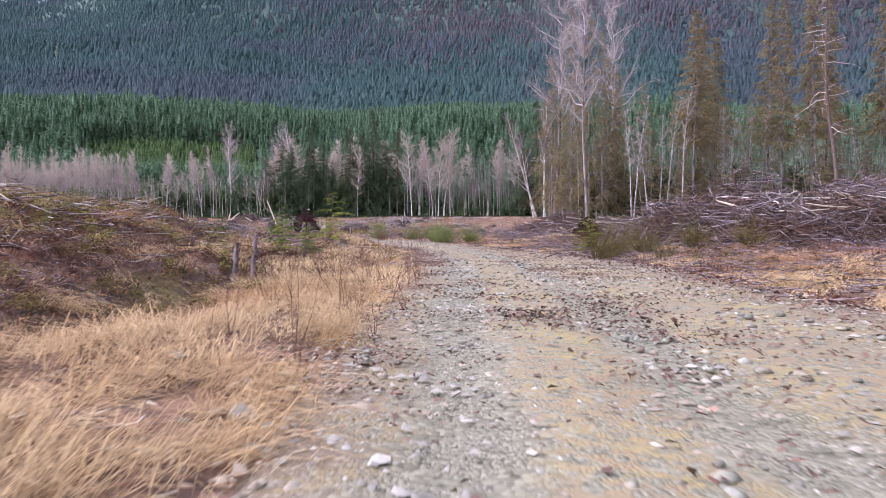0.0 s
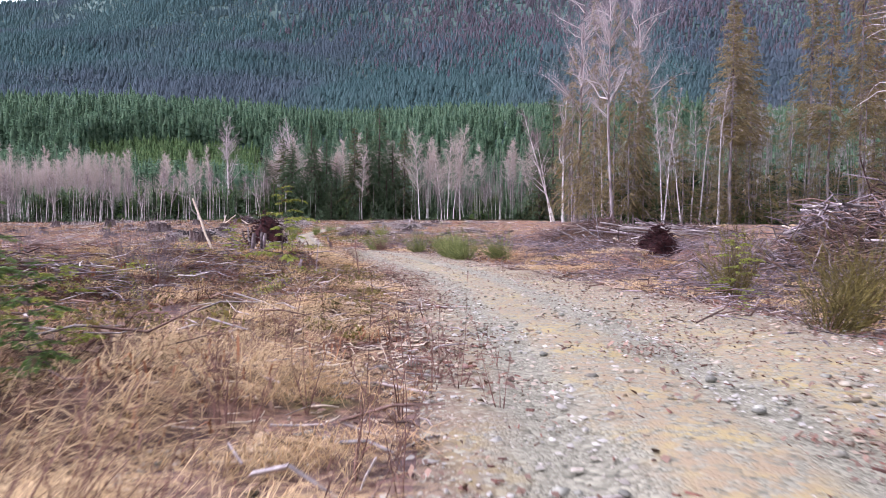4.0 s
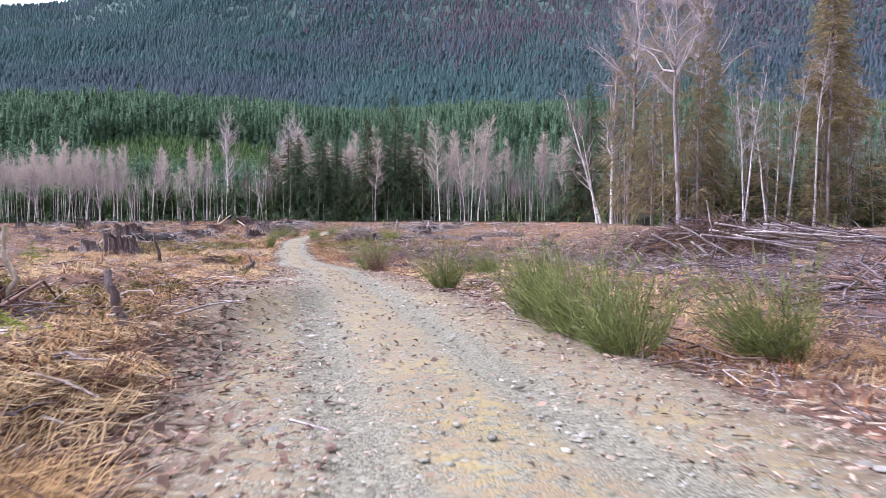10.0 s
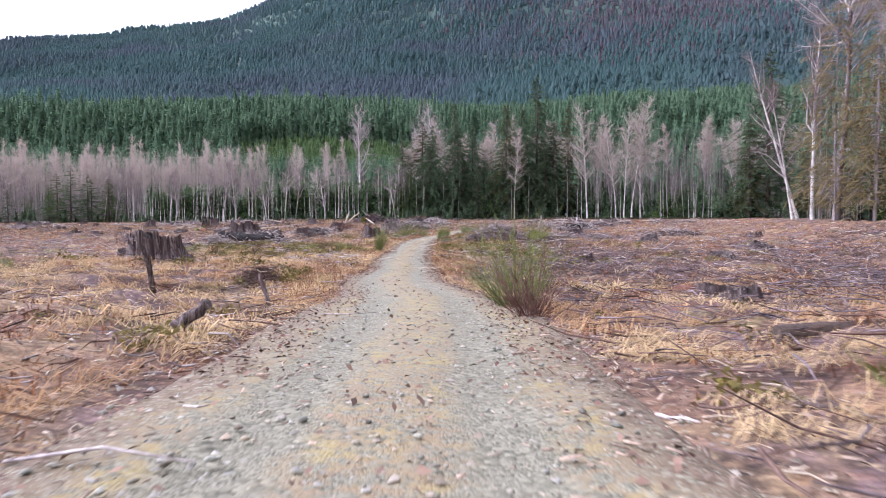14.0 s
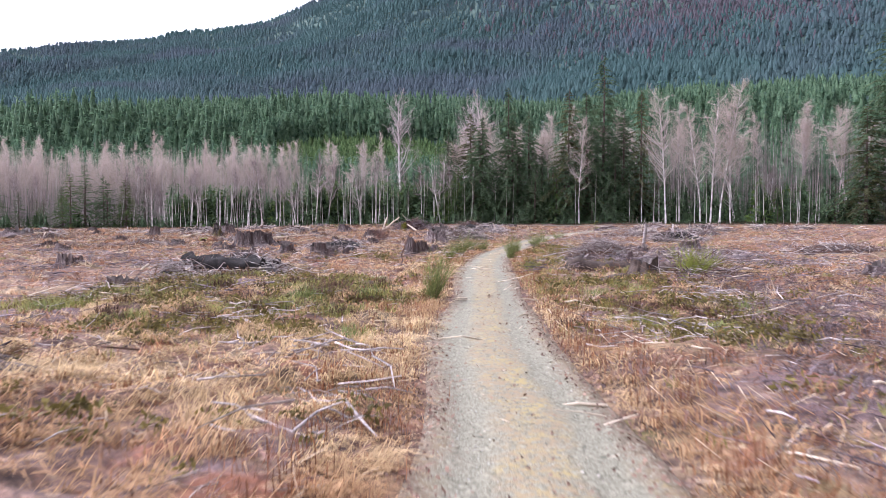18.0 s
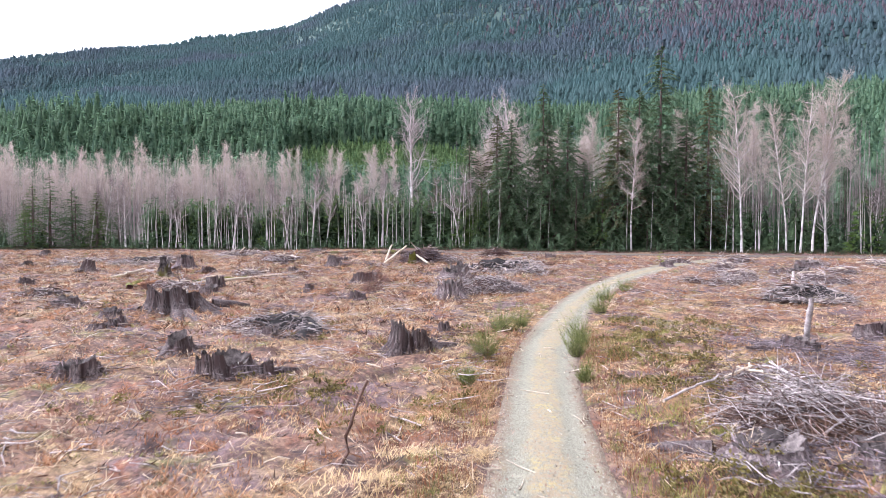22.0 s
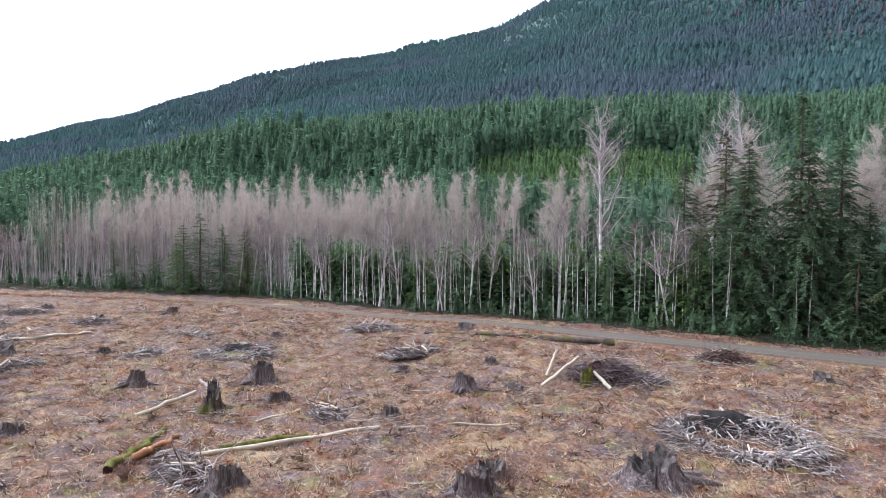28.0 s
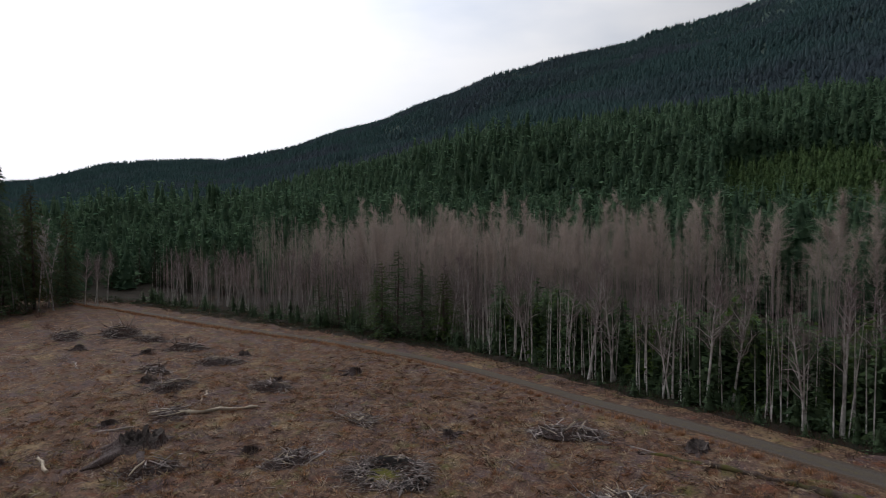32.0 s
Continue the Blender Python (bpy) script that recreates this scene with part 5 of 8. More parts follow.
log(-63.4, 188.1, -75.5, 184.8, 0.3, "long dark mossy fallen trunk beside the forest road", M_MOSSLOG, M_LOG, bend=0.014)
log(-70, 186.2, -81, 185.2, 0.14, "thin grey fallen pole", M_SLASH, bend=0.01)
log(-63.2, 145.0, -56.5, 155.0, 0.16, "long pale mossy fallen pole", M_PALE, bend=0.015)
log(-62.5, 146.8, -59.5, 151.4, 0.22, "short log covered with green moss", M_MOSS, M_LOG)
log(-64.5, 140.8, -68.6, 147.0, 0.26, "thick moss-covered broken log", M_MOSS, M_ROT)
log(-65.3, 142.5, -66.9, 146.9, 0.22, "split orange-brown broken log", M_SPLIT, M_PALE)
log(-73.0, 147.4, -73.6, 152.8, 0.17, "pale barkless pole leaning on a mossy stump", M_PALE, up=(0, 0.5))
ROOTS = "pale crooked root wood of one upturned stump"
log(-53.5, 173.0, -53.5, 175.0, 0.15, ROOTS, M_PALE, up=(0, 1.98), bend=0.012)
log(-52.5, 170.2, -50.8, 173.4, 0.14, ROOTS, M_PALE, up=(0, 2.10), bend=0.014)
log(-47.6, 172.6, -49.5, 173.6, 0.15, ROOTS, M_PALE, up=(0, 0.96), bend=0.012)
log(-55.7, 155.8, -49.8, 161.2, 0.09, "thin pale fallen pole in the grass", M_PALE)
log(-60.3, 154.9, -57.6, 156.4, 0.06, "thin pale fallen pole in the grass", M_SLASH)
for i in range(10):
    x, y, a = -150 + 9.5 * i, 150 + 14 * math.sin(i * 2.4), i * 1.9
    log(x, y, x + 5 * math.cos(a), y + 3.4 * math.sin(a), 0.1 + 0.03 * (i % 3), "pale weathered log lying in the clearcut", M_PALE if i % 2 else M_SLASH, bend=0.02)
log(-115.4, 153.2, -110.5, 163.5, 0.22, "long pale fallen log in the clearcut", M_PALE)
log(-25.1, 87.3, -22.9, 87.6, 0.09, "short pale pole in the dry grass", M_PALE, lift=0.1)
log(-37.4, 98.2, -37.2, 98.6, 0.07, "pale slab of wood standing out of a heap", M_PALE, up=(0.1, 0.59), bend=0.006)
log(-15.3, 104.2, -11.0, 103.9, 0.5, "thick dark rotten log beside the track", M_LOG, M_LOG, lift=-0.16, bend=0.02, sides=14)
log(-10.9, 103.6, -8.3, 104.4, 0.42, "short dark rotten log beside the track", M_LOG, M_LOG, lift=-0.12, bend=0.03)
log(-33.6, 95.9, -31.6, 95.6, 0.13, "short slab covered with bright green moss", M_MOSS, M_LOG)
log(-18.2, 114.2, -16.4, 117.4, 0.05, "grey pole sticking out of a brush heap", M_SLASH, up=(0.2, 0.5))
log(-11.9, 128.6, -11.7, 128.5, 0.16, "broken grey standing snag", M_SLASH, M_CUT, up=(0, 2.2), name="snag", bend=0.01)
log(-9.0, 154.0, -8.9, 153.9, 0.15, "broken grey standing snag", M_SLASH, M_CUT, up=(0, 1.6), name="snag", bend=0.01)
log(-25.6, 106.2, -25.0, 106.6, 0.05, "thin dark leaning pole", M_SLASHD, up=(0, 1.9), name="snag")
log(-16.05, 64.8, -16.25, 64.3, 0.085, "dark leaning broken post in the clearcut", M_STUMP, M_CUT, up=(-0.1, 2.1), name="snag", bend=0.015)
log(-10.2, 60.1, -10.5, 60.3, 0.05, "short leaning broken post in the dry grass", M_STUMP, M_CUT, up=(0, 0.6), name="snag")
log(-9.3, 55.8, -8.9, 56.0, 0.09, "short splintered grey block of wood", M_STUMP, M_CUT, up=(0, 0.4))
for x, y, h, r in ((-3.55, 11.6, 0.75, 0.05), (-3.25, 11.7, 0.8, 0.047), (-2.9, 14.0, 0.5, 0.035), (-7.1, 34.9, 0.95, 0.075), (-6.95, 35.4, 0.95, 0.07), (-7.0, 35.9, 0.9, 0.08), (-6.6, 35.5, 0.4, 0.075), (-4.95, 32.4, 0.32, 0.06)):
    log(x, y, x + 0.08, y + 0.1, r, "grey barkless broken stub standing in the grass", M_SLASHP, M_CUT, up=(-0.1, h), name="snag", bend=0.02)
log(-7.6, 32.6, -8.35, 33.0, 0.04, "white leaning dead snag without bark", M_PALE, up=(0, 1.75), name="snag", bend=0.01)
log(-5.0, 39.4, -5.35, 39.7, 0.055, "short dark leaning post in the grass", M_STUMP, M_CUT, up=(-0.1, 0.55), name="snag")
log(-2.72, 29.7, -2.85, 29.5, 0.016, "thin bare dead stem standing in the verge", M_STEM, M_STEM, up=(-0.1, 1.3), name="snag", bend=0.012)
log(-4.25, 31.6, -4.3, 32.2, 0.016, "grey leaning dead stem in the ditch", M_SLASHP, M_CUT, up=(-0.1, 1.1), name="snag", bend=0.012)
log(-5.5, 30.4, -4.1, 30.1, 0.06, "dark broken log lying in the ditch", M_LOG, M_PALE, bend=0.02)
log(-6.8, 32.8, -10.4, 34.0, 0.018, "thin grey arching dead branch", M_SLASH, up=(0.6, 2.4), name="branch", bend=0.05)

log(-5.62, 38.4, -4.66, 38.2, 0.06, "grey fallen pole lying in the grass", M_SLASH)
log(-1.9, 57.0, -0.2, 57.4, 0.14, "dark rotten log in the slash", M_LOG, M_LOG, bend=0.02)
stump(-1.1, 64.0, 1.1, 0.6, 395, GREY_STUMP)
stump(3.3, 77.2, 1.2, 0.6, 396, GREY_STUMP)
stump(-4.4, 80.5, 1.0, 0.5, 397, GREY_STUMP)
# wood lying on and beside the track
ON_TRACK = "branches lying along the track"
BITS = [(1.5, 35.2, 3.4, 36.6, 0.07), (1.2, 36.0, 1.5, 33.2, 0.05), (0.5, 37.7, 1.2, 36.6, 0.04), (-2.6, 48.7, -1.1, 49.4, 0.045), (-2.2, 49.4, -0.6, 49.9, 0.05), (-1.9, 49.9, -1.0, 51.0, 0.06), (-2.4, 48.5, -1.4, 48.3, 0.03), (-1.5, 49.0, -0.2, 49.2, 0.035), (-2.5, 49.2, -1.6, 50.2, 0.03), (-2.0, 48.3, -1.8, 47.4, 0.04), (-5.6, 45.9, -5.0, 47.6, 0.04), (-1.5, 26.2, -1.2, 25.2, 0.04), (-1.0, 24.9, -1.2, 22.6, 0.035), (-0.9, 29.2, -0.2, 28.7, 0.035), (2.4, 28.4, 2.9, 31.0, 0.04), (2.6, 31.5, 4.2, 32.6, 0.05), (-2.4, 23.6, -1.3, 23.9, 0.03)]
BITS += [(-3.54, 37.0, -2.81, 37.0, 0.045), (-3.0, 37.0, -2.75, 37.4, 0.025), (0.52, 37.6, 1.3, 37.1, 0.05), (-5.34, 44.05, -4.91, 45.6, 0.05), (-2.46, 53.7, -2.1, 53.4, 0.045), (-3.5, 53.5, -3.2, 53.3, 0.03), (-2.9, 55.8, -2.5, 56.4, 0.035), (-1.1, 3.7, -0.6, 3.75, 0.03)]
BITS += [(-4.7, 29.3, -5.2, 30.2, 0.04), (-6.4, 31.1, -4.9, 28.3, 0.06), (-4.6, 24.6, -6.6, 26.6, 0.05), (-0.7, 3.2, 0.4, 3.4, 0.03), (0.2, 4.6, 0.9, 4.9, 0.035), (-9.0, 68.8, -8.3, 68.3, 0.04), (-8.7, 66.6, -7.7, 66.9, 0.035), (3.1, 25.0, 4.6, 25.9, 0.06), (0.4, 9.3, 1.0, 8.9, 0.03), (-6.0, 50.4, -5.6, 51.2, 0.03)]
for i, (x0, y0, x1, y1, r) in enumerate(BITS):
    log(x0, y0, x1, y1, r * 0.65, "pale broken branch without bark" if i % 3 else "dark broken branch with bark lying on gravel", M_LOG if i % 3 == 0 else M_SLASH, M_PALE, name="branch", group=ON_TRACK, bend=0.06, sides=7)


def tangle(r, n, rx, ry, h, lo=0.5, hi=2.6, thick=0.03, ring=None, out=1.0):
    """Bent sticks lying over a dome or a ring: points and quads."""
    a = r.uniform(0, 6.28, n)
    q = np.sqrt(r.uniform(0.0, 1, n)) * out if ring is None else r.normal(ring, 0.16, n)
    hz = np.maximum(1 - q**2, 0.02) * (0.82 + 0.3 * noise2(np.cos(a) * q * rx / 0.8, np.sin(a) * q * ry / 0.8, n % 97)) if ring is None else np.exp(-(((q - ring) / 0.28) ** 2)) * (0.62 + 0.42 * np.sin(a))
    p = np.stack([np.cos(a) * q * rx, np.sin(a) * q * ry, hz * h * (r.uniform(0.72, 1.12, n) if ring is None else r.uniform(0.3, 1.1, n) * (0.75 + 0.4 * noise2(2 * np.cos(a), 2 * np.sin(a), n % 89)))], -1)
    d = r.normal(size=(n, 3)) * np.array([1, 1, 0.35])
    d = unit(d - np.stack([np.cos(a), np.sin(a), 0 * a], -1) * 0.25) if ring is None else unit(d * 0.55 + np.stack([np.cos(a), np.sin(a), 0.12 + 0 * a], -1) * r.choice([-1, 1, 1], n)[:, None] * 0.8 + np.stack([-np.sin(a), np.cos(a), 0 * a], -1) * r.uniform(-1, 1, n)[:, None])
    ln = r.uniform(lo, hi, n)[:, None] * r.uniform(0.4, 1.0, (n, 1))
    m = p + d * ln * 0.5 + r.normal(size=(n, 3)) * 0.09 * ln
    e = p + d * ln + r.normal(size=(n, 3)) * 0.12 * ln - np.array([0, 0, 0.12]) * ln
    s = p - d * ln * 0.2
    rad = thick * r.uniform(0.35, 1.6, n) ** 1.5
    v1, f1 = tubes(s, m, rad, rad * 0.8, 3)
    v2, f2 = tubes(m, e, rad * 0.8, rad * 0.3, 3)
    v, f = join((v1, f1), (v2, f2))
    v[:, 2] = np.maximum(v[:, 2], -0.1)
    return v, np.concatenate(f)


def heap(x, y, rx, ry, h, n, label, turn=0, seed=0, core=None, dark=0.35, logs=4, thick=0.03, hollow=False, hi=2.6, moss=False, pale=5, purple=False, brush=None):
    """A slash pile: an earthy core, a tangle of dark and of grey sticks, and some thick pieces."""
    r = np.random.RandomState(500 + seed)
    if thick == 0.03 and x > -60:
        thick, n = 0.019, int(n * 1.7)
    ob = thing("slash_pile", label, "brush pile", "slash piles", place(x, y, turn))
    if hollow:
        dark, logs, pale = min(dark, 0.22), logs + 12, 3
    nu, nv = 26, 8
    u, w = np.meshgrid(np.arange(nu) * 2 * np.pi / nu, np.linspace(0.0, 1.0, nv))
    if hollow:
        q = 0.02 + 1.03 * w
        z = h * 0.8 * np.exp(-(((q - 0.74) / 0.2) ** 2)) * (0.5 + 0.5 * np.sin(u)) - 0.02
    else:
        q = 1.05 * w
        z = h * 0.66 * np.maximum(1 - q**2, -0.05) - 0.08
    v = np.stack([np.cos(u) * q * rx, np.sin(u) * q * ry, z], -1).reshape(-1, 3)
    v = lumpy(lumpy(v, r, 0.22 * h, 2.2), r, 0.16 * min(h, 1.2), 6.0)
    k = np.arange(nu * nv).reshape(nv, nu)
    f = np.stack([k[:-1], np.roll(k[:-1], -1, 1), np.roll(k[1:], -1, 1), k[1:]], -1).reshape(-1, 4)
    part("core", v, f[:, ::-1], core or M_MOUND, ob, smooth=True)
    ring = 0.76 if hollow else None
    hi = min(hi, 0.85 * min(rx, ry)) if hollow else hi
    v, f = tangle(r, int(n * dark * 2), rx, ry, h * 0.9, thick=thick, ring=ring, hi=hi)
    tagged(part("dark_brushwood", v, f, brush or M_SLASHD, ob), kind="stuff")
    v, f = tangle(r, int(n * (1 - dark) * 1.6), rx, ry, h, thick=thick, ring=ring, out=1.18, hi=hi)
    tagged(part("grey_brushwood", v, f, brush or (M_SLASHP if h > 2 or purple else M_SLASH), ob), kind="stuff")
    for i in range(logs):
        a, q = r.uniform(0, 6.28), (ring or r.uniform(0.1, 0.75))
        p = np.array([np.cos(a) * q * rx, np.sin(a) * q * ry, h * (1 - q**2) * 0.85 + 0.08 if not hollow else h * 0.6 * (0.62 + 0.42 * np.sin(a)) + 0.05])
        d = unit(r.normal(size=3) * np.array([1, 1, 0.25]))
        ln, rd = r.uniform(0.8, 1.6) * hi * 0.5, r.uniform(1.5, 2.6) * thick
        pts = np.array([p - d * ln / 2, p + d * 0.05 * ln + r.normal(size=3) * 0.05, p + d * ln / 2])
        v, f = tubes(pts[:-1], pts[1:], [rd, rd * 0.9], [rd * 0.9, rd * 0.6], 7)
        part("branch", v, f, M_PALE if i % pale == 0 else M_SLASH, ob, smooth=True)
    if moss:
        t = np.arange(18) * 2 * np.pi / 18
        v = lumpy(np.concatenate([np.stack([np.cos(t) * rx * 0.5, np.sin(t) * ry * 0.5, 0 * t + 0.08], -1), [[0, 0, 0.12]]]), r, 0.1, 2)
        part("moss_bed", v, np.stack([np.arange(18), (np.arange(18) + 1) % 18, np.full(18, 18)], -1), M_MOSS, ob, "bright green moss in the hollow")
    return ob


GREY_HEAP = "heap of grey tangled branches and roots"
heap(13.4, 28.6, 6.4, 5.4, 2.6, 4300, "big heap of purplish-grey tangled logging slash", 10, 1, M_UNDER, logs=40, thick=0.018, hi=2.4, dark=0.55, pale=6)
heap(9.4, 28.4, 2.4, 2.2, 2.5, 1700, "tangled slash at the foot of the big heap", 30, 30, M_UNDER, logs=22, pale=6, thick=0.016, hi=2.0, dark=0.55)
heap(16.6, 28.4, 3.0, 2.6, 3.1, 1700, "high tangle of slash on the big heap", 70, 31, M_UNDER, logs=22, pale=6, thick=0.016, hi=2.4, dark=0.55)
heap(22.0, 33.0, 8.0, 6.0, 3.0, 1200, "big heap of purplish-grey tangled logging slash", 40, 2, logs=8, thick=0.03, hi=2.8, dark=0.5)
heap(13.4, 77.5, 6.0, 3.4, 2.5, 2000, "wide heap of purplish-grey poles and branches before the trees", 15, 3, M_UNDER, logs=8, thick=0.020, hi=2.8, dark=0.6, purple=True, pale=4)
for i, (x0, y0, x1, y1, rd, za, zb) in enumerate([(9.4, 75.0, 13.4, 72.6, 0.055, 1.7, 0.1), (11.2, 75.2, 15.2, 72.6, 0.055, 2.2, 0.1), (11.6, 74.4, 13.4, 71.6, 0.065, 1.5, 0.0), (13.2, 75.4, 13.0, 76.0, 0.05, 1.6, 3.6), (8.6, 74.6, 10.0, 72.4, 0.055, 0.8, 0.0)]):
    log(x0, y0, x1, y1, rd, "bleached barkless log leaning on the pole heap", M_SLASH, M_SLASH, bend=0.012, up=(za, zb))
g = np.random.RandomState(77)
for i in range(22):
    x0, y0, ln, an = g.uniform(11, 18), g.uniform(74.0, 79), g.uniform(4, 10), g.normal() * 0.14 - 0.06
    z0 = g.uniform(1.2, 2.5)
    log(x0, y0, x0 + ln * math.cos(an), y0 + ln * math.sin(an), g.uniform(0.035, 0.085), "long grey pole lying across the heap", (M_SLASHP, M_SLASH, M_SLASH, M_SLASHD)[i % 4], M_SLASH, bend=0.02, up=(z0, z0 * g.uniform(0.1, 0.7)), sides=6)
heap(23.0, 84.0, 7.0, 2.6, 0.9, 520, "low row of purplish-grey slash before the trees", 20, 4, M_UNDER, logs=8, thick=0.035, hi=4.0, dark=0.55, purple=True)
heap(8.0, 63.0, 4.0, 2.0, 0.6, 320, "low heap of purplish-grey branches", 5, 5, M_UNDER, logs=6, dark=0.55, purple=True)
heap(7.9, 46.5, 2.6, 2.0, 0.5, 260, "low heap of purplish-grey branches", 50, 6, M_UNDER, logs=4, dark=0.55, purple=True)
heap(-38.6, 124.0, 3.3, 1.8, 1.1, 420, GREY_HEAP, -10, 7, M_CHAR, hollow=True)
heap(-33.0, 147.2, 3.6, 2.4, 1.3, 480, GREY_HEAP, 12, 8)
heap(-14.2, 112.6, 2.3, 1.5, 1.4, 1300, "domed brush heap with long pale curved branches", -20, 9, M_UNDER, logs=3, hi=2.8, thick=0.013, dark=0.5)
heap(-32.0, 97.6, 3.3, 1.9, 1.1, 380, "charred stump heap with pale slabs of wood", 10, 10, M_CHAR, hollow=True, logs=8)
heap(-8.6, 149.0, 3.2, 2.6, 1.3, 420, "heap of black charred stumps and grey branches", 20, 11, M_CHAR, hollow=True)
# the black core colours in the shade of the ring's hollow
heap(-36.6, 165.5, 5.0, 3.2, 1.7, 1150, "ring of grey branches round a dark hollow", -14, 12, M_CHAR, hollow=True, logs=30, thick=0.032, dark=0.25, pale=3)
heap(-84.6, 165.0, 3.8, 3.0, 1.2, 900, "ring of grey branches round a mossy hollow", 10, 13, M_CHAR, hollow=True, moss=True, logs=18, thick=0.03, dark=0.25, pale=3)
heap(-49.2, 175.6, 3.4, 1.9, 2.3, 620, "upturned root mass with brown and grey roots", 20, 14, M_ROT, logs=10)
heap(-46.5, 176.5, 2.2, 1.2, 0.8, 200, GREY_HEAP, 30, 15)
heap(-42.6, 188.0, 2.6, 1.3, 1.0, 200, "dark rotten log heap beside the forest road", 5, 16, M_ROT, dark=0.7)
heap(-171, 160, 4.4, 3.0, 1.8, 300, GREY_HEAP, 0, 17, thick=0.05, hi=3.5)
heap(-150, 166, 3.0, 2.0, 1.0, 220, GREY_HEAP, 60, 18, thick=0.05)
heap(-118, 168, 3.2, 1.8, 1.0, 240, GREY_HEAP, 20, 19, thick=0.04)
heap(-9.0, 100.5, 2.0, 1.2, 0.6, 150, "low brown brush heap beside the track", 40, 20, dark=0.6)
heap(-5.0, 122.0, 3.4, 1.6, 0.7, 260, GREY_HEAP, 15, 21)
heap(-61.5, 143.5, 3.2, 1.4, 0.6, 200, "low heap of mossy wood and branches", -20, 22)
heap(-68, 135, 2.4, 1.3, 0.7, 180, GREY_HEAP, 50, 23)
heap(-98, 150, 3.2, 1.8, 0.9, 220, GREY_HEAP, 80, 24, thick=0.04)
heap(-136, 158, 3.0, 1.8, 0.9, 220, GREY_HEAP, 10, 25, thick=0.05)
heap(-15.0, 68.6, 0.8, 0.6, 0.55, 480, "small dark twiggy brush clump", 0, 26, M_ROT, dark=0.8, logs=1, hi=0.8, thick=0.008)
heap(-16.8, 159.5, 1.2, 0.8, 0.9, 90, "dark root stump with brush at the track's bend", 0, 27, M_ROT, dark=0.7, logs=1)
heap(-13.0, 160, 2.4, 1.4, 0.8, 200, GREY_HEAP, 30, 28)
heap(3.0, 130, 4.0, 2.0, 0.9, 260, GREY_HEAP, 10, 29)


for i, (x, y, w, h, n) in enumerate([(-174, 152, 4.5, 1.2, 220), (-162, 163, 3.6, 1.1, 200), (-137, 167, 4.0, 1.2, 240), (-126, 158, 3.2, 0.8, 180), (-114, 155, 3.6, 0.6, 160), (-100, 171, 3.0, 0.5, 130), (-83, 184, 3.4, 0.6, 160), (-70, 175, 3.0, 0.6, 150), (-93, 160, 2.8, 0.5, 130), (-62, 156, 2.4, 0.5, 110), (-14.6, 119, 2.0, 0.7, 160), (-10, 116, 3.0, 0.7, 200), (-13.2, 173, 2.6, 0.8, 160), (-12, 166, 3.0, 0.8, 180), (-6, 162, 3.4, 0.9, 200), (-18, 183, 2.6, 0.8, 150), (-11, 184, 3.0, 0.9, 170), (-3, 183, 2.6, 0.8, 150), (4, 184, 3.0, 0.9, 160), (9, 178, 3.0, 0.8, 160), (-2, 172, 2.6, 0.9, 160)]):
    heap(x, y, w, w * 0.55, h, n, "low heap of pale and grey slash", 37 * i, 40 + i, thick=0.035 if x < -60 else 0.018, logs=10, hi=3.0 if x < -60 else 2.4, dark=0.3, pale=2)


heap(-8.0, 40.2, 0.9, 0.85, 1.7, 200, "dark red rotten stump crumbling into fibrous wood", 20, 33, M_ROT, dark=0.7, logs=1, thick=0.016, hi=0.35, brush=M_ROT)
heap(-7.5, 39.2, 1.4, 0.7, 0.3, 200, "rotten roots and bark beside a red stump", 20, 36, M_ROT, dark=0.8, logs=4, thick=0.014, hi=1.1)
for i, (x, y, h, rd) in enumerate([(-7.25, 40.35, 0.75, 0.05), (-7.16, 40.5, 0.55, 0.06), (-7.3, 40.1, 0.5, 0.045), (-7.1, 40.75, 0.85, 0.045), (-8.5, 39.6, 0.7, 0.05)]):
    log(x, y, x - 0.12, y + 0.08, rd, "splintered grey stave of a rotten stump", (M_PALE, M_SLASH, M_SLASH)[i % 3], M_CUT, up=(-0.08, h), name="snag", bend=0.02, sides=6)
heap(8.7, 41.8, 1.0, 0.85, 1.5, 300, "upturned dark red root mass in the slash", 60, 34, M_ROT, dark=0.7, logs=2, thick=0.016, hi=0.5, brush=M_ROT)
stump(19.0, 68.5, 1.1, 0.75, 702, "small dark rotten stump in the slash", M_LOG, 0.4)


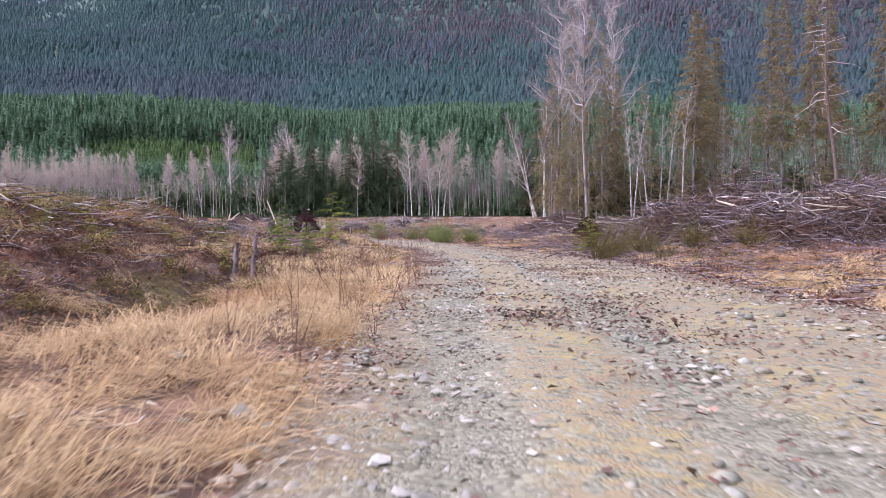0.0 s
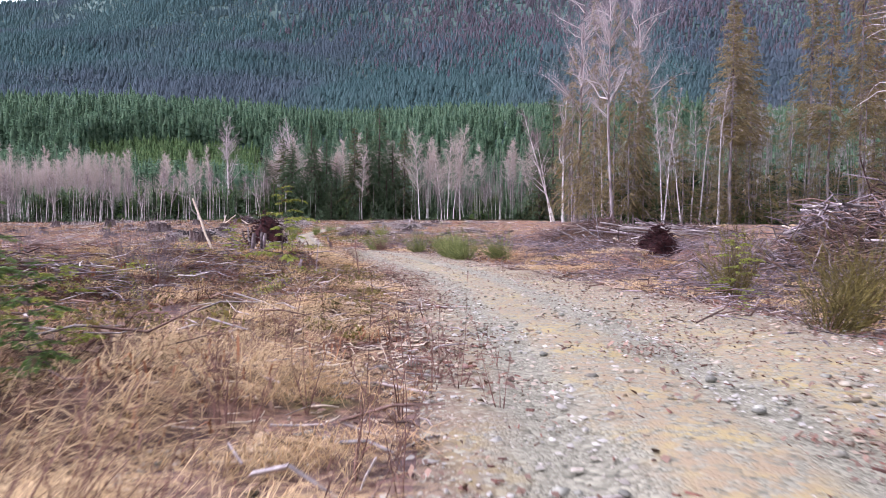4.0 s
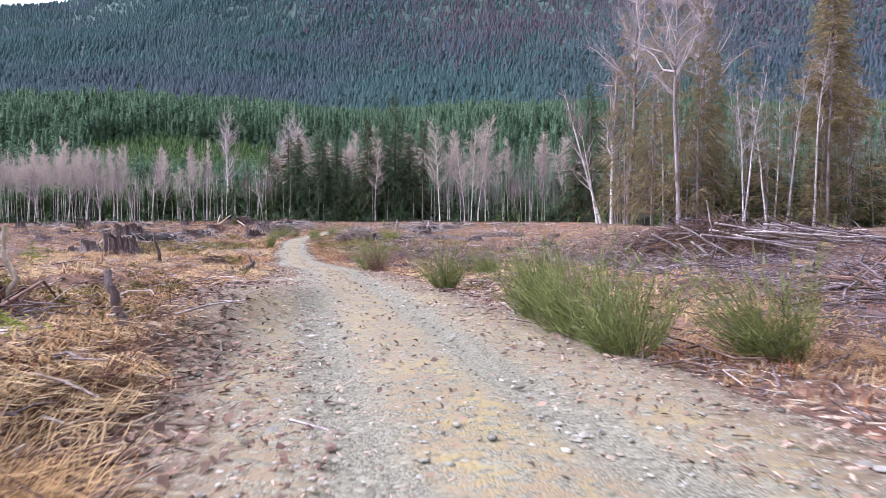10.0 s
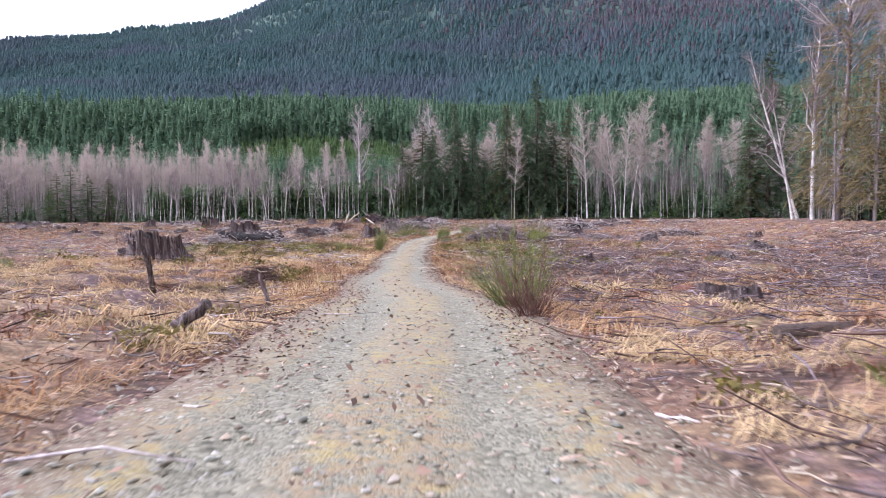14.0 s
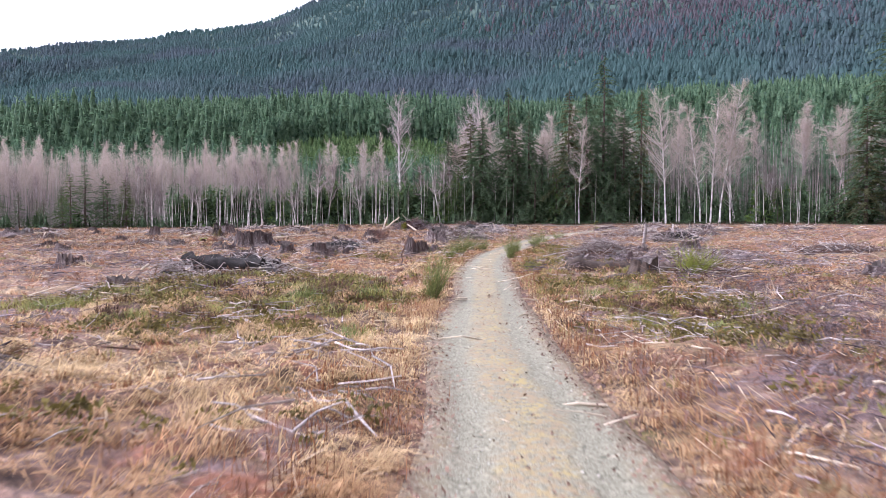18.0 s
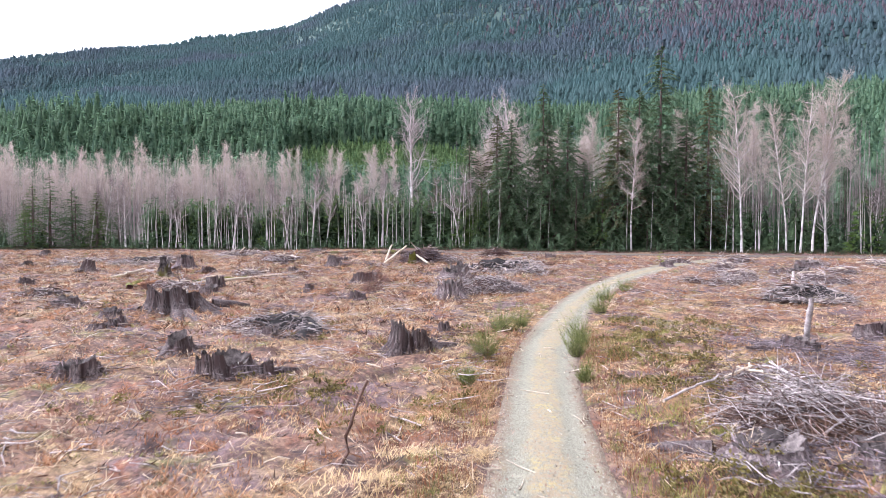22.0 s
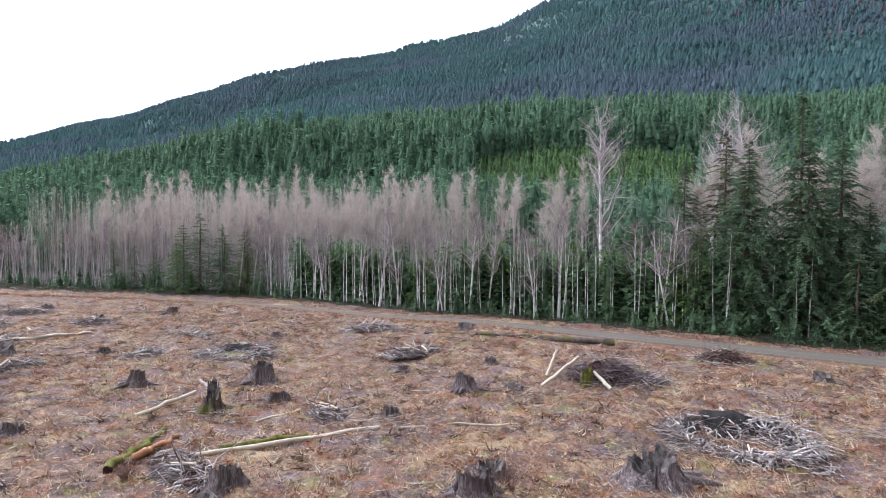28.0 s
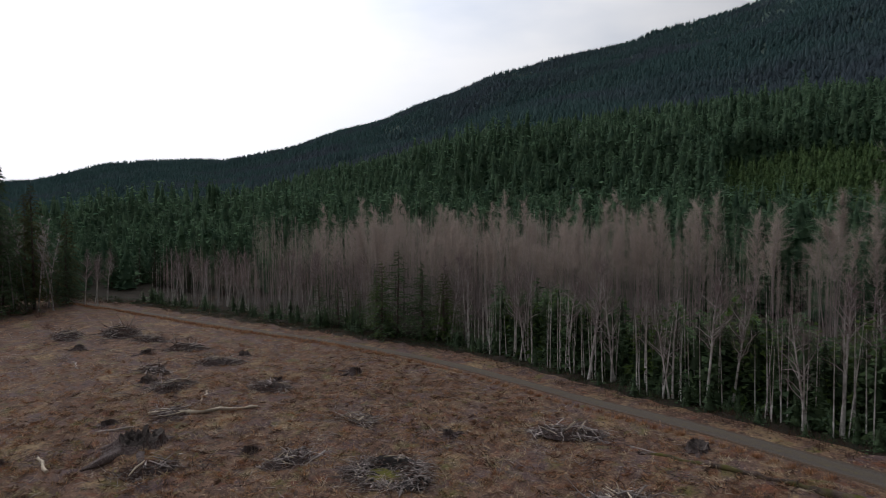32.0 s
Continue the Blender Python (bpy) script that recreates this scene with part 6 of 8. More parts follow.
# ---------------------------------------------------------------- living shrubs
def broom(x, y, w, h, seed, label="green broom bush with fine upright stems", n=420, material=None, thick=0.006, tilt=None):
    """Wispy stems that fan out from one root, with fine side shoots."""
    r = np.random.RandomState(seed)
    ob = thing("broom_bush", label, "bush", "bushes beside the track", place(x, y))
    a, q = r.uniform(0, 6.28, n), r.uniform(0, 1, n) ** 0.7
    wind = r.normal(size=2) * 0.2 if tilt is None else np.array(tilt)
    base = np.stack([np.cos(a) * q * w * 0.13, np.sin(a) * q * w * 0.13, 0 * a - 0.03], -1)
    ln = h * r.uniform(0.3, 1.15, n) * (1 - 0.2 * q) * (1 + 0.25 * np.sin(2 * a + seed))
    d = unit(np.stack([np.cos(a) * q * w * 0.8 / h + wind[0], np.sin(a) * q * w * 0.8 / h + wind[1], np.ones(n)], -1) + r.normal(size=(n, 3)) * 0.2)
    m = base + d * ln[:, None] * 0.55
    e = m + unit(d + r.normal(size=(n, 3)) * 0.2 + np.array([0, 0, 0.15])) * ln[:, None] * 0.5
    v1, f1 = tubes(base, m, thick, thick * 0.8, 3)
    v2, f2 = tubes(m, e, thick * 0.8, 0.0015, 3)
    k = 5
    mm, ee = np.repeat(m, k, 0), np.repeat(e, k, 0)
    s = np.repeat(base, k, 0) * 0.5 + mm * 0.5
    p = s + (ee - s) * r.uniform(0, 1, (n * k, 1))
    g = p + unit(np.repeat(d, k, 0) + r.normal(size=(n * k, 3)) * 0.4) * (h * r.uniform(0.08, 0.24, (n * k, 1)))
    v3, f3 = strips(p, g, min(0.007, thick * 1.2), rng=r)
    v, f = join((v1, f1), (v2, f2), (v3, f3))
    tagged(part("foliage", v, f, material or M_BROOM, ob), kind="stuff")
    v, f = tubes(base[:7] * 0.6, m[:7] * 0.7, thick * 1.6, thick, 5)
    for i in range(min(7, n)):
        part("stem", v[i * 10 : i * 10 + 10], f[:5], M_STEM, ob)
    return ob


BROOMS = [(-0.1, 42.0, 2.0, 1.45), (1.8, 40.2, 1.7, 1.3), (0.25, 40.6, 1.8, 1.3), (-5.7, 62.0, 2.3, 1.85), (-0.4, 43.6, 1.7, 1.3), (-2.1, 49.5, 1.3, 1.3), (-27.2, 128.5, 1.7, 1.7), (-22.4, 126.5, 1.3, 1.6), (-18.6, 91.0, 0.9, 1.9), (-26.0, 121.4, 1.9, 1.9), (-23.0, 145, 2.3, 1.5), (-22.2, 123.0, 1.2, 1.7), (-17.4, 104.4, 1.0, 0.9), (-22.6, 138, 1.6, 1.9), (-26.6, 131, 1.2, 1.3), (-1.0, 53.5, 1.2, 0.9), (-21.2, 118.0, 0.9, 1.0), (-25.2, 115.6, 0.9, 0.9), (-22.0, 150, 1.5, 1.2), (-0.2, 46.5, 1.1, 1.0)]
for i, (x, y, w, h) in enumerate(BROOMS):
    broom(x, y, w, h, 800 + i, n=200 if y < 70 else 150, tilt=((-0.35, 0.1), (-0.65, 0.0), (-0.2, 0.2))[i] if i < 3 else None)
broom(-42.0, 143.6, 2.6, 2.8, 850, "reddish leafless thicket of upright stems", 150, M_STEM)
broom(-24.0, 67.2, 1.8, 1.0, 851)
for i, (x, y, w, h) in enumerate([(-44.5, 151.5, 1.8, 1.8), (-63, 141, 1.4, 1.6), (-205, 150, 3, 2.2), (-188, 150, 3, 2.0), (-175, 150, 3, 2.0), (-160, 164, 2.4, 1.8), (-22.5, 90.5, 1.6, 1.6), (-5.2, 60.0, 1.2, 1.2), (-4.5, 37.8, 0.6, 1.1), (-2.4, 25.9, 0.6, 1.2), (-2.1, 30.8, 0.4, 1.0)]):
    broom(x, y, w, h, 860 + i, "reddish leafless shrub of thin upright stems", 90 if w > 1 else 12, M_STEM, 0.006 if w > 1 else 0.003)

for i, (x, y, w, h, n, k) in enumerate([(-6.5, 26, 1.2, 1.4, 60, 0), (-8.4, 28.5, 1.4, 1.5, 60, 0), (-10.5, 25, 1.6, 1.4, 70, 0), (-9.4, 33, 1.3, 1.3, 50, 0), (-12.5, 31, 1.8, 1.6, 70, 0), (-5.0, 22, 0.9, 1.1, 40, 0), (4.7, 20.6, 1.5, 1.5, 120, 1), (5.6, 22.0, 1.2, 1.2, 90, 1), (6.2, 19.6, 0.9, 0.8, 60, 1), (6.8, 23.2, 1.6, 1.4, 140, 1), (8.2, 22.4, 1.5, 1.2, 120, 1), (9.6, 21.4, 1.6, 1.1, 120, 1), (5.4, 25.6, 1.5, 1.7, 140, 1)]):
    broom(x, y, w, h, 880 + i, ("purplish leafless shrub of fine stems", "dark green broom bush before the slash heap")[k], n, (M_SLASHP, M_SALAL)[k], (0.003, 0.005)[k])

SAPLINGS = "young conifers beside the track"
sap_kinds = [conifer("conifer_sapling", "yellow-green young hemlock with spreading feathery boughs", "tree", SAPLINGS, 3.2, 900 + i, 1.35, M_SAPL, M_TRUNK, 0.10, 0.05, 0.6, 3, 10, 80, 0.016, power=0.6, spray=0.014, thin=0.42, short=0.6) for i in range(2)]
for i, (x, y, h) in enumerate([(-4.83, 30.0, 2.5), (-8.5, 37.2, 1.3), (-3.6, 15.3, 1.3), (-3.9, 16.8, 1.8), (-3.3, 16.7, 1.2), (-5.47, 33.85, 1.9), (5.3, 25.2, 1.9), (4.6, 23.2, 1.2), (-3.9, 12.4, 0.8), (-9.8, 97.8, 1.8), (-20.0, 181, 2.4), (-3.0, 11.2, 0.7), (-12.2, 49.0, 1.3), (-10.2, 45.2, 1.2), (-0.3, 55.5, 0.9), (7.0, 50.5, 1.0), (-7.2, 75, 0.9)]):
    plant(sap_kinds[i % 2], 3.2, x, y, h, 60 * i)
green_sap = conifer("conifer_sapling", "green young conifer with flat boughs in the dry grass", "tree", SAPLINGS, 1.4, 905, 0.62, M_NEEDLEY, M_TRUNK, 0.12, 0.10, 0.5, 4, 9, 60, 0.013, power=0.7, spray=0.02, thin=0.4, short=0.7)
for i, (x, y, h) in enumerate([(-3.8, 16.4, 1.35), (-3.1, 16.0, 0.95), (-2.9, 14.6, 0.7), (-5.3, 16.6, 0.9)]):
    plant(green_sap, 1.4, x, y, h, 77 * i, dz=0.05)
for i, (x, y, h) in enumerate([(-2.4, 13.4, 0.8), (-2.0, 14.4, 0.9), (-2.75, 12.5, 0.7), (-1.75, 15.8, 0.9), (-2.1, 12.0, 0.6), (-1.9, 17.4, 0.8)]):
    broom(x, y, 0.4, h, 980 + i, "thin brown dead weed stalks in the dry grass", 9, M_STEM, 0.003)


# ---------------------------------------------------------------- grass, litter, gravel and brush
def on_land(x, y):
    return np.stack([x, y, gz_rough(x, y)], -1)


def blades(r, base, per, length, width, spread, bend, jitter, simple=False):
    """Tufts of bent grass blades round base points: points and faces."""
    n = len(base) * per
    b = np.repeat(base, per, 0) + r.normal(size=(n, 3)) * np.array([jitter, jitter, 0.0])
    a = r.uniform(0, 6.28, n)
    ln = np.repeat(length, per) * r.uniform(0.55, 1.15, n)
    o = np.stack([np.cos(a), np.sin(a), 0 * a], -1)
    up = np.array([0, 0, 1.0])
    q = r.uniform(0.15, 1.0, n)[:, None] * spread
    m = b + (up * (1 - 0.35 * q) + o * q * 0.6) * ln[:, None] * 0.55
    e = m + (up * (0.5 - bend * r.uniform(0.3, 1.2, n)[:, None]) + o * (0.3 + q)) * ln[:, None] * 0.55
    s = np.stack([-np.sin(a), np.cos(a), 0 * a], -1) * (width * r.uniform(0.6, 1.4, n))[:, None]
    if simple:
        return np.stack([b - s, b + s, m * 0.4 + e * 0.6], 1).reshape(-1, 3), [np.arange(3 * n).reshape(-1, 3)]
    v = np.stack([b - s, b + s, m + s * 0.8, m - s * 0.8, e], 1).reshape(-1, 3)
    k = (np.arange(n) * 5)[:, None]
    return v, [k + np.array([[0, 1, 2, 3]]), k + np.array([[3, 2, 4]])]


def beside_road(r, n, lo, hi, y0, y1, side=0):
    """Points at chosen distances beside the track."""
    ok = np.flatnonzero((ROAD_P[:, 1] > y0) & (ROAD_P[:, 1] < y1))
    i = r.choice(ok, n)
    s = r.choice([-1, 1], n) if side == 0 else np.full(n, side)
    d = r.uniform(lo, hi, n) * s
    x = ROAD_P[i, 0] + ROAD_D[i, 1] * d + r.uniform(-0.3, 0.3, n)
    y = ROAD_P[i, 1] - ROAD_D[i, 0] * d + r.uniform(-0.3, 0.3, n)
    return x, y


def off_road(x, y, margin=1.02):
    return road_gap(x, y) > road_half(x, y) * margin


r = np.random.RandomState(77)


def grass(name, label, x, y, per, lo, hi, width, material, spread=0.9, bend=0.8, jitter=0.08, margin=1.02, simple=False):
    k = off_road(x, y, margin)
    x, y = x[k], y[k]
    v, f = blades(r, on_land(x, y) - np.array([0, 0, 0.03]), per, r.uniform(lo, hi, len(x)), width, spread, bend, jitter, simple)
    return tagged(part(name, v, f, material), label, "grass", kind="stuff")


def matted(name, label, x, y, per, lo, hi, width, material, margin=1.02):
    """Long thin blades laid over by the weather, each patch of them its own way."""
    k = off_road(x, y, margin)
    x, y = x[k], y[k]
    n = len(x) * per
    b = np.repeat(on_land(x, y), per, 0) + r.normal(size=(n, 3)) * np.array([0.13, 0.13, 0.0])
    a = np.repeat(2.2 * noise2(x / 0.76, y / 0.76, 64), per) + r.normal(size=n) * 0.75
    o = np.stack([np.cos(a), np.sin(a), 0 * a], -1)
    ln = (np.repeat(r.uniform(lo, hi, len(x)), per) * r.uniform(0.5, 1.2, n))[:, None]
    up = np.array([0, 0, 1.0])
    rise = r.uniform(0.25, 0.95, (n, 1))
    m = b + (up * rise * 0.75 + o * (1.1 - 0.6 * rise)) * ln * 0.45
    e = m + (up * r.uniform(-0.5, 0.25, (n, 1)) + o) * ln * 0.5
    s = np.stack([-np.sin(a), np.cos(a), 0.3 * np.cos(3 * a)], -1) * (width * r.uniform(0.6, 1.4, n))[:, None]
    v = np.stack([b - s, b + s, m + s * 0.8, m - s * 0.8, e], 1).reshape(-1, 3)
    q = (np.arange(n) * 5)[:, None]
    return tagged(part(name, v, [q + np.array([[0, 1, 2, 3]]), q + np.array([[3, 2, 4]])], material), label, "grass", kind="stuff")


def tufts_at(g, n, per, x0, x1, y0, y1, size):
    """Points in clumps, drawn from a generator of their own."""
    g = np.random.RandomState(4321)
    cx, cy = g.uniform(x0, x1, n), g.uniform(y0, y1, n)
    return np.repeat(cx, per) + g.normal(size=n * per) * size, np.repeat(cy, per) + g.normal(size=n * per) * size


# pale matted grass along the start of the track
x, y = beside_road(r, 5200, 1.6, 6.0, -2, 36, -1)
k = (noise2(x / 0.3, y / 0.3, 60) + 0.6 * noise2(x / 0.12, y / 0.12, 59) + np.interp(y, (0, 10, 16, 22, 36), (0.75, 0.45, 0.1, -0.6, -0.6)) > 0.1) & ~((np.abs(x + 3.9) < 0.75) & (y > 6.5) & (y < 13))
matted("dry_grass", "pale matted dry grass swept over the verge", x[k], y[k], 30, 0.35, 0.8, 0.0028, M_GRASS)
x, y = np.r_[r.uniform(-11, -4.8, 1500), r.normal(-8.3, 0.9, 260)], np.r_[r.uniform(10, 40, 1500), r.uniform(13, 28, 260)]
k = noise2(x / 0.55, y / 0.55, 68) > 0.35
matted("dry_grass", "pale grass hummocks on the bank", x[k], y[k], 26, 0.3, 0.6, 0.0045, M_GRASS)
x, y = beside_road(r, 2600, 2.0, 9.0, 0, 40, 1)
k = noise2(x / 0.71, y / 0.71, 66) > 0.25
matted("dry_grass", "pale matted dry grass beside the gravel", x[k], y[k], 24, 0.3, 0.6, 0.0045, M_GRASS, 1.05)
x, y = beside_road(r, 4200, 1.8, 10, 34, 66)
k = noise2(x / 0.71, y / 0.71, 65) > -0.1
matted("dry_grass", "pale matted dry grass in hummocks beside the track", x[k], y[k], 18, 0.3, 0.65, 0.006, M_GRASS)
x, y = beside_road(r, 2600, 1.9, 13, 66, 94, -1)
k = noise2(x / 0.35, y / 0.35, 58) > 0.0
matted("dry_grass", "pale grass matted in big hummocks", x[k], y[k], 22, 0.45, 0.95, 0.008, M_GRASS)
x, y = beside_road(r, 9000, 1.6, 17, 55, 150)
k = noise2(x / 0.92, y / 0.92, 61) > -0.25
k &= ~((x > np.interp(y, ROAD_P[:, 1], ROAD_P[:, 0]) + 4) & (y < 90) & (r.uniform(size=len(x)) < 0.7))
matted("dry_grass", "tan dry grass hummocks beside the track", x[k], y[k], 9, 0.35, 0.75, 0.012, M_GRASS)
x, y = beside_road(r, 8000, 1.9, 15, 4, 150)
k = noise2(x / 0.8, y / 0.8, 62) > 0.1
grass("rust_fern", "rust-brown dead ferns and weeds", x[k], y[k], 14, 0.15, 0.4, 0.010, M_FERN, jitter=0.2)
x, y = beside_road(r, 1100, 1.6, 4.4, 82, 128, -1)
k = noise2(x / 0.9, y / 0.9, 55) > -0.2
matted("dry_grass", "pale dry grass along the track", x[k], y[k], 16, 0.35, 0.7, 0.009, M_GRASS, 1.05)
x, y = beside_road(r, 620, 1.5, 3.4, 66, 128, -1)
grass("rust_stems", "upright rust-red dead weed stems along the track", x, y, 9, 0.3, 0.7, 0.006, M_FERN, 0.7, 0.3, 0.2)
x, y = beside_road(r, 900, 1.5, 3.2, 70, 128, 1)
grass("rust_stems", "upright rust-red dead weed stems along the track", x, y, 8, 0.25, 0.5, 0.006, M_FERN, 0.3, 0.1, 0.12)
x, y = tufts_at(r, 60, 9, -10.5, -3.4, 22, 40, 0.3)
matted("dry_grass", "golden matted grass hummocks in the ditch", x, y, 24, 0.35, 0.75, 0.005, M_GOLD)
g = np.random.RandomState(2024)
for name, label, m, n in (("green_undergrowth", "yellow-green ferny undergrowth in the clearcut", M_TUFT, 420), ("green_undergrowth", "olive-green leafy undergrowth in the clearcut", M_BROOM, 260), ("red_undergrowth", "dark reddish stems under the green growth", M_UNDER, 420)):
    x, y = g.uniform(-31, -18, n), g.uniform(83, 97, n)
    k = (noise2(x / 0.9, y / 0.9, 54) + 0.5 * noise2(x / 0.4, y / 0.4, 53) > (-0.2 if m == M_UNDER else 0.12)) & (x < np.interp(y, ROAD_P[:, 1], ROAD_P[:, 0]) - 3.2)
    x, y = np.r_[x[k], g.uniform(-13.5, -8, n // 16)], np.r_[y[k], g.uniform(86, 104, n // 16)]
    k = off_road(x, y, 1.4)
    grass(name, label, x[k], y[k], 60, 0.25, 0.75, 0.011, m, 1.0, 0.5, 0.22)
# the open clearcut
n = 92000
x, y = r.uniform(-215, 16, n), r.uniform(58, 193, n)
k = (y > 70 - x * 0.12) & (r.uniform(size=n) < np.clip(1.25 - np.hypot(x + 30, y - 125) / 150, 0.3, 1))
x, y = x[k], y[k]
k = noise2(x / 0.55, y / 0.55, 69) + 0.5 * noise2(x / 2.6, y / 2.6, 57) > -0.15
x, y = x[k], y[k]
kk = noise2(x / 1.76, y / 1.76, 63)
grass("meadow_grass", "tan dry grass over the open clearcut", x[kk > -0.1], y[kk > -0.1], 9, 0.25, 0.65, 0.02, M_GRASSR, jitter=0.17, simple=True)
grass("meadow_fern", "rust-brown dead growth over the open clearcut", x[kk <= 0.15], y[kk <= 0.15], 9, 0.18, 0.5, 0.024, M_DEAD, jitter=0.17, simple=True)
x, y = r.uniform(-120, 0, 4200), r.uniform(98, 184, 4200)
k = noise2(x / 3.1, y / 3.1, 56) > 0.1
grass("olive_tufts", "olive-green grass tufts in the open clearcut", x[k], y[k], 16, 0.25, 0.6, 0.018, M_TUFT, jitter=0.12, simple=True)
i = r.choice(np.flatnonzero(ROADB_P[:, 0] < 10), 5200)
d = r.uniform(1.6, 4.2, 5200) * np.interp(-ROADB_P[i, 0], (45, 95), (1, 0.75))
x, y = ROADB_P[i, 0] + ROADB_D[i, 1] * d * np.where(ROADB_D[i, 0] > 0, 1, -1), ROADB_P[i, 1] - np.abs(ROADB_D[i, 0]) * d
k = x < -62
grass("verge_grass", "tall dry grass on the verge of the forest road", x[k], y[k], 10, 0.5, 1.2, 0.022, M_GRASSR, 0.5, 0.4, 0.2, simple=True)
grass("verge_grass", "short dry grass beside the forest road", x[~k], y[~k], 9, 0.2, 0.4, 0.02, M_GRASSR, 0.8, 0.6, 0.2, simple=True)
x, y = r.uniform(-240, 30, 4200), r.uniform(196, 206, 4200)
k = y > np.interp(-x, (120, 135, 165, 200, 240), (197.5, 194, 185, 174, 158))
y = np.where(x < -120, np.interp(-x, (120, 135, 165, 200, 240), (197.5, 193.5, 184, 173, 155)) + (y - 196) * 0.7, y)
grass("edge_weeds", "brown weeds and ferns along the forest edge", x, y, 11, 0.3, 0.9, 0.025, M_UNDER, 0.8, 0.5, 0.4, simple=True)
x, y = r.uniform(-240, 40, 2200), r.uniform(199.5, 207, 2200)
y = np.where(x < -120, np.interp(-x, (120, 135, 165, 200, 240), (197.5, 193.5, 184, 173, 155)) + (y - 198), y)
# undergrowth coloured as if in the shade of the trees
grass("edge_ferns", "forest edge undergrowth with shade in its green", x, y, 16, 0.4, 1.3, 0.035, M_NEEDLE_SHADE, 0.9, 0.5, 0.6, simple=True)


def shag(name, label, x, y, lo, hi, width, material, flat=0.5):
    """A low shaggy cover of short fine stems and twigs that lean every way."""
    k = off_road(x, y, 1.12)
    p = on_land(x[k], y[k]) - np.array([0, 0, 0.03])
    n = len(p)
    d = unit(r.normal(size=(n, 3)) * np.array([1, 1, 0.2]) + np.array([0, 0, flat]))
    e = p + d * r.uniform(lo, hi, (n, 1)) * r.uniform(0.5, 1, (n, 1))
    v, f = strips(p, e, width * r.uniform(0.6, 1.5, n), rng=r)
    return tagged(part(name, v, f, material), label, "undergrowth", kind="stuff")


def tufts(n, per, x0, x1, y0, y1, size):
    """Points that crowd together in clumps of uneven size."""
    cx, cy = r.uniform(x0, x1, n), r.uniform(y0, y1, n)
    s = np.repeat(size * r.uniform(0.4, 1.4, n), per)
    return np.repeat(cx, per) + r.normal(size=n * per) * s, np.repeat(cy, per) + r.normal(size=n * per) * s


for label, m, n in (("purplish-brown twiggy brush in low clumps", M_SLASHP, 760), ("rust-brown dead growth in low clumps", M_FERN, 560), ("dark bare stems in low clumps", M_STEM, 420)):
    x, y = tufts(n, 60, -34, 26, 22, 108, 0.55)
    k = np.abs(x - np.interp(y, ROAD_P[:, 1], ROAD_P[:, 0])) < 24
    shag("brush_cover", label, x[k], y[k], 0.15, 0.55, 0.006, m)
    x, y = tufts(n // 2 if m == M_SLASHP else n, 60, -175, 10, 96, 190, 0.7)
    shag("brush_cover", label, x, y, 0.2, 0.7, 0.016, m)


for label, m in (("reddish-tan grass tussocks in the open clearcut", M_GRASSR), ("bleached grass tussocks in the open clearcut", M_STRAW)):
    x, y = tufts(4200 if m == M_GRASSR else 1300, 24, -150, 8, 92, 190, 0.22)
    shag("grass_tussocks", label, x, y, 0.35, 0.85, 0.017, m, 0.7)
# the dark tufts put shade between the tussocks as colour
for label, m, n in (("bleached coarse grass tussocks far out in the clearcut", M_STRAW, 1500), ("reddish coarse grass tussocks far out in the clearcut", M_GRASSR, 1900), ("dark tufts standing for shaded gaps in the clearcut", M_UNDER, 2300)):
    x, y = tufts(n, 18, -130, -30, 122, 190, 0.3)
    shag("grass_tussocks", label, x, y, 0.4, 0.95, 0.03, m, 0.45)
x, y = tufts(260, 90, -10, -2.5, 19, 46, 0.3)
shag("brush_cover", "dark reddish fine brush in the ditch", x, y, 0.1, 0.4, 0.004, M_FERN)
x, y = tufts(340, 60, -7, -1.9, 4, 22, 0.22)
shag("brush_cover", "dark brown weeds between the grass hummocks", x, y, 0.1, 0.45, 0.0035, M_STEM, 0.9)
x, y = tufts(900, 60, -9, 0, 70, 98, 0.5)
shag("brush_cover", "purplish low brush beside the track", x, y, 0.15, 0.55, 0.009, M_SLASHP)
x, y = tufts(160, 60, -9, -2, 72, 96, 0.5)
shag("brush_cover", "dark low brush beside the track", x, y, 0.15, 0.5, 0.009, M_STEM)
x, y = tufts(1300, 60, 3.5, 28, 22, 88, 0.5)
shag("brush_cover", "purplish-grey fine brush before the trees", x, y, 0.15, 0.6, 0.008, M_SLASHP)
x, y = tufts(260, 60, -9, -2, 18, 48, 0.35)
shag("brush_cover", "brown fine brush on the verge", x, y, 0.12, 0.45, 0.004, M_STEM)


def straws(name, label, x, y, lo, hi, width, material):
    k = off_road(x, y, 1.1)
    p = on_land(x[k], y[k]) + np.array([0, 0, 0.05])
    n = len(p)
    a, ln = r.uniform(0, 6.28, n), r.uniform(lo, hi, n)
    e = p + np.stack([np.cos(a), np.sin(a), r.uniform(-0.1, 0.35, n)], -1) * ln[:, None]
    v = np.stack([p, e, e], 1)
    s = np.stack([-np.sin(a), np.cos(a), 0 * a], -1) * width
    v[:, 0] -= s * 0.8
    v[:, 1] += s
    v[:, 2] -= s * 0.2
    return tagged(part(name, v.reshape(-1, 3), np.arange(3 * n).reshape(-1, 3), material), label, "grass", kind="stuff")


x, y = r.uniform(-150, 12, 80000), r.uniform(70, 192, 80000)
k = noise2(x / 1.3, y / 1.3, 67) > -0.2
straws("bleached_straw", "bleached fallen straw strewn over the clearcut", x[k], y[k], 0.35, 1.1, 0.018, M_STRAW)
x, y = r.uniform(-150, 12, 60000), r.uniform(70, 192, 60000)
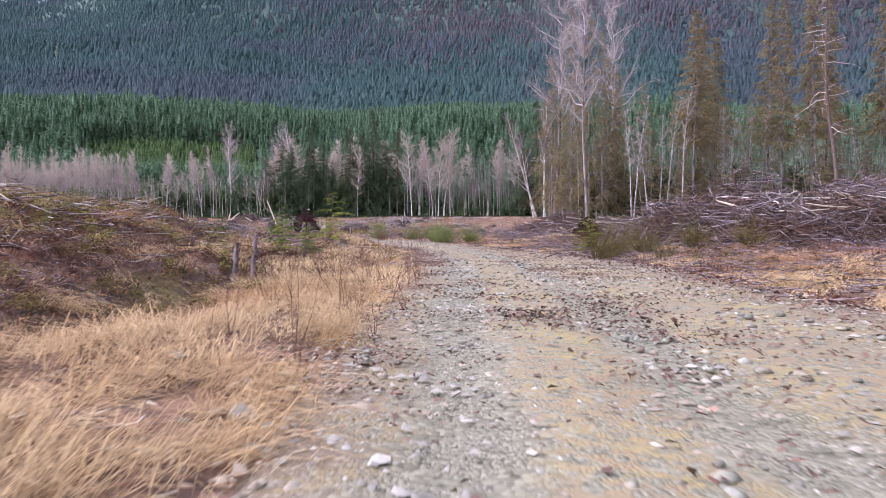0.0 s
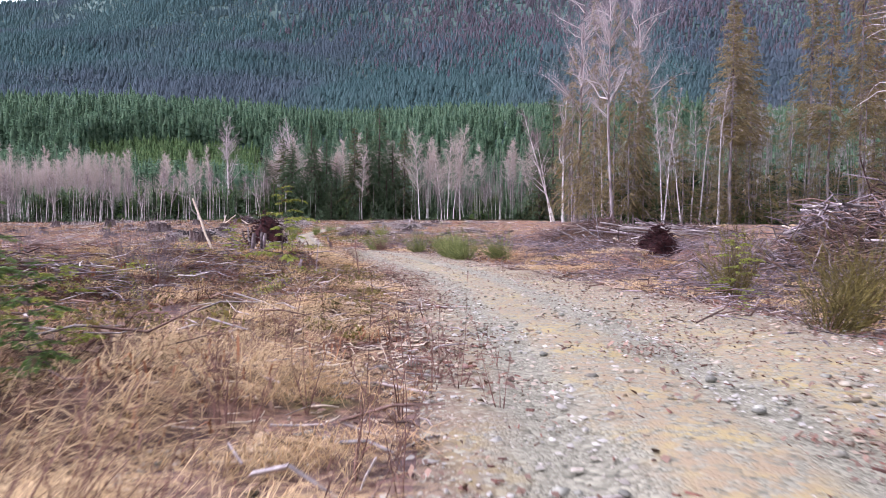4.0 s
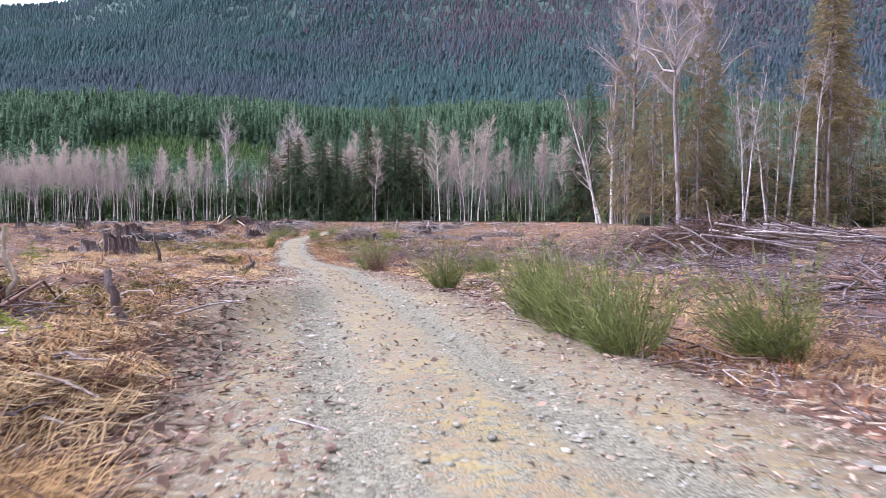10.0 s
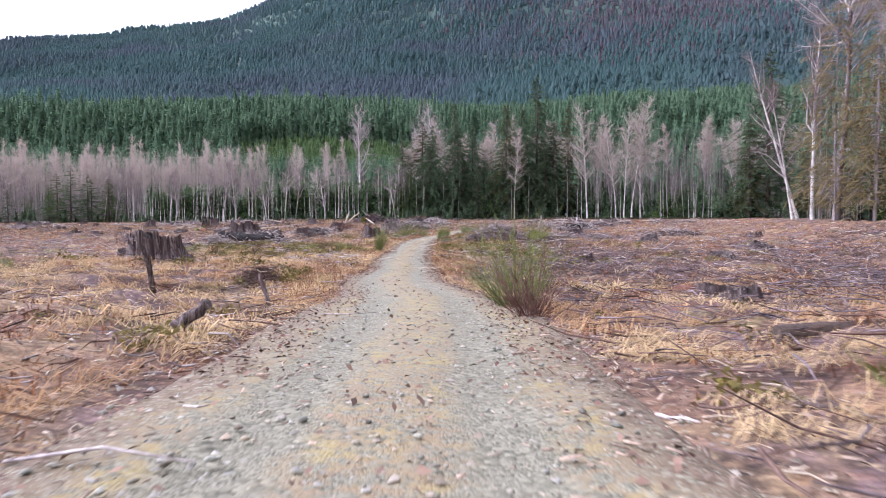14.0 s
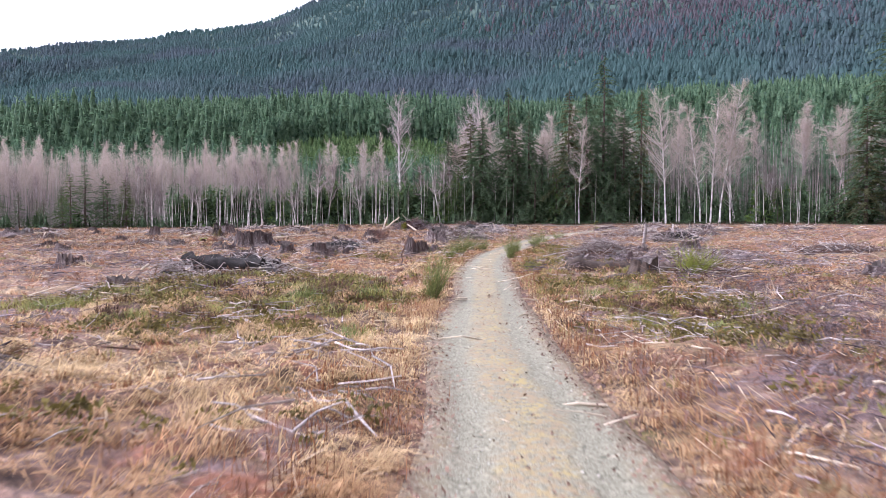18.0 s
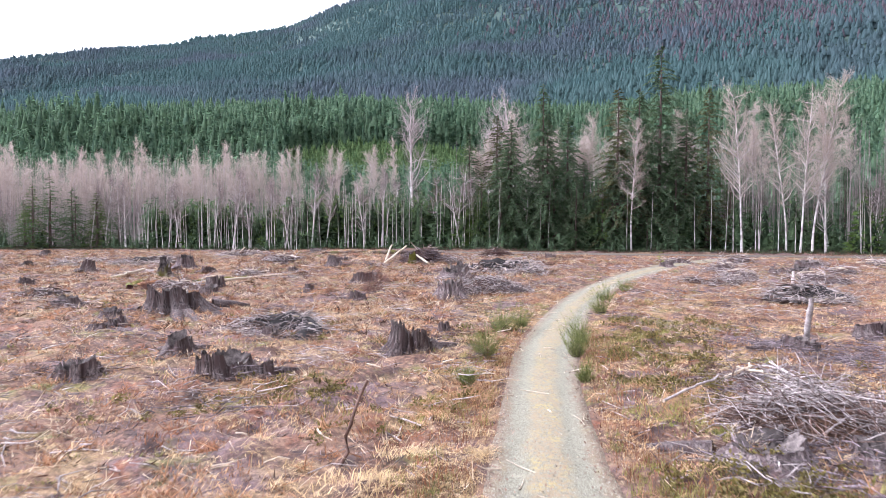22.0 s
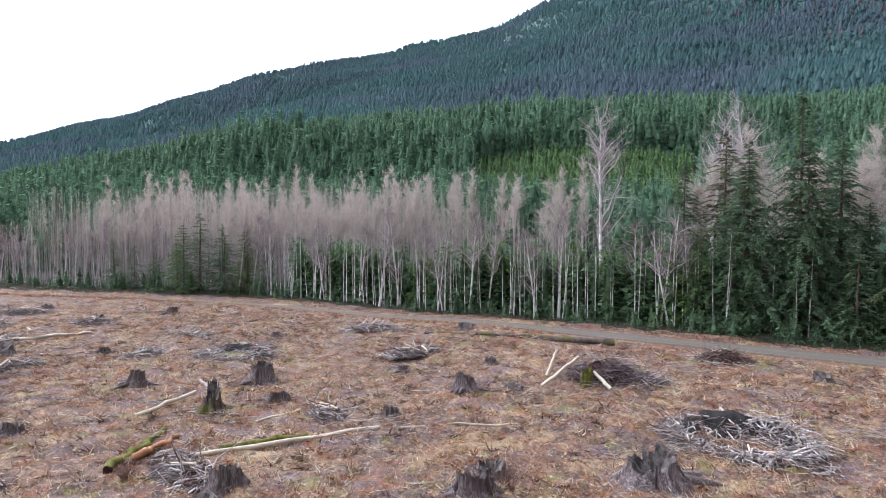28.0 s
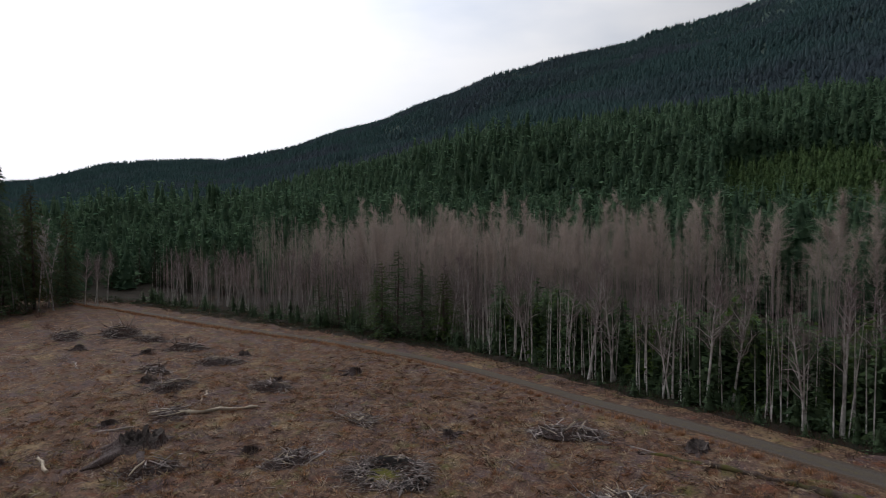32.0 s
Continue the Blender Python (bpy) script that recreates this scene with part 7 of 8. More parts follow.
straws("dark_stalks", "dark brown fallen stalks over the clearcut", x, y, 0.3, 1.0, 0.022, M_STEM)


def shrublets(name, label, x, y, size, material, leaves=26, leaf=1.0):
    """Low clumps of small leaves."""
    n = len(x)
    c = np.repeat(on_land(x, y), leaves, 0)
    s = np.repeat(size, leaves)
    d = unit(r.normal(size=(n * leaves, 3))) * np.array([1, 1, 0.6])
    p = c + d * (s * r.uniform(0.2, 1.0, n * leaves))[:, None] + np.array([0, 0, 0.45]) * s[:, None]
    u, w = unit(r.normal(size=p.shape)), unit(r.normal(size=p.shape))
    l = (s * r.uniform(0.10, 0.24, len(s)) * leaf)[:, None]
    v = np.stack([p - u * l, p + w * l * 0.5, p + u * l, p - w * l * 0.5], 1).reshape(-1, 3)
    ob = part(name, v, np.arange(len(v)).reshape(-1, 4), material)
    return tagged(ob, label, "undergrowth", kind="stuff")


GREEN = [(-21.8, 91.7), (-21.9, 89.9), (-21.6, 86.5), (-28.9, 89.5), (-29.8, 92.4), (-28.5, 86.8), (-19.9, 90.5), (-13.9, 98.1), (-12.9, 90.6), (-11.8, 96.5), (-8.8, 106.3), (-9.2, 92.3), (-24.1, 86.3), (-23.5, 82), (-20.8, 82.3), (-14.5, 108), (-26, 96), (-32, 100), (-16.1, 107.8), (-7.7, 85.4), (-18, 118), (-16, 134), (-20, 128), (-30, 112), (-6.5, 79), (-10, 86), (-13.7, 69.3), (-20, 122), (-19.3, 127), (-18.4, 123), (-20.4, 134), (-18.6, 130)]
gp = np.array([GREEN[i % len(GREEN)] for i in range(32 * 34)]) + r.normal(size=(32 * 34, 2)) * np.array([1.3, 0.8])
k = off_road(gp[:, 0], gp[:, 1], 1.35)
shrublets("low_shrubs", "low olive-green leafy undergrowth in clumps", gp[k, 0], gp[k, 1], r.uniform(0.16, 0.46, k.sum()), M_SALAL, 40)
gp = np.array([GREEN[i % len(GREEN)] for i in range(32 * 40)]) + r.normal(size=(32 * 40, 2)) * np.array([1.8, 1.2])
grass("green_tufts", "olive-green grass tufts among the dry grass", gp[:, 0], gp[:, 1], 12, 0.25, 0.6, 0.014, M_TUFT, 0.6, 0.4, 0.12, 1.15, simple=True)
x, y = r.uniform(-140, 8, 2600), r.uniform(96, 190, 2600)
k = noise2(x / 2.52, y / 2.52, 73) > 0.35
grass("green_tufts", "olive-green grass tufts over the open clearcut", x[k], y[k], 12, 0.25, 0.6, 0.022, M_TUFT, 0.7, 0.4, 0.2, 1.15, simple=True)
x, y = beside_road(r, 900, 2.2, 16, 74, 130)
k = (noise2(x / 2.1, y / 2.1, 70) > 0.15) & off_road(x, y, 1.3)
shrublets("low_shrubs", "low olive-green leafy undergrowth", x[k], y[k], r.uniform(0.2, 0.5, k.sum()), M_SALAL, 44)
x, y = beside_road(r, 800, 1.9, 7, 19, 46, -1)
k = (noise2(x / 0.88, y / 0.88, 74) > -0.1) & off_road(x, y, 1.15)
shrublets("low_shrubs", "yellow-green low leaves and moss on the verge", x[k], y[k], r.uniform(0.10, 0.26, k.sum()), M_SALAL, 40)
x, y = beside_road(r, 500, 2.4, 9, 5, 62)
k = (noise2(x / 1.05, y / 1.05, 71) > 0.35) & off_road(x, y, 1.15)
shrublets("low_shrubs", "low olive-green leafy undergrowth", x[k], y[k], r.uniform(0.12, 0.32, k.sum()), M_SALAL, 50)
x, y = r.uniform(-120, -28, 500), r.uniform(110, 185, 500)
k = noise2(x / 2.1, y / 2.1, 72) > 0.5
shrublets("low_shrubs", "olive-green grass clumps in the clearcut", x[k], y[k], r.uniform(0.2, 0.45, k.sum()), M_SALAL, 26)
x, y = r.uniform(-7.5, -3.0, 60), r.uniform(7, 20, 60)
shrublets("low_shrubs", "dark green leafy growth on the bank", x, y, r.uniform(0.15, 0.3, 60), M_SALAL, 110, 0.55)


x, y = r.normal(-8.6, 1.8, 80), r.uniform(9, 24, 80)
shrublets("low_shrubs", "yellow-green moss and leaves over the bank", x, y, r.uniform(0.14, 0.36, 80), M_SALAL, 110, 0.55)
x, y = r.normal(-7.4, 1.0, 130), r.uniform(11, 24, 130)
shrublets("low_shrubs", "yellow-green moss along the crest of the bank", x, y, r.uniform(0.12, 0.32, 130), M_TUFT, 110, 0.55)
x, y = r.normal(-3.9, 0.5, 70), r.uniform(6.5, 13.5, 70)
shrublets("low_shrubs", "dark green ferns in the ditch", x, y, r.uniform(0.12, 0.26, 70), M_SALAL, 110, 0.55)


def sticks(name, label, x, y, lo, hi, thick, material, lift=0.06):
    n = len(x)
    p = on_land(x, y) + np.array([0, 0, 0.015]) + r.uniform(0, lift, (n, 1)) * np.array([0, 0, 1.0])
    a, ln = r.uniform(0, 6.28, n), r.uniform(lo, hi, n) * r.uniform(0.4, 1, n)
    d = np.stack([np.cos(a), np.sin(a), r.normal(size=n) * 0.12], -1)
    m = p + d * ln[:, None] * 0.5 + r.normal(size=(n, 3)) * 0.05 * ln[:, None]
    e = p + d * ln[:, None] + r.normal(size=(n, 3)) * 0.08 * ln[:, None]
    m[:, 2], e[:, 2] = np.maximum(m[:, 2], gz(m[:, 0], m[:, 1]) + 0.0), np.maximum(e[:, 2], gz(e[:, 0], e[:, 1]) - 0.05)
    t = thick * r.uniform(0.4, 1.5, n)
    v, f = join(tubes(p, m, t, t * 0.85, 3), tubes(m, e, t * 0.85, t * 0.4, 3))
    return tagged(part(name, v, np.concatenate(f), material), label, "debris", kind="stuff")


x, y = beside_road(r, 1800, 2.4, 17, 18, 72, 1)
sticks("slash_debris", "purplish-grey broken sticks strewn over the clearcut", x, y, 0.2, 1.2, 0.012, M_SLASHP, 0.25)
x, y = beside_road(r, 2200, 2.2, 16, 20, 72, 1)
sticks("slash_debris", "brown broken sticks strewn over the clearcut", x, y, 0.3, 1.4, 0.013, M_SLASHD, 0.2)
x, y = beside_road(r, 2600, 1.8, 14, 14, 74, -1)
sticks("slash_debris", "brown and grey twigs strewn over the clearcut", x, y, 0.2, 1.1, 0.010, M_SLASHD, 0.15)
x, y = beside_road(r, 1100, 1.4, 10, 14, 74, -1)
sticks("slash_debris", "grey broken sticks strewn over the clearcut", x, y, 0.2, 1.2, 0.012, M_SLASH, 0.15)
x, y = beside_road(r, 1500, 2.2, 22, 74, 160)
sticks("slash_debris", "grey broken sticks strewn over the clearcut", x, y, 0.3, 1.2, 0.013, M_SLASH, 0.2)
x, y = r.uniform(-190, 14, 9000), r.uniform(75, 190, 9000)
k = (noise2(x / 2.1, y / 2.1, 80) > -0.1) & off_road(x, y, 1.3)
sticks("slash_debris", "grey broken sticks strewn over the clearcut", x[k], y[k], 0.5, 2.2, 0.022, M_SLASH, 0.2)
sticks("slash_debris", "pale barkless sticks strewn over the clearcut", x[~k][:2400], y[~k][:2400], 0.4, 1.8, 0.026, M_PALE, 0.2)
x, y = r.uniform(4, 30, 2600), r.uniform(40, 100, 2600)
sticks("slash_debris", "purplish-grey slash strewn before the trees", x, y, 0.4, 1.9, 0.02, M_SLASHP, 0.35)
for m, label in ((M_SLASH, "patches of grey slash in the clearcut"), (M_SLASHP, "patches of purplish slash in the clearcut")):
    cx, cy = np.r_[r.uniform(-110, 6, 100), r.uniform(-170, -100, 30)], r.uniform(74, 188, 130)
    x, y = np.repeat(cx, 55) + r.normal(size=7150) * 1.1, np.repeat(cy, 55) + r.normal(size=7150) * 0.8
    k = off_road(x, y, 1.3)
    sticks("slash_debris", label, x[k], y[k], 0.4, 1.7, 0.018, m, 0.4)
sx, sy = np.array([q[0] for q in STUMPS]), np.array([q[1] for q in STUMPS])
x, y = np.repeat(sx, 36) + r.normal(size=36 * len(sx)) * 1.5, np.repeat(sy, 36) + r.normal(size=36 * len(sx)) * 1.3
k = off_road(x, y, 1.2)
sticks("slash_debris", "bark and brown sticks round the stumps", x[k], y[k], 0.3, 1.5, 0.016, M_SLASHD, 0.2)
cx, cy = r.uniform(3.5, 27, 90), r.uniform(24, 84, 90)
x, y = np.repeat(cx, 80) + r.normal(size=7200) * 1.5, np.repeat(cy, 80) + r.normal(size=7200) * 1.3
k = off_road(x, y, 1.2)
sticks("slash_debris", "purplish-grey slash in thick patches", x[k], y[k], 0.3, 1.6, 0.011, M_SLASHP, 0.35)
# brush over the bank at the start
x, y = r.normal(-9.5, 2.8, 2600), r.uniform(5, 32, 2600)
k = x < -4.6
sticks("bank_brush", "reddish-brown fine brushwood matted over the bank", x[k], y[k], 0.12, 0.6, 0.008, M_SLASHD, 0.2)
x, y = r.normal(-10, 3.2, 2600), r.uniform(6, 30, 2600)
k = x < -4.4
sticks("bank_brush", "dark brown brushwood over the bank", x[k], y[k], 0.15, 0.8, 0.014, M_SLASHD, 0.25)
sticks("bank_brush", "grey brushwood over the bank", x[k][:420], y[k][420:840], 0.3, 1.4, 0.012, M_SLASH, 0.3)
x, y = beside_road(r, 2200, 1.9, 6.5, 20, 44, -1)
sticks("bank_brush", "dark brown twigs and bark over the verge", x, y, 0.12, 0.8, 0.009, M_SLASHD, 0.12)
x, y = beside_road(r, 1100, 1.0, 2.9, 17, 48, -1)
sticks("wood_chips", "pale wood chips and broken sticks on the shoulder", x, y, 0.08, 0.55, 0.012, M_PALE, 0.03)
x, y = beside_road(r, 2600, 1.1, 4.2, 17, 48)
sticks("wood_chips", "grey broken sticks on the shoulder", x, y, 0.1, 0.6, 0.011, M_SLASH, 0.03)
x, y = beside_road(r, 1500, 0.1, 1.4, 14, 60)
sticks("wood_chips", "thin wood chips on the gravel", x, y, 0.05, 0.25, 0.006, M_PALE, 0.02)
# wood chips along the shoulders
x, y = beside_road(r, 2200, 1.4, 3.6, 2, 56)
sticks("wood_chips", "pale wood chips and bits of bark on the shoulder", x, y, 0.06, 0.32, 0.010, M_PALE, 0.02)


def stones(name, label, x, y, lo, hi, material):
    n = len(x)
    s = lo * (hi / lo) ** (r.uniform(0, 1, n) ** 2.2)
    o = np.array([[1, 0, -0.3], [0, 1, -0.3], [-1, 0, -0.3], [0, -1, -0.3], [0.3, 0.2, 1]], float)
    v = o[None] * r.uniform(0.6, 1.3, (n, 5, 1)) + r.normal(size=(n, 5, 3)) * 0.15
    a = r.uniform(0, 6.28, n)
    c, d = np.cos(a)[:, None], np.sin(a)[:, None]
    v = np.stack([v[..., 0] * c - v[..., 1] * d * 0.8, v[..., 0] * d + v[..., 1] * c * 0.8, v[..., 2] * r.uniform(0.25, 0.5, (n, 1))], -1) * s[:, None, None]
    z = gz(x, y) + np.where(off_road(x, y, 1.0), 0.0, 0.035)
    z = np.maximum(z, 0 * z - 9)
    v = v + np.stack([x, y, z + s * 0.12], -1)[:, None]
    f = np.array([[0, 1, 4], [1, 2, 4], [2, 3, 4], [3, 0, 4]])
    f = ((np.arange(n) * 5)[:, None, None] + f[None]).reshape(-1, 3)
    return tagged(part(name, v.reshape(-1, 3), f, material), label, "gravel", kind="stuff")


x, y = beside_road(r, 20000, 0, 4.4, 1, 26)
stones("gravel", "grey-green crushed gravel on the track", x, y, 0.009, 0.05, M_STONE)
x, y = beside_road(r, 9000, 0, 2.6, 26, 74)
stones("gravel", "grey-green crushed gravel on the track", x, y, 0.010, 0.045, M_STONE)
x, y = beside_road(r, 3000, 0, 1.5, 74, 120)
stones("gravel", "grey crushed gravel on the track", x, y, 0.012, 0.035, M_STONE)


def litter(name, label, x, y, lo, hi, material):
    n = len(x)
    z = np.where(off_road(x, y, 1.0), gz_rough(x, y) + 0.015, gz(x, y) + 0.06)
    p = np.stack([x, y, z + r.uniform(0, 0.02, n)], -1)
    a, s = r.uniform(0, 6.28, n), r.uniform(lo, hi, n)[:, None]
    u = np.stack([np.cos(a), np.sin(a), r.normal(size=n) * 0.35], -1) * s
    w = np.stack([-np.sin(a), np.cos(a), r.normal(size=n) * 0.35], -1) * s * 0.6
    v = np.stack([p - u, p + w + np.array([0, 0, 0.012]), p + u, p - w + np.array([0, 0, 0.006])], 1).reshape(-1, 3)
    return tagged(part(name, v, np.arange(len(v)).reshape(-1, 4), material), label, "leaf litter", kind="stuff")


x, y = beside_road(r, 9000, 1.8, 7.0, 16, 46, -1)
litter("leaf_litter", "reddish-brown fallen leaves and bark on the bank", x, y, 0.025, 0.07, M_LEAF)
x, y = beside_road(r, 12000, 0.7, 4.6, 1, 34)
k = noise2(x / 0.34, y / 0.34, 90) > -0.2
litter("leaf_litter", "brown fallen leaves on the shoulders of the track", x[k], y[k], 0.012, 0.036, M_LEAF)
x, y = beside_road(r, 2800, 1.1, 3.0, 34, 80)
litter("leaf_litter", "brown fallen leaves on the shoulders of the track", x, y, 0.02, 0.05, M_LEAF)
x, y = beside_road(r, 5000, 1.05, 2.1, 72, 130)
litter("leaf_litter", "pale brown fallen leaves along the track", x, y, 0.02, 0.055, M_LEAF)
x, y = beside_road(r, 1100, 0, 0.5, 2, 110)
litter("leaf_litter", "brown fallen leaves on the middle of the track", x, y, 0.02, 0.05, M_LEAF)


x, y = r.normal(-7.5, 2.9, 21000), r.uniform(4, 46, 21000)
k = (x < -4.4) & off_road(x, y, 1.5)
litter("leaf_litter", "dark reddish leaf litter and bark over the bank", x[k], y[k], 0.02, 0.055, M_FERN)
cx, cy = beside_road(r, 30, 0.2, 2.6, 1, 20)
x, y = np.repeat(cx, 90) + r.normal(size=2700) * 0.30, np.repeat(cy, 90) + r.normal(size=2700) * 0.22
litter("leaf_litter", "patches of brown leaves drifted together on the gravel", x, y, 0.012, 0.032, M_LEAF)


def stone(x, y, s, seed, flat=0.42):
    q = np.random.RandomState(seed)
    bm = bmesh.new()
    bmesh.ops.create_icosphere(bm, subdivisions=2, radius=1.0)
    v = np.array([p.co[:] for p in bm.verts])
    f = np.array([[p.index for p in k.verts] for k in bm.faces])
    bm.free()
    v = lumpy(v * q.uniform(0.7, 1.2, 3) * np.array([1, 1, flat]), q, 0.6, 2.6) * s * 0.8
    ob = part("stone", v, f, M_ROCK)
    ob.matrix_basis = place(x, y, q.uniform(0, 360), dz=0.03 + s * 0.2)
    return tagged(ob, "grey angular stone lying on the gravel", "stone", "stones on the track")


for i, (x, y, s) in enumerate([(-1.1, 3.75, 0.11), (-1.25, 4.45, 0.10), (-0.65, 3.7, 0.09), (1.6, 2.9, 0.10), (2.0, 3.4, 0.09), (1.5, 7.0, 0.10), (0.9, 10.0, 0.17), (-3.35, 44.7, 0.13), (-1.9, 4.9, 0.08), (2.6, 5.2, 0.09), (0.4, 5.6, 0.06), (1.9, 20.0, 0.14), (2.6, 21.5, 0.12), (1.4, 15.5, 0.09), (-7.6, 68.9, 0.13), (0.5, 22.0, 0.1), (2.2, 26.5, 0.11), (1.0, 25.0, 0.08), (-3.08, 36.7, 0.09), (0.4, 39.9, 0.09), (1.45, 6.3, 0.11), (1.7, 2.95, 0.1), (-0.55, 3.7, 0.09), (-2.3, 42.0, 0.08), (-11.0, 68.2, 0.09)]):
    stone(x, y, s, 1000 + i)
x, y = beside_road(r, 44, 1.3, 3.2, 5, 18, -1)
for i in range(44):
    broom(float(x[i]), float(y[i]), 0.12, r.uniform(0.6, 1.15), 1100 + i, "thin leafless brown shoots beside the track", 4, M_STEM, 0.0028)
# clods, bark and stones that break up the edges of the track
x, y = beside_road(r, 5200, 1.15, 2.7, 17, 52, -1)
k = noise2(x / 0.5, y / 0.5, 91) > -0.3
stones("dark_clods", "dark clods of soil and bark along the shoulder", x[k], y[k], 0.015, 0.06, M_SLASHD)
x, y = beside_road(r, 2600, 1.3, 2.9, 17, 60, 1)
k = noise2(x / 0.5, y / 0.5, 92) > -0.1
stones("dark_clods", "brown clods of soil and bark along the shoulder", x[k], y[k], 0.015, 0.055, M_SLASHD)
x, y = beside_road(r, 3600, 0.0, 2.3, 0, 46)
k = noise2(x / 0.7, y / 0.7, 93) > 0.0
stones("loose_stones", "loose grey stones on the gravel track", x[k], y[k], 0.018, 0.075, M_STONE)
x, y = tufts_at(r, 15, 60, 0.5, 2.6, 6.6, 9.6, 0.28)
litter("leaf_litter", "reddish-brown leaves drifted across the gravel", x, y, 0.015, 0.04, M_SLASHD)
x, y = tufts_at(r, 34, 5, -9.5, -4.4, 14, 37, 0.4)
shrublets("low_shrubs", "yellow-green leafy growth scattered over the bank", x, y, r.uniform(0.12, 0.32, len(x)), M_TUFT, 110, 0.5)


def pebbles(name, label, x, y, lo, hi, material, flat=0.45):
    """Rounded uneven stones half sunk in the gravel."""
    n = len(x)
    g = (1 + 5**0.5) / 2
    o = unit(np.array([[-1, g, 0], [1, g, 0], [-1, -g, 0], [1, -g, 0], [0, -1, g], [0, 1, g], [0, -1, -g], [0, 1, -g], [g, 0, -1], [g, 0, 1], [-g, 0, -1], [-g, 0, 1]], float))
    f = np.array([[0, 11, 5], [0, 5, 1], [0, 1, 7], [0, 7, 10], [0, 10, 11], [1, 5, 9], [5, 11, 4], [11, 10, 2], [10, 7, 6], [7, 1, 8], [3, 9, 4], [3, 4, 2], [3, 2, 6], [3, 6, 8], [3, 8, 9], [4, 9, 5], [2, 4, 11], [6, 2, 10], [8, 6, 7], [9, 8, 1]])
    q = lo * (hi / lo) ** (r.uniform(0, 1, n) ** 2.0)
    v = o[None] * r.uniform(0.75, 1.2, (n, 12, 1)) * np.stack([r.uniform(0.7, 1.3, n), r.uniform(0.6, 1.0, n), r.uniform(0.6, 1.2, n) * flat], -1)[:, None]
    a = r.uniform(0, 6.28, n)
    c, d = np.cos(a)[:, None], np.sin(a)[:, None]
    v = np.stack([v[..., 0] * c - v[..., 1] * d, v[..., 0] * d + v[..., 1] * c, v[..., 2]], -1) * q[:, None, None]
    v = v + np.stack([x, y, gz(x, y) + 0.045 + q * flat * 0.25], -1)[:, None]
    return tagged(part(name, v.reshape(-1, 3), ((np.arange(n) * 12)[:, None, None] + f[None]).reshape(-1, 3), material), label, "gravel", kind="stuff")


def slabs(name, label, x, y, lo, hi, material, thin=0.18, lift=0.03):
    """Splintered flat chips of wood and bark, each with its own thickness and tilt."""
    n = len(x)
    z = np.where(off_road(x, y, 1.0), gz_rough(x, y), gz(x, y) + 0.035) + r.uniform(0.0, lift, n) + 0.012
    a, ln = r.uniform(0, 6.28, n), r.uniform(lo, hi, n) * r.uniform(0.4, 1.0, n)
    u = np.stack([np.cos(a), np.sin(a), r.normal(size=n) * 0.16], -1) * ln[:, None] * 0.5
    w = np.stack([-np.sin(a), np.cos(a), r.normal(size=n) * 0.3], -1) * (ln * r.uniform(0.10, 0.32, n))[:, None] * 0.5
    t = np.array([0, 0, 1.0]) * (ln * thin * r.uniform(0.3, 1.0, n))[:, None] * 0.5
    p = np.stack([x, y, z], -1)
    k = r.uniform(0.3, 1.0, (n, 1))
    v = np.stack([p - u - w - t, p + u - w * k - t, p + u + w * k - t, p - u + w - t, p - u - w + t, p + u * 0.9 - w * k + t, p + u * 0.9 + w * k + t, p - u + w + t], 1)
    f = np.array([[4, 5, 6, 7], [0, 1, 5, 4], [1, 2, 6, 5], [2, 3, 7, 6], [3, 0, 4, 7]])
    return tagged(part(name, v.reshape(-1, 3), ((np.arange(n) * 8)[:, None, None] + f[None]).reshape(-1, 4), material), label, "debris", kind="stuff")


x, y = beside_road(r, 3400, 0, 4.0, 0.5, 22)
k = noise2(x / 0.8, y / 0.8, 94) > -0.35
pebbles("pebbles", "pale grey and greenish rounded stones in the track", x[k], y[k], 0.014, 0.07, M_PEBBLE)
x, y = beside_road(r, 2600, 0, 2.4, 20, 60)
pebbles("pebbles", "pale grey and greenish rounded stones in the track", x, y, 0.012, 0.045, M_PEBBLE)
x, y = beside_road(r, 3600, 0.2, 4.4, 0.5, 24)
k = noise2(x / 0.42, y / 0.42, 95) > -0.05
slabs("bark_chips", "dark red-brown bark chips and leaves on the gravel", x[k], y[k], 0.03, 0.10, M_BARK, 0.12)
x, y = beside_road(r, 4200, 1.2, 3.1, 17, 33, -1)
k = noise2(x / 0.5, y / 0.5, 96) > -0.35
slabs("bark_chips", "dark red-brown bark chips along the shoulder", x[k], y[k], 0.03, 0.11, M_BARK, 0.12, 0.06)
x, y = beside_road(r, 4200, 0.8, 2.9, 19, 56, -1)
k = noise2(x / 0.6, y / 0.6, 97) > -0.3
slabs("wood_chips", "tan splintered wood chips along the shoulder", x[k], y[k], 0.03, 0.13, M_CHIP, 0.1, 0.05)
x, y = beside_road(r, 3000, 1.0, 3.4, 18, 58, 1)
slabs("wood_chips", "tan splintered wood chips along the shoulder", x, y, 0.035, 0.16, M_CHIP, 0.1, 0.04)
x, y = beside_road(r, 1700, 0.0, 1.6, 24, 60)
slabs("wood_chips", "small tan chips of wood strewn on the gravel", x, y, 0.025, 0.09, M_CHIP, 0.1, 0.015)
x, y = tufts(300, 70, -8.0, -2.2, 8, 25, 0.24)
shag("brush_cover", "dark red-brown dead stems between the grass hummocks", x, y, 0.12, 0.5, 0.0045, M_UNDER, 0.8)
x, y = tufts(420, 60, -12.0, -4.4, 6, 34, 0.4)
shag("brush_cover", "dark purplish brush over the bank", x, y, 0.15, 0.6, 0.006, M_SLASHP, 0.45)
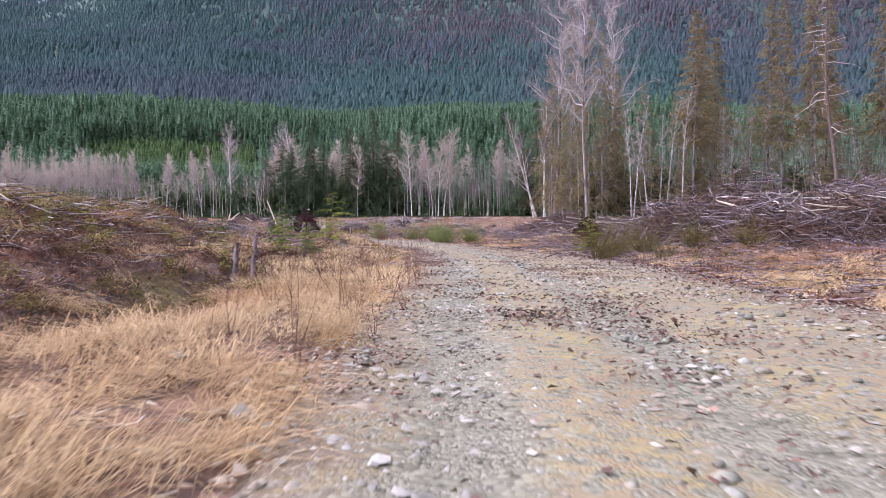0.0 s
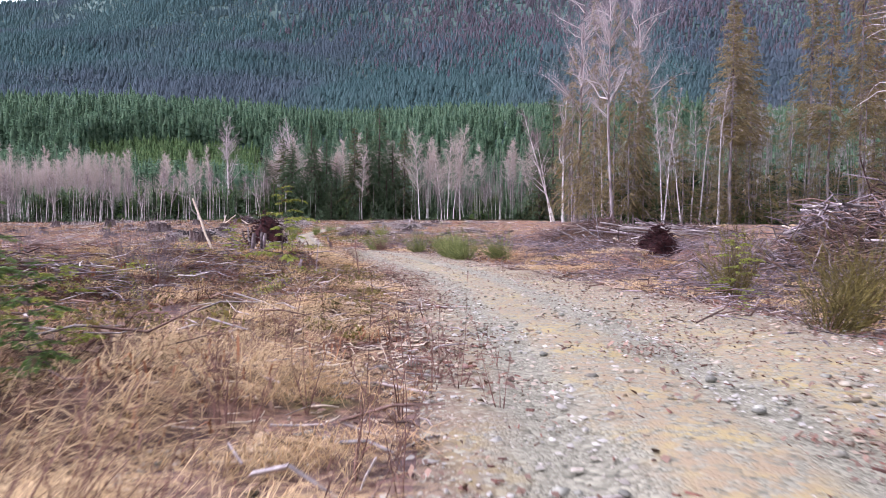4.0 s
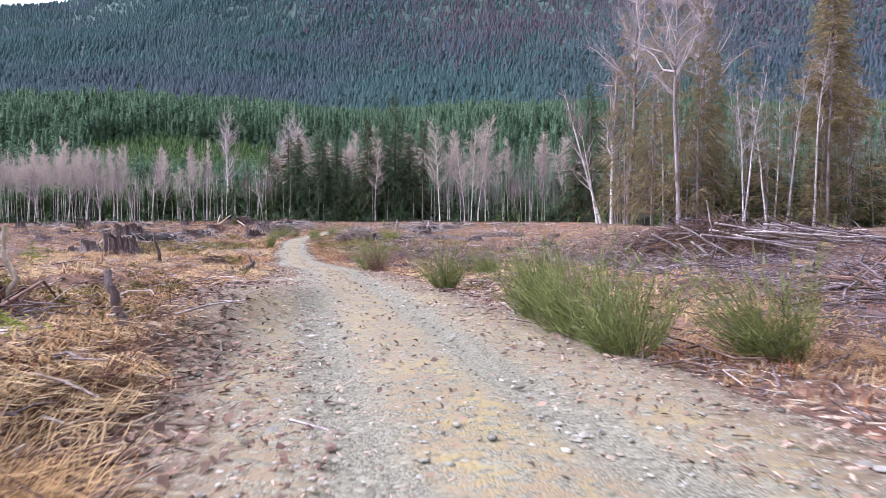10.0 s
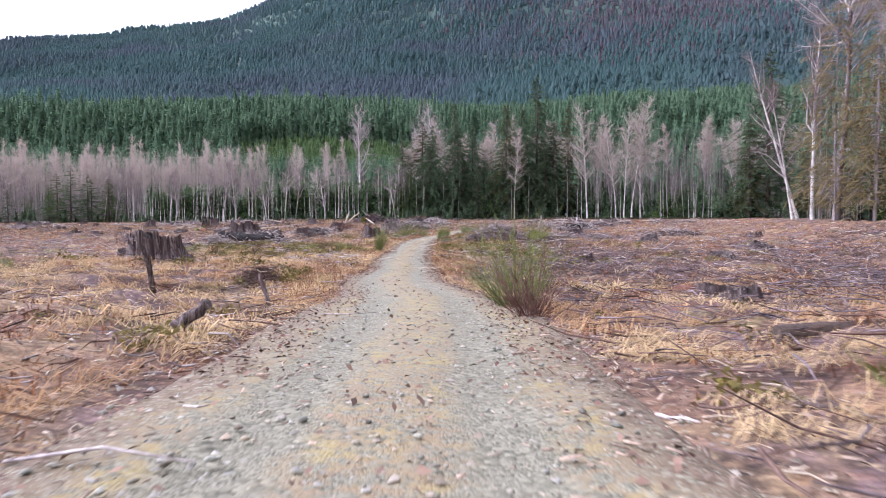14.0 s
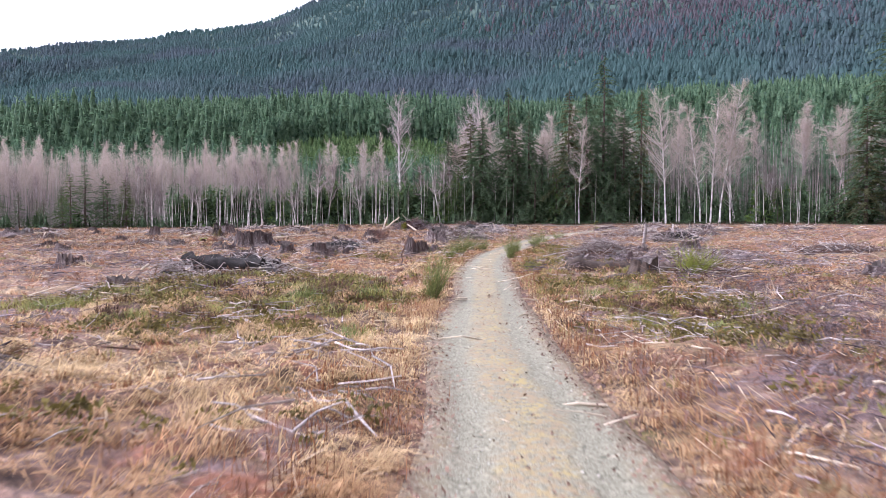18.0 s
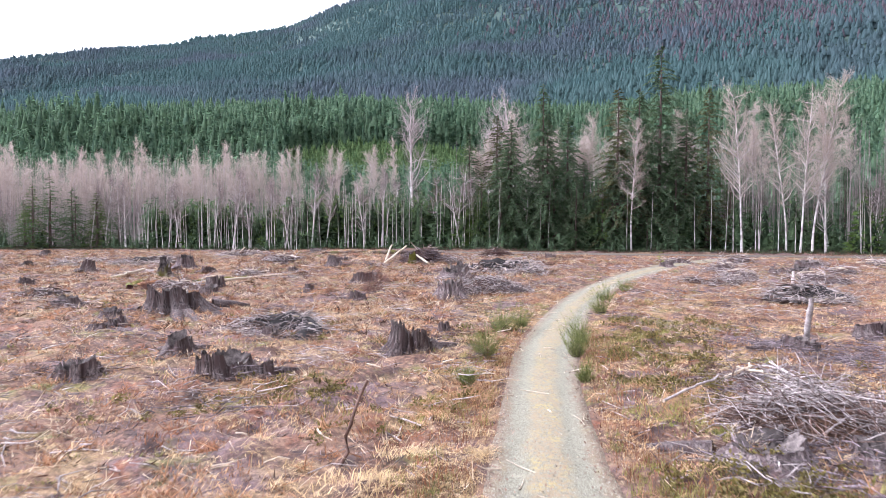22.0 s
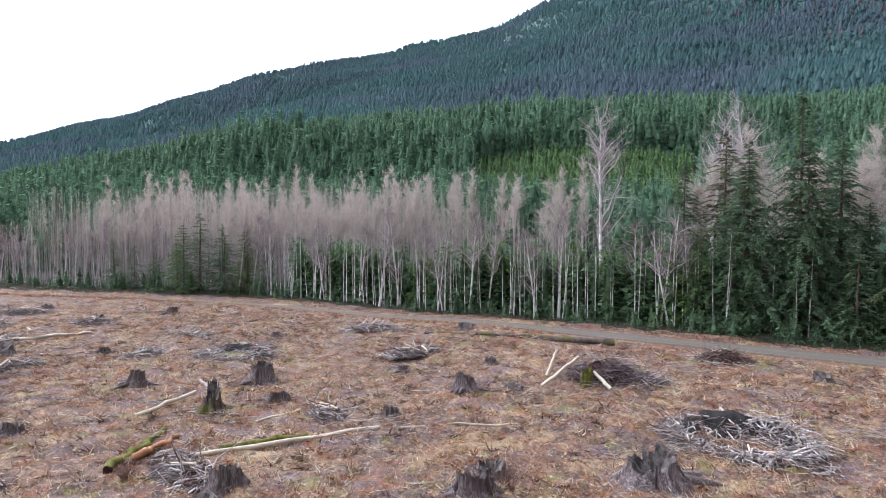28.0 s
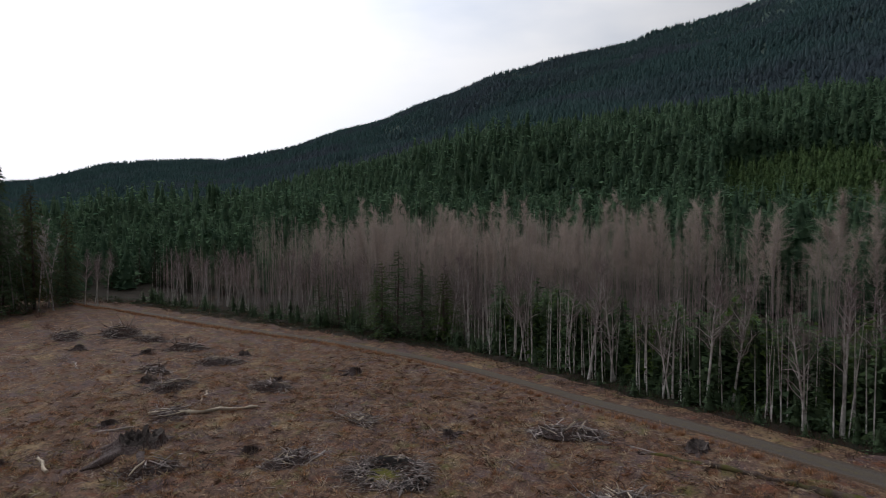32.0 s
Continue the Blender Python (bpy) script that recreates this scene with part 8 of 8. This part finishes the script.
x, y = r.normal(-9.0, 2.6, 350), r.uniform(5, 26, 350)
k = x < -4.6
sticks("bank_brush", "pale grey broken sticks over the bank", x[k], y[k], 0.3, 1.3, 0.013, M_SLASH, 0.3)
x, y = r.normal(-8.0, 1.2, 260), r.uniform(11, 22, 260)
matted("dry_grass", "pale straw hanging over the crest of the bank", x, y, 24, 0.35, 0.7, 0.005, M_GRASS)
# the ditch beside the track: dark litter, leafy shoots and dead stems
x, y = r.normal(-6.0, 1.9, 9000), r.uniform(20, 42, 9000)
k = (x < -3.0) & off_road(x, y, 1.25)
litter("leaf_litter", "dark red-brown leaves and bark in the ditch", x[k], y[k], 0.02, 0.06, M_BARK)
x, y = tufts(24, 5, -9.5, -3.6, 22, 40, 0.3)
k = off_road(x, y, 1.4)
shrublets("low_shrubs", "yellow-green leafy shoots in the ditch", x[k], y[k], r.uniform(0.12, 0.34, int(k.sum())), M_SAPL, 60, 0.6)
x, y = tufts(420, 50, -10.0, -3.0, 19, 42, 0.35)
shag("brush_cover", "dark red-brown dead stems in the ditch", x, y, 0.12, 0.5, 0.005, M_UNDER, 0.7)
x, y = tufts(1500, 30, -120, -20, 100, 188, 0.5)
shag("brush_cover", "dark red dead growth in the open clearcut", x, y, 0.15, 0.5, 0.016, M_UNDER, 0.5)
# straw, weeds and green tufts that fray the edges of the track
x, y = beside_road(r, 1500, 1.45, 2.6, 58, 150)
matted("dry_grass", "pale straw fraying the edges of the track", x, y, 14, 0.2, 0.45, 0.007, M_GRASS, 0.98)
x, y = beside_road(r, 700, 1.7, 5.0, 92, 130, 1)
k = noise2(x / 1.2, y / 1.2, 98) > -0.2
grass("green_tufts", "olive-green grass tufts beside the track", x[k], y[k], 16, 0.25, 0.65, 0.012, M_TUFT, 0.6, 0.4, 0.12, 1.05, simple=True)
x, y = beside_road(r, 500, 1.6, 4.0, 100, 150, -1)
k = noise2(x / 1.2, y / 1.2, 99) > 0.1
grass("green_tufts", "olive-green grass tufts beside the track", x[k], y[k], 16, 0.25, 0.6, 0.012, M_TUFT, 0.6, 0.4, 0.12, 1.05, simple=True)
stump(-11.5, 100.6, 1.9, 1.0, 704, "dark rotten stump with fluted sides beside the track", M_LOG, 0.2)
broom(-9.4, 100.0, 2.0, 1.6, 705, "bright green leafy bush beside the track", 260, M_SAPL, 0.006)
# grass, litter and brush beyond the gravel at the start
x, y = beside_road(r, 1500, 4.0, 9.5, 8, 28, 1)
k = noise2(x / 0.6, y / 0.6, 101) > -0.05
matted("dry_grass", "tan matted grass between the gravel and the slash heap", x[k], y[k], 22, 0.25, 0.5, 0.004, M_GRASS, 1.0)
x, y = beside_road(r, 8000, 3.4, 9.5, 8, 28, 1)
litter("leaf_litter", "dark leaves and bark beyond the gravel", x, y, 0.015, 0.05, M_BARK)
x, y = tufts(420, 50, 4.2, 12, 10, 27, 0.35)
shag("brush_cover", "dark brown dead growth before the slash heap", x, y, 0.1, 0.45, 0.0045, M_UNDER, 0.7)
x, y = beside_road(r, 1500, 3.6, 9.5, 9, 28, 1)
sticks("slash_debris", "purplish-grey sticks strewn before the slash heap", x, y, 0.2, 1.0, 0.010, M_SLASHP, 0.12)
# darker ditch and slash ground beside the track
x, y = tufts(520, 60, -10.5, -3.2, 22, 40, 0.35)
shag("brush_cover", "dark red-purple dead stems and bark in the ditch", x, y, 0.08, 0.35, 0.007, M_BARK, 0.85)
x, y = r.normal(-6.6, 2.0, 1500), r.uniform(21, 40, 1500)
k = (x < -3.4) & off_road(x, y, 1.3)
sticks("slash_debris", "purplish broken sticks in the ditch", x[k], y[k], 0.2, 1.0, 0.012, M_SLASHP, 0.2)
x, y = tufts(900, 50, 3.6, 30, 32, 92, 0.5)
k = off_road(x, y, 1.3)
shag("brush_cover", "dark purple-brown dead growth in the slash", x[k], y[k], 0.1, 0.4, 0.009, M_UNDER, 0.85)
x, y = r.uniform(3.5, 32, 7000), r.uniform(36, 96, 7000)
k = (noise2(x / 1.8, y / 1.8, 103) > -0.3) & off_road(x, y, 1.35)
sticks("slash_debris", "dark purplish slash over the ground before the trees", x[k][:3000], y[k][:3000], 0.3, 1.8, 0.013, M_SLASHP, 0.25)
x, y = r.normal(-5.0, 0.8, 420), r.uniform(34, 46, 420)
k = off_road(x, y, 1.2)
matted("dry_grass", "tan grass hummocks beside the track", x[k], y[k], 26, 0.3, 0.7, 0.005, M_GRASS)
# brush and splinters heaped against the stumps
x, y = np.repeat(sx, 46) + r.normal(size=46 * len(sx)) * 0.95, np.repeat(sy, 46) + r.normal(size=46 * len(sx)) * 0.85
k = off_road(x, y, 1.2)
sticks("slash_debris", "purplish-grey brush heaped against the stumps", x[k], y[k], 0.3, 1.3, 0.017, M_SLASHP, 0.5)
x, y = np.repeat(sx, 22) + r.normal(size=22 * len(sx)) * 1.2, np.repeat(sy, 22) + r.normal(size=22 * len(sx)) * 1.0
k = off_road(x, y, 1.2)
shag("brush_cover", "dark dead growth round the stumps", x[k], y[k], 0.15, 0.6, 0.02, M_UNDER, 0.7)
x, y = tufts(260, 40, -18, -3, 86, 132, 0.8)
k = off_road(x, y, 1.3)
shag("brush_cover", "dark purple-brown dead growth beside the track", x[k], y[k], 0.15, 0.5, 0.014, M_UNDER, 0.7)
x, y = tufts(90, 60, -16, -3, 107, 132, 0.9)
k = off_road(x, y, 1.3)
sticks("slash_debris", "purplish-grey slash in patches beside the track", x[k], y[k], 0.3, 1.5, 0.015, M_SLASHP, 0.35)
# dark tangled brush on the bank at the start
x, y = r.normal(-8.6, 2.0, 1500), r.uniform(6, 22, 1500)
k = x < -4.8
sticks("bank_brush", "dark purplish thick sticks tangled over the bank", x[k][:800], y[k][:800], 0.25, 1.0, 0.016, M_SLASHP, 0.15)
x, y = tufts(420, 60, -12.0, -4.8, 6, 23, 0.35)
shag("brush_cover", "dark red-brown bark and dead stems on the bank", x, y, 0.1, 0.4, 0.008, M_BARK, 0.7)
x, y = beside_road(r, 5200, 0.3, 5.0, 0.5, 20)
k = noise2(x / 0.5, y / 0.5, 104) > 0.05
slabs("bark_chips", "dark brown bark and twigs strewn on the gravel", x[k], y[k], 0.02, 0.085, M_BARK, 0.15)
# rusty weeds, litter and straw that fray the track where it narrows
x, y = beside_road(r, 5200, 1.15, 2.6, 54, 100)
litter("leaf_litter", "red-brown leaves and bark along the edges of the track", x, y, 0.015, 0.04, M_BARK)
x, y = beside_road(r, 2600, 1.2, 2.3, 54, 100)
k = noise2(x / 0.7, y / 0.7, 105) > -0.1
shag("brush_cover", "rusty low weeds along the edges of the track", x[k], y[k], 0.06, 0.3, 0.008, M_STEM, 0.8)
x, y = beside_road(r, 900, 1.3, 2.4, 54, 96)
matted("dry_grass", "pale straw fraying the edges of the track", x, y, 16, 0.2, 0.45, 0.006, M_GRASS, 0.95)
x, y = tufts(620, 50, -11, 16, 64, 104, 0.6)
k = off_road(x, y, 1.3)
shag("brush_cover", "dark purple-brown dead growth in the clearcut", x[k], y[k], 0.1, 0.45, 0.011, M_UNDER, 0.75)
x, y = r.uniform(-10, 18, 3600), r.uniform(64, 104, 3600)
k = (noise2(x / 1.6, y / 1.6, 106) > -0.2) & off_road(x, y, 1.35)
sticks("slash_debris", "dark purplish slash over the clearcut beside the track", x[k], y[k], 0.3, 1.5, 0.013, M_SLASHP, 0.25)
# dark stems added for the shade in hollows between the grass hummocks
x, y = np.repeat([-3.3, -2.7, -4.3, -3.6, -4.9], 420) + r.normal(size=2100) * 0.33, np.repeat([15.3, 13.6, 14.4, 12.4, 16.8], 420) + r.normal(size=2100) * 0.4
k = off_road(x, y, 1.2)
shag("brush_cover", "dark stems standing for shaded hollows in the dry grass", x[k], y[k], 0.15, 0.5, 0.006, M_UNDER, 0.6)
